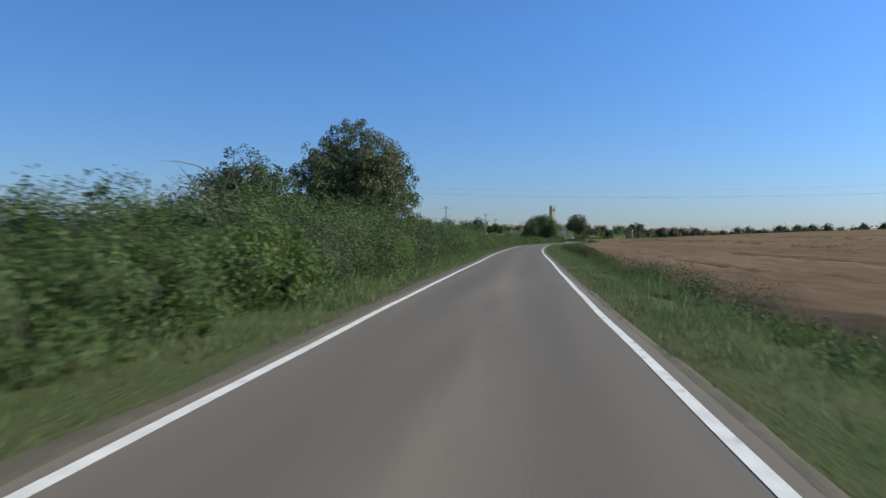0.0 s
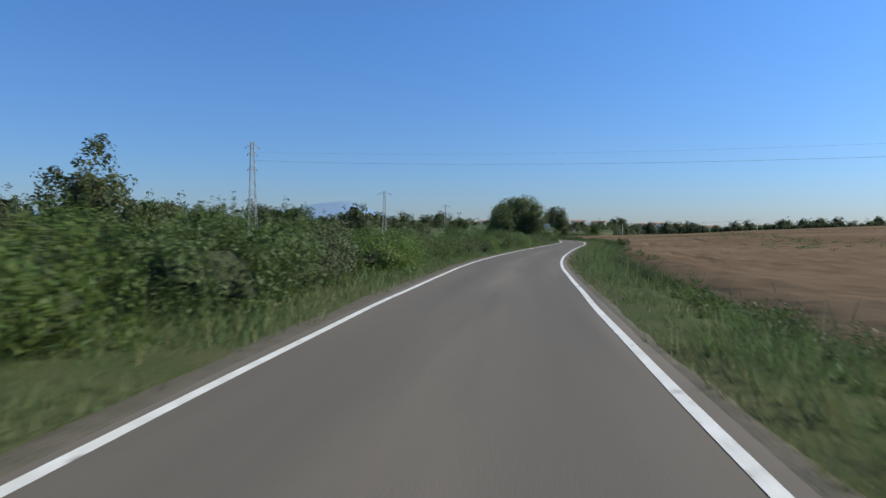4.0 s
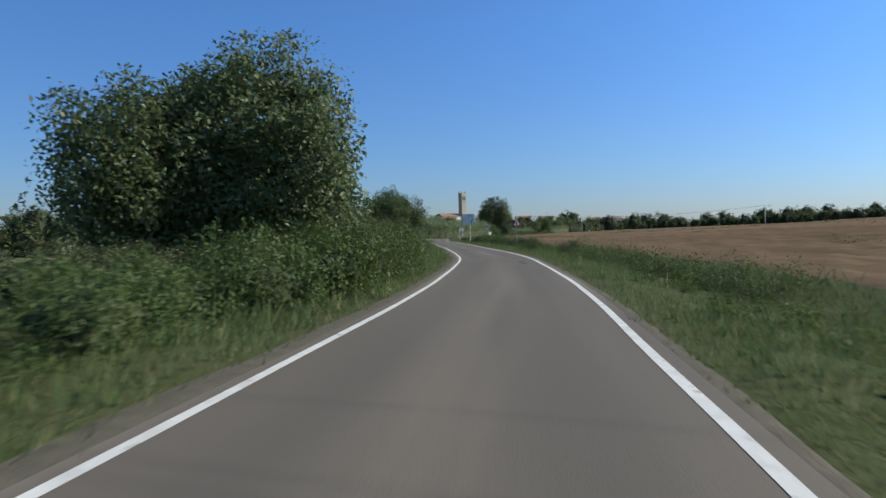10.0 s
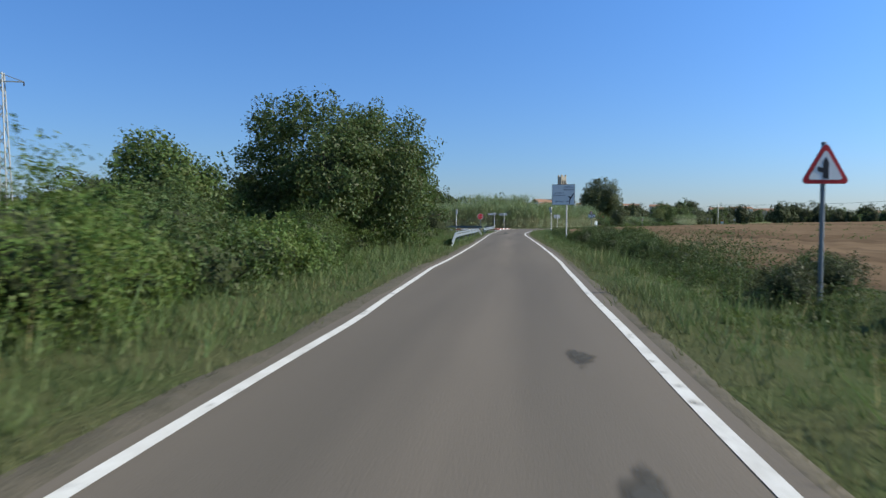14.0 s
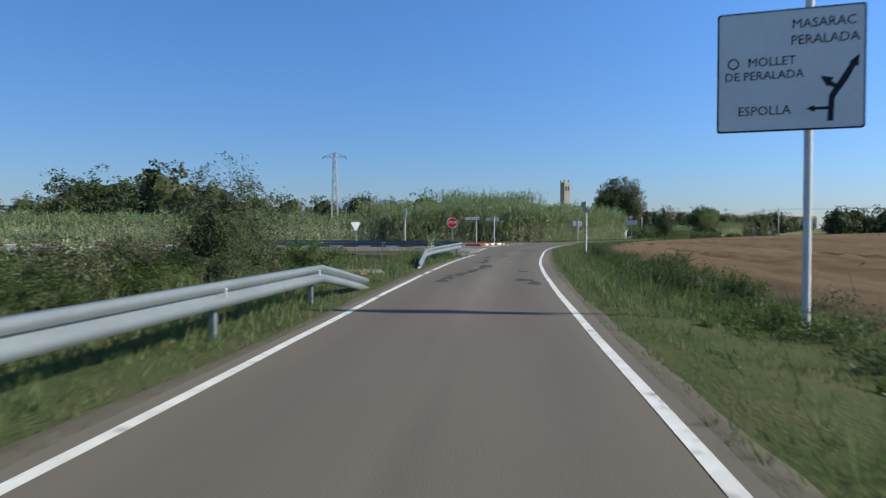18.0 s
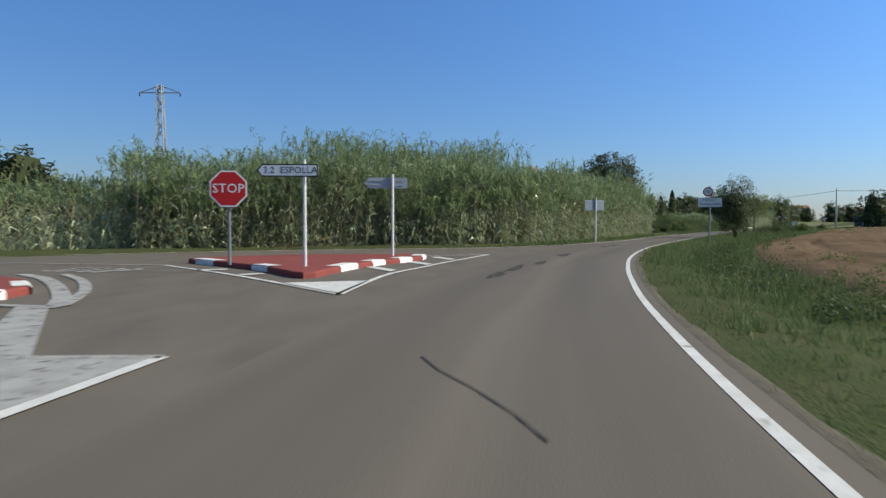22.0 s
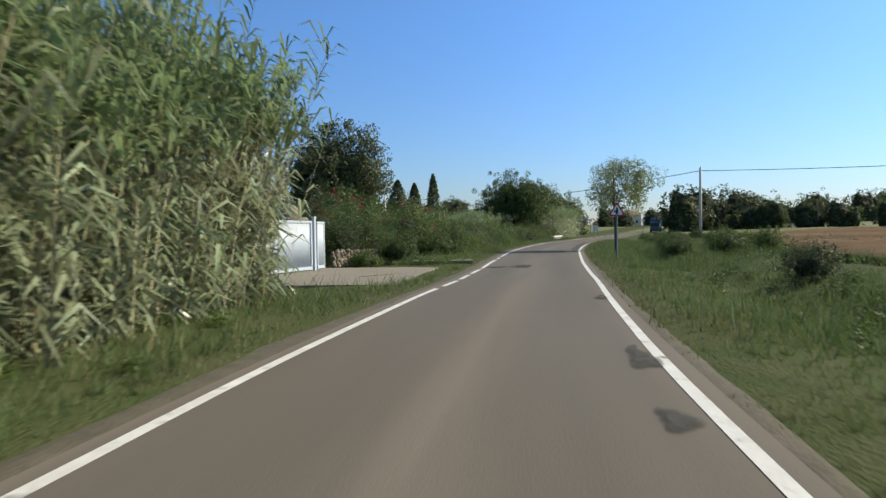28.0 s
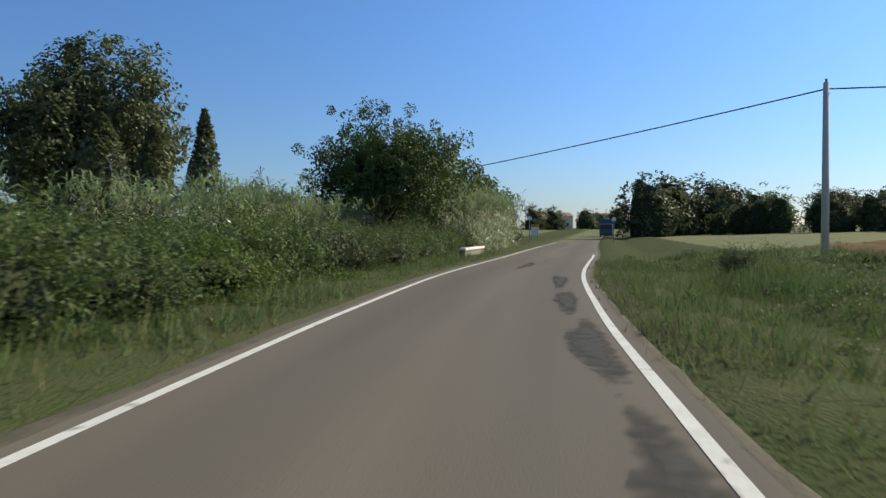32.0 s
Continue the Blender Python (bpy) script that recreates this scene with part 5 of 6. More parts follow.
def cypress(seed, height, r, label):
    rng = np.random.default_rng(seed)
    ob = thing("cypress_tree", label, "tree", "cypresses")
    t = rng.uniform(0.02, 1, 2600) ** 0.8
    a = rng.uniform(0, 6.28, 2600)
    rad = r * np.sin(np.pi * np.clip(t * 0.9 + 0.1, 0, 1)) ** 0.7 * rng.uniform(0.55, 1.1, 2600)
    V, F = leaf_cards(np.column_stack([rad * np.cos(a), rad * np.sin(a), 0.2 + t * (height - 0.3)]), 0.34, 0.16, rng, -0.35, 0.8)
    part("crown", quick_mesh("crown", V, F, LEAF_DARK), LEAF_DARK, ob)
    part("trunk", tube([(0, 0, -0.2), (0, 0, height * 0.9)], [0.12, 0.02], 6), BARK, ob)
    return ob


set_tree(cypress(41, 8.4, 0.75, "slim pointed dark cypress tree"), 100.9, 452.9)
set_tree(cypress(42, 7.2, 0.9, "short dark cypress tree"), 98.3, 452.0)
set_tree(cypress(43, 7.5, 1.2, "ragged dark cypress tree"), 96.0, 451.0)
set_tree(cypress(44, 11.0, 1.0, "slim pointed dark cypress tree"), 106.5, 506.0)


def dead_tree(x, y, h, seed):
    rng = np.random.default_rng(seed)
    ob = thing("dead_tree", "bare dead tree with grey branches above the hedge", "tree", place=put(None, x, y))
    thick = 0.11 if h > 4 else 0.028
    part("trunk", tube([(0, 0, -0.2), (0.15, 0.1, h * 0.4), (0.1, -0.1, h * 0.7)], [thick, thick * 0.75, thick * 0.4], 7), DEADWOOD, ob)
    for k in range(13 if h > 4 else 22):
        a, z = rng.uniform(0, 6.28), h * rng.uniform(0.3 if h > 4 else 0.05, 0.7)
        q = [Vector((0.1, 0, z))]
        d = Vector((math.cos(a), math.sin(a), rng.uniform(0.5, 1.2) if h > 4 else rng.uniform(0.9, 3.0))).normalized()
        for j in range(4):
            q.append(q[-1] + d * h * 0.13)
            d = (d + Vector(rng.normal(size=3)) * 0.45).normalized()
        part("branch", tube(q, [thick * 0.4, thick * 0.3, thick * 0.2, thick * 0.12, 0.004], 5), DEADWOOD, ob)
    return ob


set_tree(make_tree(36, 2.75, 0.95, 1, LEAF, 60, 26, 0.075, "thin half-bare little tree standing out of the hedge", 0.34, 0.045, "young_tree", 0.16, False, fill=0.3, bark=DEADWOOD), 13.62, 139.5)
dead_tree(-7.4, 22.5, 4.7, 5)
dead_tree(-9.3, 26.0, 4.4, 6)
dead_tree(35.0, 201.2, 1.75, 8)
dead_tree(34.4, 202.6, 1.9, 10)

# reeds: canes with long drooping leaves
def reed_bed(name, spots, label, leaves=18, wide=0.06):
    """spots: x, y, height of each cane. Long drooping leaves below, a barer stretch of pale cane, a feathery dark top."""
    rng = np.random.default_rng(len(spots))
    P = np.array(spots)
    n = len(P)
    base = np.column_stack([P[:, :2], relief(P[:, :2]) - 0.05])
    lean = rng.normal(size=(n, 2)) * 0.12 + np.array([0.08, -0.05])
    lean = lean * np.where(rng.uniform(0, 1, n) < 0.05, 2.6, 1.0)[:, None]
    h = P[:, 2]
    top = base + np.column_stack([lean * h[:, None], h])
    bow = np.column_stack([lean * 0.12 * h[:, None], np.zeros(n)])
    mid = (base + top) / 2 - bow
    w = rng.normal(size=(n, 2))
    w = np.column_stack([w / np.linalg.norm(w, axis=1)[:, None] * 0.013, np.zeros(n)])
    V1 = np.stack([base - w, base + w, mid + w * 0.8, mid - w * 0.8, top + w * 0.3, top - w * 0.3], 1).reshape(-1, 3)
    k = np.arange(n)[:, None] * 6
    F1 = np.concatenate([k + np.array([[0, 1, 2, 3]]), k + np.array([[3, 2, 4, 5]])])

    def blades(count, t, L, rise, droop, width):
        a = rng.uniform(0, 6.28, (n, count))
        tt = t[..., None]
        root = base[:, None] * (1 - tt) ** 2 + (2 * mid - (base + top) / 2)[:, None] * 2 * tt * (1 - tt) + top[:, None] * tt ** 2
        out = np.stack([np.cos(a), np.sin(a), np.zeros_like(a)], -1)
        roll = rng.normal(size=a.shape) * 0.6
        side = (np.stack([-np.sin(a) * np.cos(roll), np.cos(a) * np.cos(roll), np.sin(roll)], -1)) * (width / 2)
        up = np.array([0, 0, 1.0])
        m = root + out * (L * 0.42)[..., None] + up * (L * 0.5 * rise)[..., None]
        tip = root + out * (L * 0.85)[..., None] + up * (L * (0.55 * rise - droop))[..., None]
        V = np.stack([root - side * 0.5, root + side * 0.5, m + side, m - side, tip + side * 0.1, tip - side * 0.1], 2).reshape(-1, 3)
        k = np.arange(n * count)[:, None] * 6
        return V, np.concatenate([k + np.array([[0, 1, 2, 3]]), k + np.array([[3, 2, 4, 5]])])

    low = int(leaves * 0.55)
    pick = rng.uniform(0, 1, (n, low))
    t = np.where(pick < 0.86, rng.uniform(0.02, 0.62, (n, low)), rng.uniform(0.6, 0.85, (n, low)))
    V2, F2 = blades(low, t, rng.uniform(0.42, 0.8, (n, low)), rng.uniform(0.3, 1.0, (n, low)), rng.uniform(0.1, 0.65, (n, low)), wide)
    t = 1.0 - 0.15 * rng.uniform(0, 1, (n, leaves - low)) ** 1.3
    V3, F3 = blades(leaves - low, t, rng.uniform(0.28, 0.50, t.shape), rng.uniform(0.5, 1.9, t.shape), rng.uniform(-0.1, 0.3, t.shape), wide * 0.85)
    ob = thing(name, label, "reeds")
    tagged(ob, kind="stuff")
    tagged(part("canes", quick_mesh("canes", V1, F1, CANE), CANE, ob), kind="stuff")
    tagged(part("leaves", quick_mesh("leaves", V2, F2, REED), REED, ob), kind="stuff")
    tagged(part("tops", quick_mesh("tops", V3, F3, REED_TOP), REED_TOP, ob, "feathery darker green tops"), kind="stuff")
    return ob


def reed_belt(line, depth, count, h0, h1, rng):
    """Spots for canes in a belt that lies to the left of a line."""
    p = spline(line, 0.5)
    d = np.gradient(p, axis=0)
    d /= np.hypot(d[:, 0], d[:, 1])[:, None]
    k = rng.integers(0, len(p), count)
    u = rng.uniform(0, 1, count) ** 1.6
    q = p[k] + np.column_stack([-d[k, 1], d[k, 0]]) * (u * depth + rng.normal(size=count) * 0.25)[:, None]
    big = 0.5 + 0.5 * np.sin(q[:, 0] * 0.55 + 1.0) * np.sin(q[:, 1] * 0.43)
    h = h0 + (h1 - h0) * np.clip(0.25 * big + 0.35 * u + 0.4 * rng.uniform(0, 1, count), 0, 1)
    h = h * (0.86 + 0.30 * patches(q, 2.2, 33) + 0.16 * (patches(q, 0.7, 34) - 0.5)) + (rng.uniform(0, 1, count) > 0.985) * 0.7
    return np.column_stack([q, h])


rr = np.random.default_rng(3)
belt = np.concatenate([reed_belt([(37.5, 350.0), (42.0, 352.4), (47.5, 354.8), (53.0, 356.6), (56.6, 359.4), (58.8, 363.0), (62.4, 369.4), (66.6, 377.0), (70.8, 385.0), (74.6, 392.4)], 10, 4600, 3.6, 6.0, rr), reed_belt([(37.5, 350.2), (42.0, 352.4), (47.5, 354.6), (53.0, 356.2), (56.9, 359.1), (59.2, 362.7), (62.9, 369.0), (67.2, 376.6), (71.4, 384.6), (75.3, 391.8)], 1.6, 4200, 2.0, 4.6, rr), reed_belt([(44.0, 358.5), (50.0, 362.0), (56.0, 366.5)], 5, 900, 5.2, 7.6, rr)])
reed_bed("reed_bed", belt, "tall dense giant reeds with drooping blue-green leaves", 22)
belt2 = np.concatenate([reed_belt([(-40, 343.0), (-10, 343.5), (15, 345.0), (28.0, 347.0), (37.5, 350.6)], 9, 3800, 2.6, 4.4, rr), reed_belt([(-60, 298), (-20, 300), (12.0, 303.0), (26, 306)], 5, 700, 1.6, 2.4, rr)])
reed_bed("reed_bed", belt2, "dense belt of giant reeds along the side road", 12, 0.07)
belt3 = reed_belt([(98.6, 436.6), (102.5, 441.8), (106.5, 446.5), (112.5, 453.5)], 6, 1100, 2.2, 3.5, rr)
reed_bed("reed_bed", belt3, "pale green reeds behind the bramble hedge", 14)
belt4 = reed_belt([(114.0, 446.5), (119.0, 452.5), (124.5, 459.0)], 3, 420, 2.6, 4.4, rr)
reed_bed("reed_bed", belt4, "pale green reeds beside the road", 14)
reed_bed("reed_bed", np.column_stack([rr.uniform(44.4, 44.8, 8), rr.uniform(302.9, 303.8, 8), rr.uniform(0.7, 1.3, 8)]), "few young reed canes beside the guard rail", 12, 0.05)
fallen = thing("fallen_canes", "bundle of bleached fallen reed canes leaning at the verge", "reeds")
for k in range(9):
    a = radians(rr.uniform(-20, 45))
    o = Vector((43.6 + rr.uniform(-0.5, 0.5), 351.9 + rr.uniform(-0.3, 0.3), 0.1))
    part("cane", tube([o, o + Vector((1.6 * math.cos(a), -0.3, 1.6 * math.sin(a))), o + Vector((3.2 * math.cos(a), -0.2, 3.0 * math.sin(a)))], [0.025, 0.02, 0.008], 5), STRAW, fallen)

# grass of the verges: many single blades
def grass(name, xy, h0, h1, material, label, width=0.010):
    """Single blades in tufts; their height swells and shrinks from patch to patch."""
    n = len(xy)
    rng = np.random.default_rng(n)
    tuft = np.floor(xy / 0.32) * 0.32 + 0.16
    tuft = tuft + 0.18 * np.column_stack([np.sin(tuft[:, 0] * 37.1 + tuft[:, 1] * 17.3), np.cos(tuft[:, 0] * 29.7 - tuft[:, 1] * 41.9)])
    xy = xy + (tuft - xy) * rng.uniform(0.0, 0.75, (n, 1))
    tall = (0.40 + 1.0 * patches(xy, 2.6, 21) ** 1.5) * (0.65 + 0.7 * patches(xy, 0.5, 22))
    b = np.column_stack([xy, relief(xy) - 0.02])
    h = rng.uniform(h0, h1, n) * tall * (0.7 + 0.6 * rng.uniform(0, 1, n) ** 3)
    a = rng.uniform(0, 6.28, n)
    lean = np.column_stack([np.cos(a), np.sin(a), np.zeros(n)]) * (h * rng.uniform(0.15, 0.9, n))[:, None]
    s = np.column_stack([-np.sin(a + 1), np.cos(a + 1), np.zeros(n)]) * width * rng.uniform(0.6, 1.6, (n, 1))
    t = b + lean + np.column_stack([np.zeros((n, 2)), h])
    V = np.stack([b - s, b + s, t], 1).reshape(-1, 3)
    return tagged(new(name, quick_mesh(name, V, np.arange(3 * n).reshape(-1, 3), material)), label, "grass", kind="stuff")


def verge_spots(n, s0, s1, d0, d1, left, rng, power=1.0):
    s = rng.uniform(s0, s1, n)
    d = d0 + (d1 - d0) * rng.uniform(0, 1, n) ** power
    patch = np.sin(s * 0.9) * np.sin(s * 0.37 + d) * 0.5 + 0.5
    keep = rng.uniform(0, 1, n) < 0.35 + 0.65 * patch
    s, d = s[keep], d[keep]
    off = left_line(s) - d if left else d
    p = beside(s, off)
    gap = (p[:, 1] > 392.8) & (p[:, 1] < 401.2) & (d > 1.15) & left
    gap = gap | (np.hypot(p[:, 0] - 42.65, p[:, 1] - 292.1) < 1.15)
    if not left:
        gap = gap | (d < 0.22 + np.interp(s, [284, 294, 318, 330], [0.0, 0.26, 0.26, 0.0]) + 0.06 * rng.normal(size=len(s))) | (d > field_edge(s) + 0.5 * rng.normal(size=len(s)))
    return p[~gap]


gr = np.random.default_rng(9)
grass("dry_verge_grass", np.concatenate([verge_spots(210000, -6, 460, 0.30, 2.4, False, gr, 1.3), verge_spots(90000, -6, 309, 0.34, 1.9, True, gr), verge_spots(18000, 370, 466, 0.5, 1.4, True, gr)]), 0.06, 0.22, DRYBLADE, "short yellow-green dry grass along the asphalt edge")
grass("verge_grass", np.concatenate([verge_spots(290000, -6, 460, 0.7, 5.0, False, gr, 1.1), verge_spots(70000, 360, 466, 3.0, 11.0, False, gr), verge_spots(170000, -6, 309, 0.7, 3.8, True, gr, 1.1), verge_spots(45000, 370, 466, 0.7, 3.4, True, gr, 1.2)]), 0.12, 0.42, BLADE, "uneven green and straw-coloured roadside grass")
grass("tall_grass", np.concatenate([verge_spots(50000, -6, 460, 1.8, 5.5, False, gr), verge_spots(30000, -6, 309, 1.4, 3.8, True, gr)]), 0.34, 0.70, BLADE, "tall uncut green grass and weeds on the verge", 0.011)
grass("dry_stalks", np.concatenate([verge_spots(6000, -6, 460, 0.8, 5.0, False, gr), verge_spots(3000, -6, 309, 0.8, 3.4, True, gr), verge_spots(1200, 372, 466, 0.6, 3.0, True, gr)]), 0.3, 0.75, STRAW, "dry straw-coloured grass stalks among the green", 0.006)
# the corner inside the curved guard rail
q = np.column_stack([gr.uniform(36, 46.6, 16000), gr.uniform(299, 315.5, 16000)])
q = q[(away(q) < -4.1) & (q[:, 0] + 0.55 * (q[:, 1] - 307) < 46.2)]
grass("verge_grass", q, 0.12, 0.42, BLADE, "rough grass at the foot of the curved guard rail")
# reed side verge grass at the junction
q = reed_belt([(30.0, 344.0), (42.6, 350.6), (48.4, 352.6), (54.2, 354.2), (57.8, 357.0), (60.0, 360.6), (64.2, 368.0)], 2.6, 24000, 0, 1, gr)[:, :2]
grass("verge_grass", q, 0.15, 0.45, BLADE, "green grass at the foot of the reeds")
q = np.column_stack([gr.uniform(8, 43.5, 40000), gr.uniform(276, 312, 40000)])
q = q[away(q) < -5.2]
grass("meadow_grass", q, 0.25, 0.7, DRYBLADE, "rough meadow grass in the gully beside the road", 0.016)

# ---- far trees ----
far_kinds = [make_tree(51, 8.0, 3.4, 1, LEAF_DARK, 170, 20, 0.36, "dark green tree in the distant tree line", -0.45, 0.2, "field_tree", 0.5, fill=0.55, group="distant trees", lozenge=False, heart=0.72),
             make_tree(52, 8.0, 2.9, 1, LEAF, 150, 20, 0.34, "green tree in the distant tree line", -0.45, 0.2, "field_tree", 0.46, fill=0.55, group="distant trees", lozenge=False, heart=0.72),
             make_tree(53, 8.0, 4.0, 1, LEAF_DARK, 180, 20, 0.36, "broad dark green tree in the distant tree line", -0.5, 0.2, "field_tree", 0.52, fill=0.55, group="distant trees", lozenge=False, heart=0.72)]
far_used = [False] * 3


def far_tree(x, y, h):
    k = int(rnd.integers(3))
    m = put(None, x, y, rnd.uniform(0, 360), h / 8.0 * 1.25, None, rnd.uniform(0.72, 0.9))
    if far_used[k]:
        copy_thing(far_kinds[k], m @ unscaled(far_kinds[k]))
    else:
        far_used[k] = True
        far_kinds[k].matrix_basis = m


def tree_row(points, step, h0, h1, jitter=3.0):
    p = spline(points, step)
    for x, y in p:
        far_tree(x + rnd.uniform(-jitter, jitter), y + rnd.uniform(-jitter, jitter), rnd.uniform(h0, h1))


tree_row([(176, 484), (178, 470), (184, 450), (198, 424), (215, 396), (250, 365), (300, 322), (380, 262), (480, 200)], 3.0, 3.4, 5.0, 1.6)
tree_row([(250, 560), (330, 520), (420, 470), (560, 400), (700, 320)], 8, 8, 11, 5)
tree_row([(160, 545), (190, 580), (240, 610), (300, 600)], 10, 6, 9, 5)
tree_row([(112, 520), (130, 535), (150, 530), (125, 560)], 9, 6, 9, 4)
tree_row([(-100, 425), (-70, 432), (-35, 438), (-22, 431), (0, 455), (25, 470), (60, 490)], 8, 9, 13, 3)
tree_row([(-150, 330), (-120, 400), (-105, 530), (-70, 550), (-30, 560), (30, 580)], 13, 11, 17, 5)
tree_row([(-62, 250), (-55, 262), (-70, 275)], 6, 8, 11, 2)
tree_row([(-330, 300), (-260, 420), (-200, 560), (-120, 640)], 16, 9, 14, 6)
tree_row([(60, 640), (100, 660), (150, 650), (200, 690)], 12, 7, 10, 5)
tree_row([(119, 463), (126, 470), (134, 480), (142, 492), (150, 505)], 4.5, 5.0, 7.0, 1.0)
tree_row([(72, 420), (78, 428), (84, 437), (86, 446)], 4.0, 3.5, 5.2, 1.0)

# ---- lattice pylons ----


def pylon(x, y, h, turn, arms):
    ob = thing("lattice_pylon", "grey lattice steel power pylon with short cross arms", "pylon", "pylons", put(None, x, y, turn))
    w0, w1 = h * 0.042, h * 0.014
    half = lambda z: w0 + (w1 - w0) * z / h
    for sx in (-1, 1):
        for sy in (-1, 1):
            part("leg", tube([(sx * w0, sy * w0, -0.3), (sx * w1, sy * w1, h)], [0.075, 0.055], 4), PYLON, ob)
    n = int(h / 1.1)
    for k in range(n):
        z0, z1 = h * k / n, h * (k + 1) / n
        a, b = half(z0), half(z1)
        s = 1 if k % 2 else -1
        part("brace", merge(*[tube([p, q], [0.042, 0.042], 4) for p, q in (((-s * a, -a, z0), (s * b, -b, z1)), ((s * a, a, z0), (-s * b, b, z1)), ((-a, s * a, z0), (-b, -s * b, z1)), ((a, -s * a, z0), (b, s * b, z1)))]), PYLON, ob)
    for z, l in arms:
        arm = part("cross_arm", merge(tube([(-l, 0, z), (l, 0, z)], [0.07, 0.07], 4), tube([(-l, 0, z), (0, 0, z + 0.7)], [0.05, 0.05], 4), tube([(l, 0, z), (0, 0, z + 0.7)], [0.05, 0.05], 4)), PYLON, ob)
        for sx in (-1, 1):
            part("insulator", tube([(sx * l, 0, z), (sx * l, 0, z - 0.35)], [0.05, 0.07], 6), SIGNBLACK, arm)
    return ob


pylon(-21.7, 211.3, 20.2, 25, [(19.0, 1.3), (17.6, 0.9), (14.6, 0.9)])
pylon(1.2, 281.1, 14.9, 10, [(14.1, 1.9)])
pylon(24.6, 387.0, 15.6, 0, [(14.8, 2.0)])
pylon(190.0, 95.0, 19.0, 25, [(18.2, 1.3), (14.6, 1.0)])


def cable(a, b, sag, r=0.015, n=24, name="cable", label="thin black overhead power cable"):
    a, b = Vector(a), Vector(b)
    pts = [a.lerp(b, t / n) - Vector((0, 0, sag * 4 * (t / n) * (1 - t / n))) for t in range(n + 1)]
    me = bpy.data.meshes.new(name)
    bm = tube(pts, [r] * (n + 1), 5)
    bm.to_mesh(me)
    bm.free()
    me.materials.append(CABLE)
    return tagged(new(name, me), label, "cable", "overhead cables")


for dz, dy in ((17.5, 0.0), (15.9, 0.9), (15.7, -0.9)):
    cable((-21.7, 211.3 + dy, dz), (190.0, 95.0 + dy, dz), 4.6, 0.007)


def utility_pole(x, y, h, label):
    ob = thing("utility_pole", label, "pole", "utility poles", put(None, x, y))
    part("pole", tube([(0, 0, -0.4), (0, 0, h)], [0.16, 0.11], 10), POLEGREY, ob, smooth=True)
    part("insulator", tube([(0, 0, h), (0, 0, h + 0.14)], [0.04, 0.05], 8), SIGNBLACK, ob)
    return ob


utility_pole(121.4, 431.8, 7.1 - float(relief([(121.4, 431.8)])[0]), "grey concrete utility pole at the edge of the field")
utility_pole(96.5, 458.0, 6.0, "grey concrete utility pole behind the trees")
utility_pole(170.0, 384.0, 6.5, "grey concrete utility pole in the field")
zp = lambda x, y, h: float(relief([(x, y)])[0]) + h
cable((121.4, 431.8, 6.8), (116.5, 480.0, 5.2), 0.3, 0.03)
cable((121.4, 431.8, 6.8), (170.0, 384.0, zp(170, 384, 6.6)), 1.0, 0.03)

# ---- the gate, its drive and walls ----
drive = part("driveway", slab([(78.3, 393.2), (81.6, 399.3), (80.8, 400.0), (79.6, 400.6), (78.2, 401.2), (76.4, 399.9), (73.6, 396.0), (74.6, 394.8), (76.6, 393.9)], -0.3, 0.03, 0.01), CONCRETE)
tagged(drive, "cracked concrete driveway before the white gate", "driveway", kind="structure")
drive2 = part("driveway", slab([(82.3, 409.2), (83.2, 410.2), (84.9, 408.5), (85.6, 407.5), (84.7, 406.5), (83.1, 406.4)], -0.3, 0.02, 0.01), GRAVEL)
tagged(drive2, "patch of bare earth before the green gate", "driveway", kind="structure")


def gate(a, b, h, label):
    """A corrugated sheet-metal gate leaf from a to b."""
    a, b = Vector((*a, 0.03)), Vector((*b, 0.03))
    L = (b - a).length
    ang = math.degrees(math.atan2(b.y - a.y, b.x - a.x))
    ob = thing("sheet_metal_gate", label, "gate", "gate leaves", pose(a.x, a.y, 0.03, 0, 0, ang))
    n = int(L / 0.026)
    x = np.linspace(0.06, L - 0.06, n)
    yy = 0.012 * np.sign(np.sin(np.arange(n) * math.pi / 2 + 0.3))
    V = np.concatenate([np.column_stack([x, yy, np.full(n, 0.10)]), np.column_stack([x, yy, np.full(n, h - 0.06)])])
    i = np.arange(n - 1)
    sh = part("sheet", quick_mesh("sheet", V, np.stack([i, i + 1, i + 1 + n, i + n], -1), GATEWHITE), GATEWHITE, ob)
    sh.modifiers.new("thickness", "SOLIDIFY").thickness = 0.004
    part("top_rail", box((L, 0.06, 0.07), (L / 2, 0, h - 0.03), 0.006), GATEWHITE, ob)
    part("bottom_rail", box((L, 0.06, 0.10), (L / 2, 0, 0.08), 0.006), GATEWHITE, ob)
    part("stile", box((0.07, 0.06, h - 0.02), (0.035, 0, h / 2), 0.006), GATEWHITE, ob)
    part("stile", box((0.07, 0.06, h - 0.02), (L - 0.035, 0, h / 2), 0.006), GATEWHITE, ob)
    return ob


gate((74.3, 396.3), (77.55, 399.95), 1.58, "white corrugated sheet-metal gate leaf, closed")
gate((77.75, 400.2), (78.12, 400.88), 1.56, "narrow white corrugated sheet-metal gate leaf")
gp = thing("gate_post", "white square steel gate post between the leaves", "post", place=pose(77.65, 400.08, 0, 0, 0, 45))
part("post", box((0.10, 0.10, 1.8), (0, 0, 0.83), 0.01), GATEWHITE, gp)
part("cap", box((0.13, 0.13, 0.04), (0, 0, 1.73), 0.01), GATEWHITE, gp)


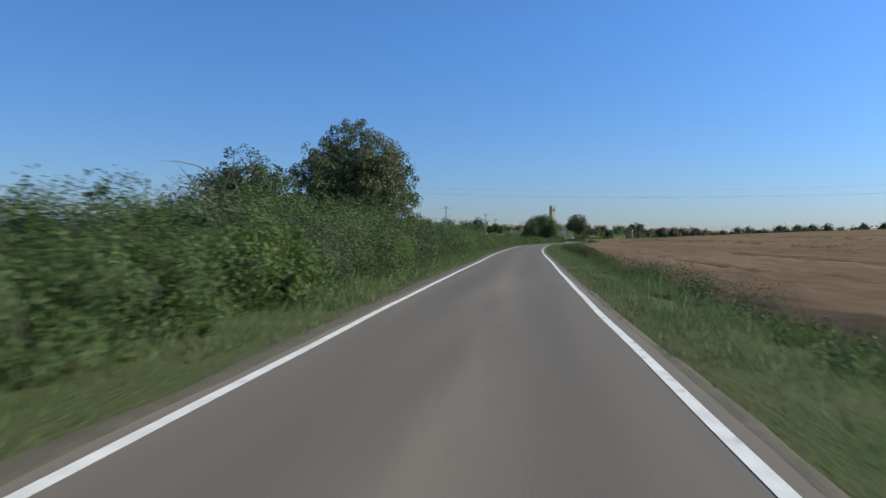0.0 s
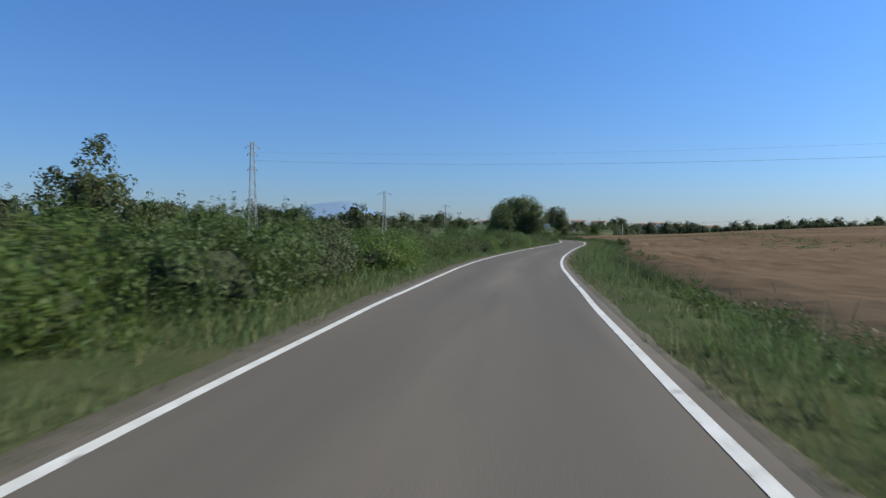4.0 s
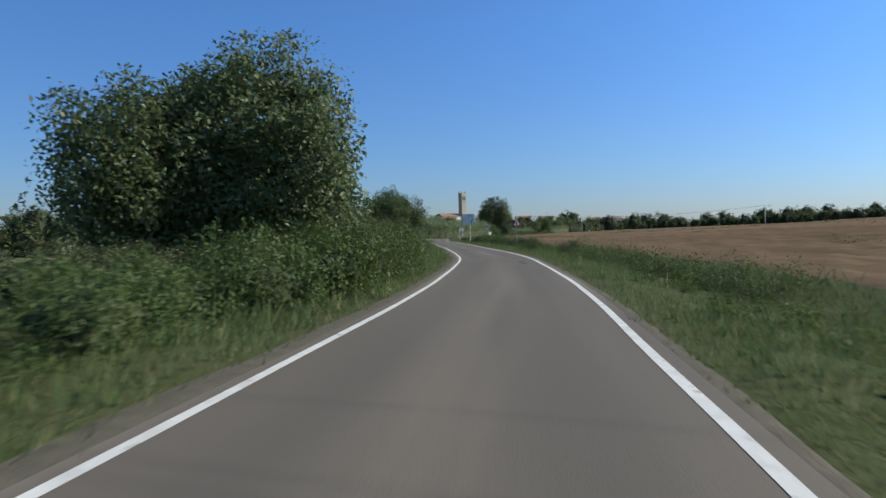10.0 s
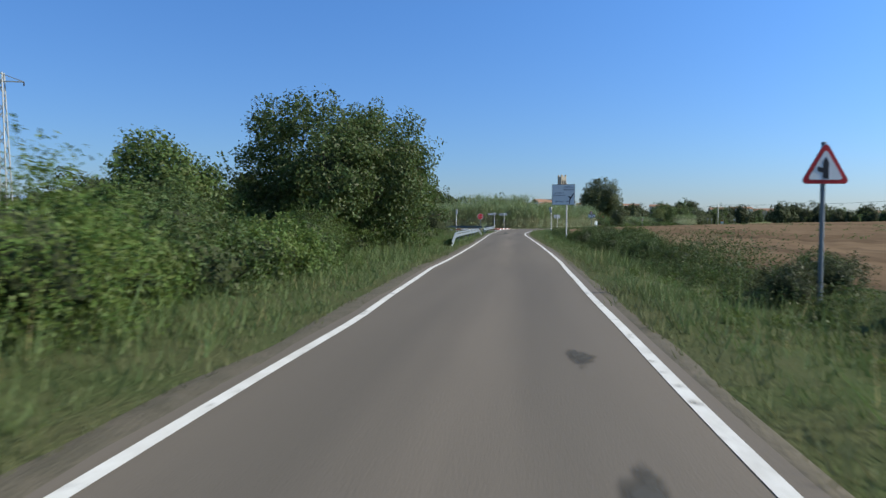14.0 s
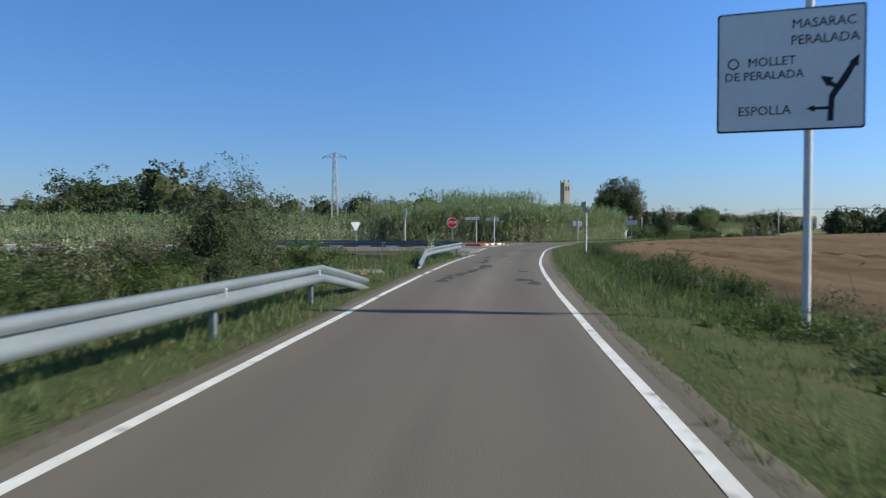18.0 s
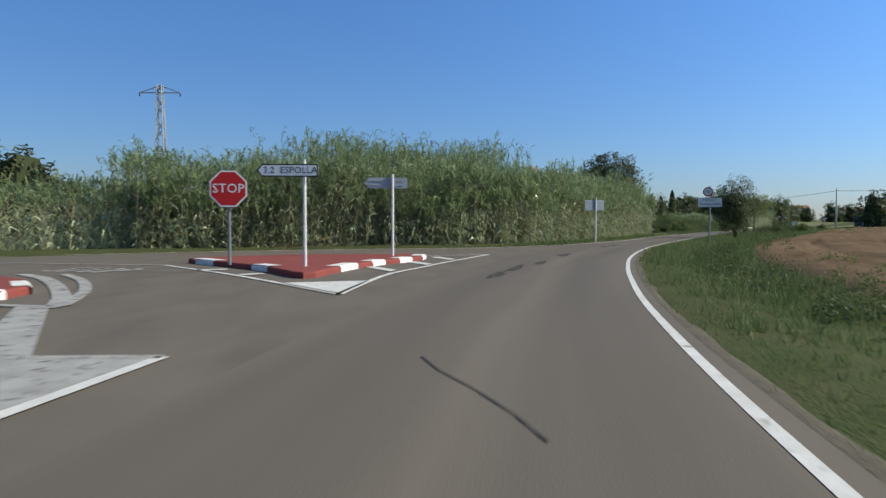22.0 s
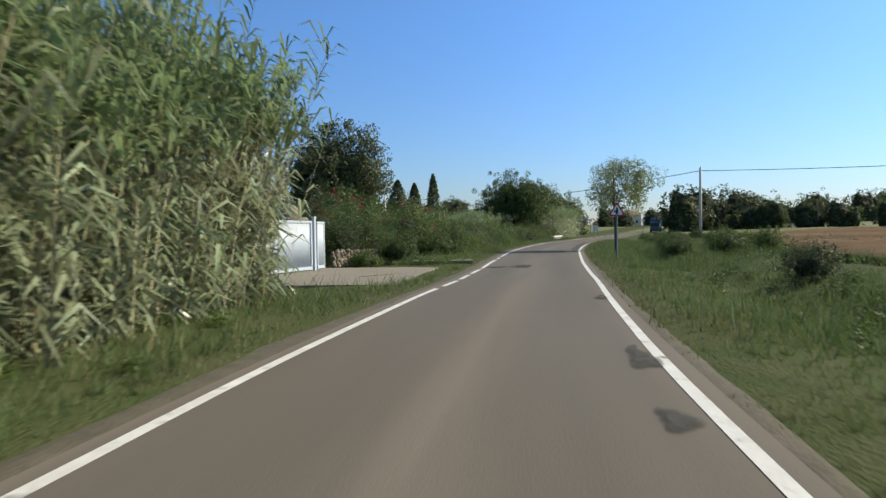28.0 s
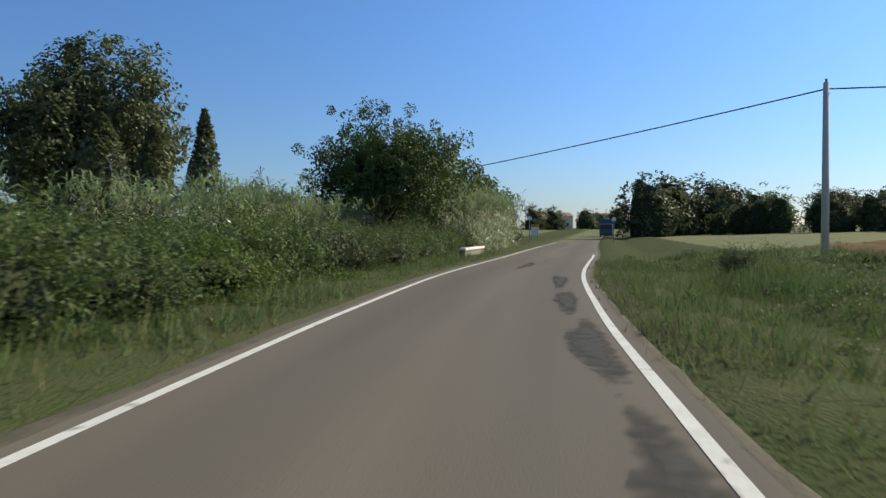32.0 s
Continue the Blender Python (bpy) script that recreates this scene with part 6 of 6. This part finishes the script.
def rubble_wall(points, h, label, seed):
    """A dry-stone wall of single rough stones."""
    rng = np.random.default_rng(seed)
    ob = thing("stone_wall", label, "wall")
    protos = []
    for k in range(5):
        bm = bmesh.new()
        bmesh.ops.create_icosphere(bm, subdivisions=1, radius=0.5)
        for v in bm.verts:
            v.co *= 1 + rng.uniform(-0.22, 0.22)
        me = bpy.data.meshes.new("stone")
        bm.to_mesh(me)
        bm.free()
        me.materials.append(STONE)
        protos.append(me)
    p = spline(points, 0.13)
    for x, y in p:
        z = 0.05
        while z < h * rng.uniform(0.75, 1.1):
            s = new("stone", protos[int(rng.integers(5))])
            s.parent = ob
            k = rng.uniform(0.09, 0.17)
            s.matrix_basis = pose(x + rng.uniform(-0.06, 0.06), y + rng.uniform(-0.06, 0.06), z, *rng.uniform(0, 360, 3)) @ Matrix.Diagonal((k * 1.3, k * 1.1, k * 0.9, 1))
            z += k * 0.62
    return ob


rubble_wall([(78.6, 401.6), (79.6, 402.9), (80.6, 403.6)], 0.6, "low broken wall of rough brown stones", 4)
hut = thing("stone_hut", "small round rubble-stone hut with a domed cap behind the gate", "hut", place=Matrix.Translation((77.1, 401.9, 0.0)))
bm = bmesh.new()
bmesh.ops.create_uvsphere(bm, u_segments=20, v_segments=12, radius=1.0)
for v in bm.verts:
    k = 1 + 0.10 * noise.noise(v.co * 4)
    v.co = Vector((v.co.x * 0.46 * k, v.co.y * 0.46 * k, max(v.co.z, 0) * 0.48 * k + 1.74))
part("dome", bm, STONE, hut)
part("eave", tube([(0, 0, 1.66), (0, 0, 1.76)], [0.70, 0.64], 22), STONE, hut)
part("wall", tube([(0, 0, -0.2), (0, 0, 1.70)], [0.62, 0.55], 22), STONE, hut)
# small green garden gate
gg = thing("garden_gate", "narrow green iron garden gate standing closed", "gate", place=pose(82.1, 410.35, 0, 0, 0, -29))
for x in (0.0, 0.6, 1.2):
    part("upright", tube([(x, 0, 0), (x, 0, 1.5)], [0.03, 0.03], 6), GREENIRON, gg)
for z in (0.1, 0.85, 1.47):
    part("rail", tube([(0, 0, z), (1.2, 0, z)], [0.022, 0.022], 6), GREENIRON, gg)
for k in range(9):
    part("bar", tube([(0.12 * (k + 1), 0, 0.1), (0.12 * (k + 1), 0, 1.47)], [0.008, 0.008], 4), GREENIRON, gg)
# oleanders by the gate
ol = make_bush(61, LEAF, 1.6, 2.8, 150, 34, 0.08, "tall oleander bush with red flowers beside the gate", 0.2, "bush", "oleanders")
rng = np.random.default_rng(62)
fl = rng.normal(size=(26, 3))
fl = fl / np.linalg.norm(fl, axis=1)[:, None] * np.array([1.5, 1.5, 1.3]) + np.array([0, 0, 1.6])
fl = np.repeat(fl[fl[:, 2] > 1.2], 9, 0)
V, F = leaf_cards(fl + rng.normal(size=fl.shape) * 0.09, 0.085, 0.07, rng)
tagged(part("blossom", quick_mesh("blossom", V, F, FLOWER), FLOWER, ol), "red oleander flowers", kind="stuff")
ol.matrix_basis = put(ol, 84.4, 411.5, 0, 0.95, None, 1.05)
for x, y, sc, sq in ((82.4, 413.6, 1.05, 1.1), (86.2, 413.4, 0.9, 1.0), (82.9, 421.0, 1.1, 1.35), (79.8, 409.5, 0.9, 0.95)):
    copy_thing(ol, put(ol, x, y, rnd.uniform(0, 360), sc, None, sq) @ unscaled(ol))
for x, y, sc, sq, k in ((79.3, 404.0, 1.5, 1.45, 0), (80.7, 405.4, 1.4, 1.6, 2), (78.4, 407.0, 1.6, 1.5, 3), (81.5, 403.7, 0.9, 1.3, 0), (79.9, 402.3, 0.7, 0.9, 1), (86.4, 410.8, 1.1, 1.2, 0), (83.5, 416.5, 1.8, 1.3, 0), (81.6, 407.6, 1.2, 1.3, 3)):
    plant(k, x, y, sc, sc * sq)
cul = thing("culvert_slab", "flat concrete slab over a ditch beside the drive", "slab", place=pose(82.7, 401.8, 0.0, 0, 0, -16))
part("slab", box((2.2, 1.0, 0.10), (0, 0, 0.10), 0.02), CONCRETE, cul)
for x in (-0.95, 0.95):
    part("side_wall", box((0.2, 0.75, 0.4), (x, 0, -0.15), 0.02), CONCRETE, cul)
cul2 = thing("culvert", "concrete culvert headwall with a dark opening below the side road", "culvert", place=pose(41.6, 309.4, -1.2, 0, 0, -12))
part("lintel", box((3.2, 0.35, 0.35), (0, 0, 1.05), 0.03), CONCRETE, cul2)
for x in (-1.4, 1.4):
    part("side_wall", box((0.35, 0.4, 1.1), (x, 0, 0.35), 0.03), CONCRETE, cul2)
# black panel behind the lintel stands in for the shade inside
part("back_wall", box((2.6, 0.1, 0.95), (0, 0.6, 0.4)), SIGNBLACK, cul2)
pad = thing("concrete_pad", "low weathered concrete pad in the grass", "slab", place=pose(42.65, 292.3, -0.12, 0, 0, 10))
part("slab", box((1.6, 1.5, 0.25), (0, 0, 0.05), 0.03), CONCRETE, pad)

# broken bricks lying before the pad
brick_mesh = bpy.data.meshes.new("brick")
bm = box((0.24, 0.115, 0.06), (0, 0, 0), 0.008)
bm.to_mesh(brick_mesh)
bm.free()
brick_mesh.materials.append(BRICK)
for x, y, z, turn, tip in ((42.45, 290.5, 0.02, 20, 8), (42.66, 290.62, 0.03, -35, -12), (42.58, 290.42, 0.07, 70, 20), (42.88, 290.75, 0.02, 5, 6), (43.02, 290.86, 0.06, 50, -18)):
    br = tagged(new("brick", brick_mesh), "broken orange-red brick lying in the grass", "brick", "broken bricks")
    br.matrix_basis = pose(x, y, float(relief([(x, y)])[0]) + z, tip, 0, turn)

# ---- village ----


def house(x, y, w, d, h, turn, wall, label, roof_h=1.6, windows=3):
    ob = thing("village_house", label, "house", "village houses", put(None, x, y, turn))
    part("wall", box((w, d, h + 2), (0, 0, h / 2 - 1), 0.03), wall, ob)
    bm = bmesh.new()
    e = 0.4
    a = [bm.verts.new(q) for q in ((-w / 2 - e, -d / 2 - e, h), (w / 2 + e, -d / 2 - e, h), (w / 2 + e, d / 2 + e, h), (-w / 2 - e, d / 2 + e, h), (-w / 2 - e, 0, h + roof_h), (w / 2 + e, 0, h + roof_h))]
    for f in ((0, 1, 5, 4), (2, 3, 4, 5), (1, 2, 5), (3, 0, 4), (3, 2, 1, 0)):
        bm.faces.new([a[k] for k in f])
    roof = part("roof", bm, TILE, ob)
    part("chimney", box((0.6, 0.6, 1.2), (w * 0.25, d * 0.1, h + roof_h * 0.9), 0.02), wall, roof)
    for k in range(windows):
        for z in ((1.5, 4.2) if h > 5 else (1.5,)):
            wx = -w / 2 + w * (k + 0.5) / windows
            win = part("window", box((1.3, 0.10, 1.5), (wx, -d / 2 - 0.0, z + 0.2), 0.02), PLASTER_WHITE, ob)
            part("pane", box((1.0, 0.05, 1.2), (wx, -d / 2 - 0.05, z + 0.2)), GLASSDARK, win)
    return ob


vill = np.random.default_rng(17)
for x, y, w, h, c in ((224, 664, 13, 6.0, 1), (236, 668, 11, 5, 0), (212, 672, 9, 5, 0), (248, 672, 14, 5.5, 0), (96, 742, 14, 6, 0), (84, 748, 16, 6.5, 1), (72, 752, 12, 6, 0), (108, 735, 12, 6.5, 0), (60, 748, 14, 6, 1),
                      (140, 752, 12, 6, 0), (156, 746, 14, 6, 0), (172, 738, 12, 5.5, 1), (190, 726, 13, 5.5, 0), (-40, 690, 12, 6, 1), (-20, 700, 14, 5.5, 0), (20, 735, 12, 6, 0), (262, 640, 14, 5, 0), (300, 650, 16, 5, 0)):
    house(x, y, w, 8, h, vill.uniform(-15, 15) - 10, PLASTER_WHITE if c else PLASTER, "whitewashed village house with tiled roof" if c else "cream plastered village house with tiled roof")
ch = thing("church", "stone village church with a tall square bell tower", "church", place=put(None, 121.4, 748.4, 28))
tower_h = 36.5 - zp(121.4, 748.4, 0)
tw_ = part("tower", box((4.8, 4.8, tower_h + 3), (0, 0, tower_h / 2 - 1.5), 0.05), CHURCH, ch)
for sx in (-1, 1):
    for sy in (-1, 1):
        part("pinnacle", box((1.0, 1.0, 1.6), (sx * 1.9, sy * 1.9, tower_h + 0.7), 0.1), CHURCH, tw_)
# flat black plates stand in for the shaded depth of the belfry openings
for z in (tower_h - 4.2,):
    for x in (-1.0, 1.0):
        part("belfry_opening", plate([(x - 0.6, z - 1.6), (x + 0.6, z - 1.6), (x + 0.6, z + 1.0), (x, z + 1.6), (x - 0.6, z + 1.0)], -2.46, -2.3), SIGNBLACK, tw_)
part("string_course", box((5.3, 5.3, 0.5), (0, 0, tower_h - 7.0), 0.05), CHURCH, tw_)
part("nave", box((20, 11, 11), (-12.5, 4, 2.5), 0.05), PLASTER_WHITE, ch, "whitewashed nave wall")
bm = bmesh.new()
a = [bm.verts.new(q) for q in ((-23, -2.2, 8), (-2, -2.2, 8), (-2, 10.2, 8), (-23, 10.2, 8), (-23, 4, 10.6), (-2, 4, 10.6))]
for f in ((0, 1, 5, 4), (2, 3, 4, 5), (1, 2, 5), (3, 0, 4), (3, 2, 1, 0)):
    bm.faces.new([a[k] for k in f])
part("roof", bm, TILE, ch)

# end of the road: house, posts, lorry
house(262, 617, 9, 7, 2.8, -30, ORANGE, "low orange-plastered house with tiled roof near the road", 1.2)
for x, y, h in ((132.4, 470.6, 2.9), (133.8, 470.4, 2.7), (139.8, 465.0, 2.6)):
    pp = thing("sign_post", "plain grey steel sign post beside the road", "post", "sign posts", put(None, x, y))
    post(pp, h, 0.05, ZINC)
    part("plate", plate(rect(0.5, 0.35, 0, h - 0.25, 0.02), -0.075, -0.055), SIGNBACK, pp)
wp = thing("notice_board", "upright white and orange notice board on two legs", "notice board", place=put(None, 141.5, 480.5, -30))
part("board", box((0.9, 0.08, 1.3), (0, 0, 1.3), 0.02), SIGNWHITE, wp)
for x in (-0.35, 0.35):
    part("leg", tube([(x, 0, -0.1), (x, 0, 1.0)], [0.04, 0.04], 6), ZINC, wp)
part("orange_panel", box((0.9, 0.09, 0.35), (0, 0, 1.8), 0.02), REFLECTOR, wp)
lor = thing("lorry", "dark blue box lorry standing far along the road", "lorry", place=pose(176.5, 508.5, 0.0, 0, 0, -41))
part("cargo_box", box((2.4, 5.2, 2.5), (0, 1.2, 2.1), 0.06), LORRYBLUE, lor)
cab = part("cab", box((2.2, 1.8, 2.0), (0, -2.5, 1.5), 0.2), LORRYBLUE, lor)
part("windscreen", box((1.9, 0.06, 0.8), (0, -3.41, 1.95), 0.02), GLASSDARK, cab)
for y in (-2.4, 2.6):
    for x in (-1.0, 1.0):
        part("wheel", tube([(x - 0.14, y, 0.48), (x + 0.14, y, 0.48)], [0.48, 0.48], 16), TYRE, lor)

# ---- mountains ----


def ridge(name, cx, cy, wid, h, seed, label):
    d = Vector((cx, cy - 200)).normalized()
    n = 60
    V, rs = [], np.random.default_rng(seed)
    for k in range(n + 1):
        u = (k / n - 0.5) * 2
        z = h * max(0.03, (1 - u * u) ** 1.2) * (1 + 0.10 * math.sin(u * 7 + seed) + 0.02 * math.sin(u * 17 + seed * 2))
        px, py = cx - d.y * u * wid, cy + d.x * u * wid
        V += [(px, py, -20), (px + d.x * 250, py + d.y * 250, z), (px + d.x * 600, py + d.y * 600, -20)]
    F = []
    for k in range(n):
        for j in (0, 1):
            F.append((k * 3 + j, (k + 1) * 3 + j, (k + 1) * 3 + j + 1, k * 3 + j + 1))
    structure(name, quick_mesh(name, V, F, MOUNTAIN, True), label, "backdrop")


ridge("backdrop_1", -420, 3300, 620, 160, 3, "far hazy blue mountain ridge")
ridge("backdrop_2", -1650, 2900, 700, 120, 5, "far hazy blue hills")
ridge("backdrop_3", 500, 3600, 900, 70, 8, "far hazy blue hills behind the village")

# ---- asphalt repairs ----


def repair(x, y, l, w, seed):
    """A ragged dark patch of newer asphalt, l along the road and w across it."""
    rng = np.random.default_rng(seed)
    s = run_of(x, y)
    h = heading(s)
    V, rim = [(x, y, 0.0)], [0.0]
    for ring, fade in ((0.35, 0.0), (0.75, 0.25), (1.2, 0.8)):
        for k in range(18):
            a = 6.283 * k / 18
            r = ring * max(1 + 0.18 * math.sin(a * 3 + seed) + 0.10 * rng.normal(), 0.5)
            u, v = math.sin(a) * l / 2 * r, math.cos(a) * w / 2 * r
            V.append((x - math.sin(h) * u + math.cos(h) * v, y + math.cos(h) * u + math.sin(h) * v, 0.0))
            rim.append(fade)
    F = [(0, 1 + k, 1 + (k + 1) % 18) for k in range(18)]
    for j in (0, 1):
        for k in range(18):
            a, b, c, d = 1 + j * 18 + k, 1 + j * 18 + (k + 1) % 18, 19 + j * 18 + (k + 1) % 18, 19 + j * 18 + k
            F += [(a, d, c), (a, c, b)]
    V = np.array(V) + np.array([0, 0, 0.006 + 0.0005 * (seed % 6)])
    me = quick_mesh("asphalt_patch", V, F, PATCH)
    me.attributes.new("rim", "FLOAT", "POINT").data.foreach_set("value", np.array(rim, dtype=np.float32))
    tagged(new("asphalt_patch", me), "ragged dark repair patch in the grey asphalt", "asphalt patch", kind="structure")


for k, (x, y, l, w) in enumerate([(39.4, 197.3, 0.9, 0.35), (39.1, 195.6, 0.8, 0.35), (40.2, 200.0, 0.7, 0.3), (40.5, 221.3, 1.5, 0.8), (40.35, 218.7, 0.8, 0.5), (42.5, 225.2, 0.9, 0.3), (42.3, 222.1, 0.7, 0.4), (42.75, 228.4, 0.9, 0.3),
                                  (45.4, 288.6, 1.1, 0.4), (45.55, 289.6, 1.5, 0.36), (45.75, 290.8, 1.0, 0.6), (45.95, 291.8, 0.8, 0.5), (46.3, 293.2, 2.4, 0.4), (46.8, 295.8, 3.2, 0.55), (47.9, 292.9, 0.7, 0.42), (47.55, 289.0, 1.0, 0.6), (47.7, 287.9, 1.3, 0.4),
                                  (46.9, 299.3, 1.7, 0.55), (47.1, 301.6, 2.6, 0.3), (47.3, 305.0, 3.4, 0.3), (52.4, 335.0, 2.6, 0.42), (53.2, 337.4, 3.6, 0.36), (54.4, 340.0, 2.6, 0.30), (56.2, 345.1, 3.0, 0.5), (60.5, 354.9, 2.8, 0.5), (61.7, 357.1, 2.4, 0.55),
                                  (46.14, 267.0, 0.7, 0.36), (76.8, 381.9, 0.7, 0.3), (77.9, 383.7, 1.5, 0.32), (80.8, 388.7, 0.9, 0.25), (84.2, 398.4, 1.7, 0.9), (83.4, 398.7, 1.2, 0.8), (84.6, 399.0, 1.3, 0.7),
                                  (94.0, 410.8, 2.4, 0.5), (95.9, 413.9, 3.4, 0.5), (98.0, 417.0, 4.0, 0.55), (100.6, 420.9, 4.4, 0.6), (103.2, 424.7, 4.6, 0.5), (106.0, 428.6, 5.0, 0.45), (109.8, 435.6, 5.0, 0.45)]):
    repair(x, y, l, w, k)

# trees beyond the meadow on the side of the pylons
tree_row([(-95, 232), (-78, 262), (-62, 292), (-56, 304)], 7, 6, 10, 3)
for x, y, h in ((168, 489, 8.6), (175, 491, 9.2), (183, 490, 8.0), (190, 488, 6.8), (141, 488, 6.2), (148, 501, 6.8), (156, 516, 7.2)):
    far_tree(x, y, h)
scrap = thing("litter", "flattened pale yellow scrap lying on the asphalt", "litter", place=pose(47.98, 299.54, 0.006, 0, 0, 20))
bm = bmesh.new()
bmesh.ops.create_grid(bm, x_segments=6, y_segments=5, size=0.5)
for v in bm.verts:
    v.co = Vector((v.co.x * 0.13 * (1 + 0.3 * noise.noise(v.co * 5)), v.co.y * 0.26, 0.012 + 0.02 * noise.noise(v.co * 7)))
part("sheet", bm, YELLOW, scrap)
par = thing("parapet", "low whitewashed concrete parapet over a ditch", "parapet", place=pose(112.6, 444.6, 0.0, 0, 0, 48))
part("cap", box((4.6, 0.35, 0.12), (0, 0, 0.42), 0.02), KERBWHITE, par)
part("wall", box((4.4, 0.25, 0.7), (0, 0, 0.05), 0.02), CONCRETE, par)
for x, y, h in ((-30, 258, 8.0), (-22, 266, 8.6), (-14, 272, 7.6), (-5, 279, 7.6), (5, 288, 6.5), (13, 293, 5.6)):
    far_tree(x, y, h)
for x, y, h in ((-17.8, 416.6, 15.5), (-10.0, 422.0, 12.0), (-14.0, 419.0, 10.5), (-24.0, 424.0, 10.0), (-62.4, 479.7, 20.0), (-67.0, 476.0, 17.0), (-56.0, 474.0, 15.0), (-85.4, 502.2, 19.5), (-92.0, 506.0, 16.0), (-79.0, 498.0, 15.0), (-40.0, 450.0, 13.0)):
    far_tree(x, y, h)
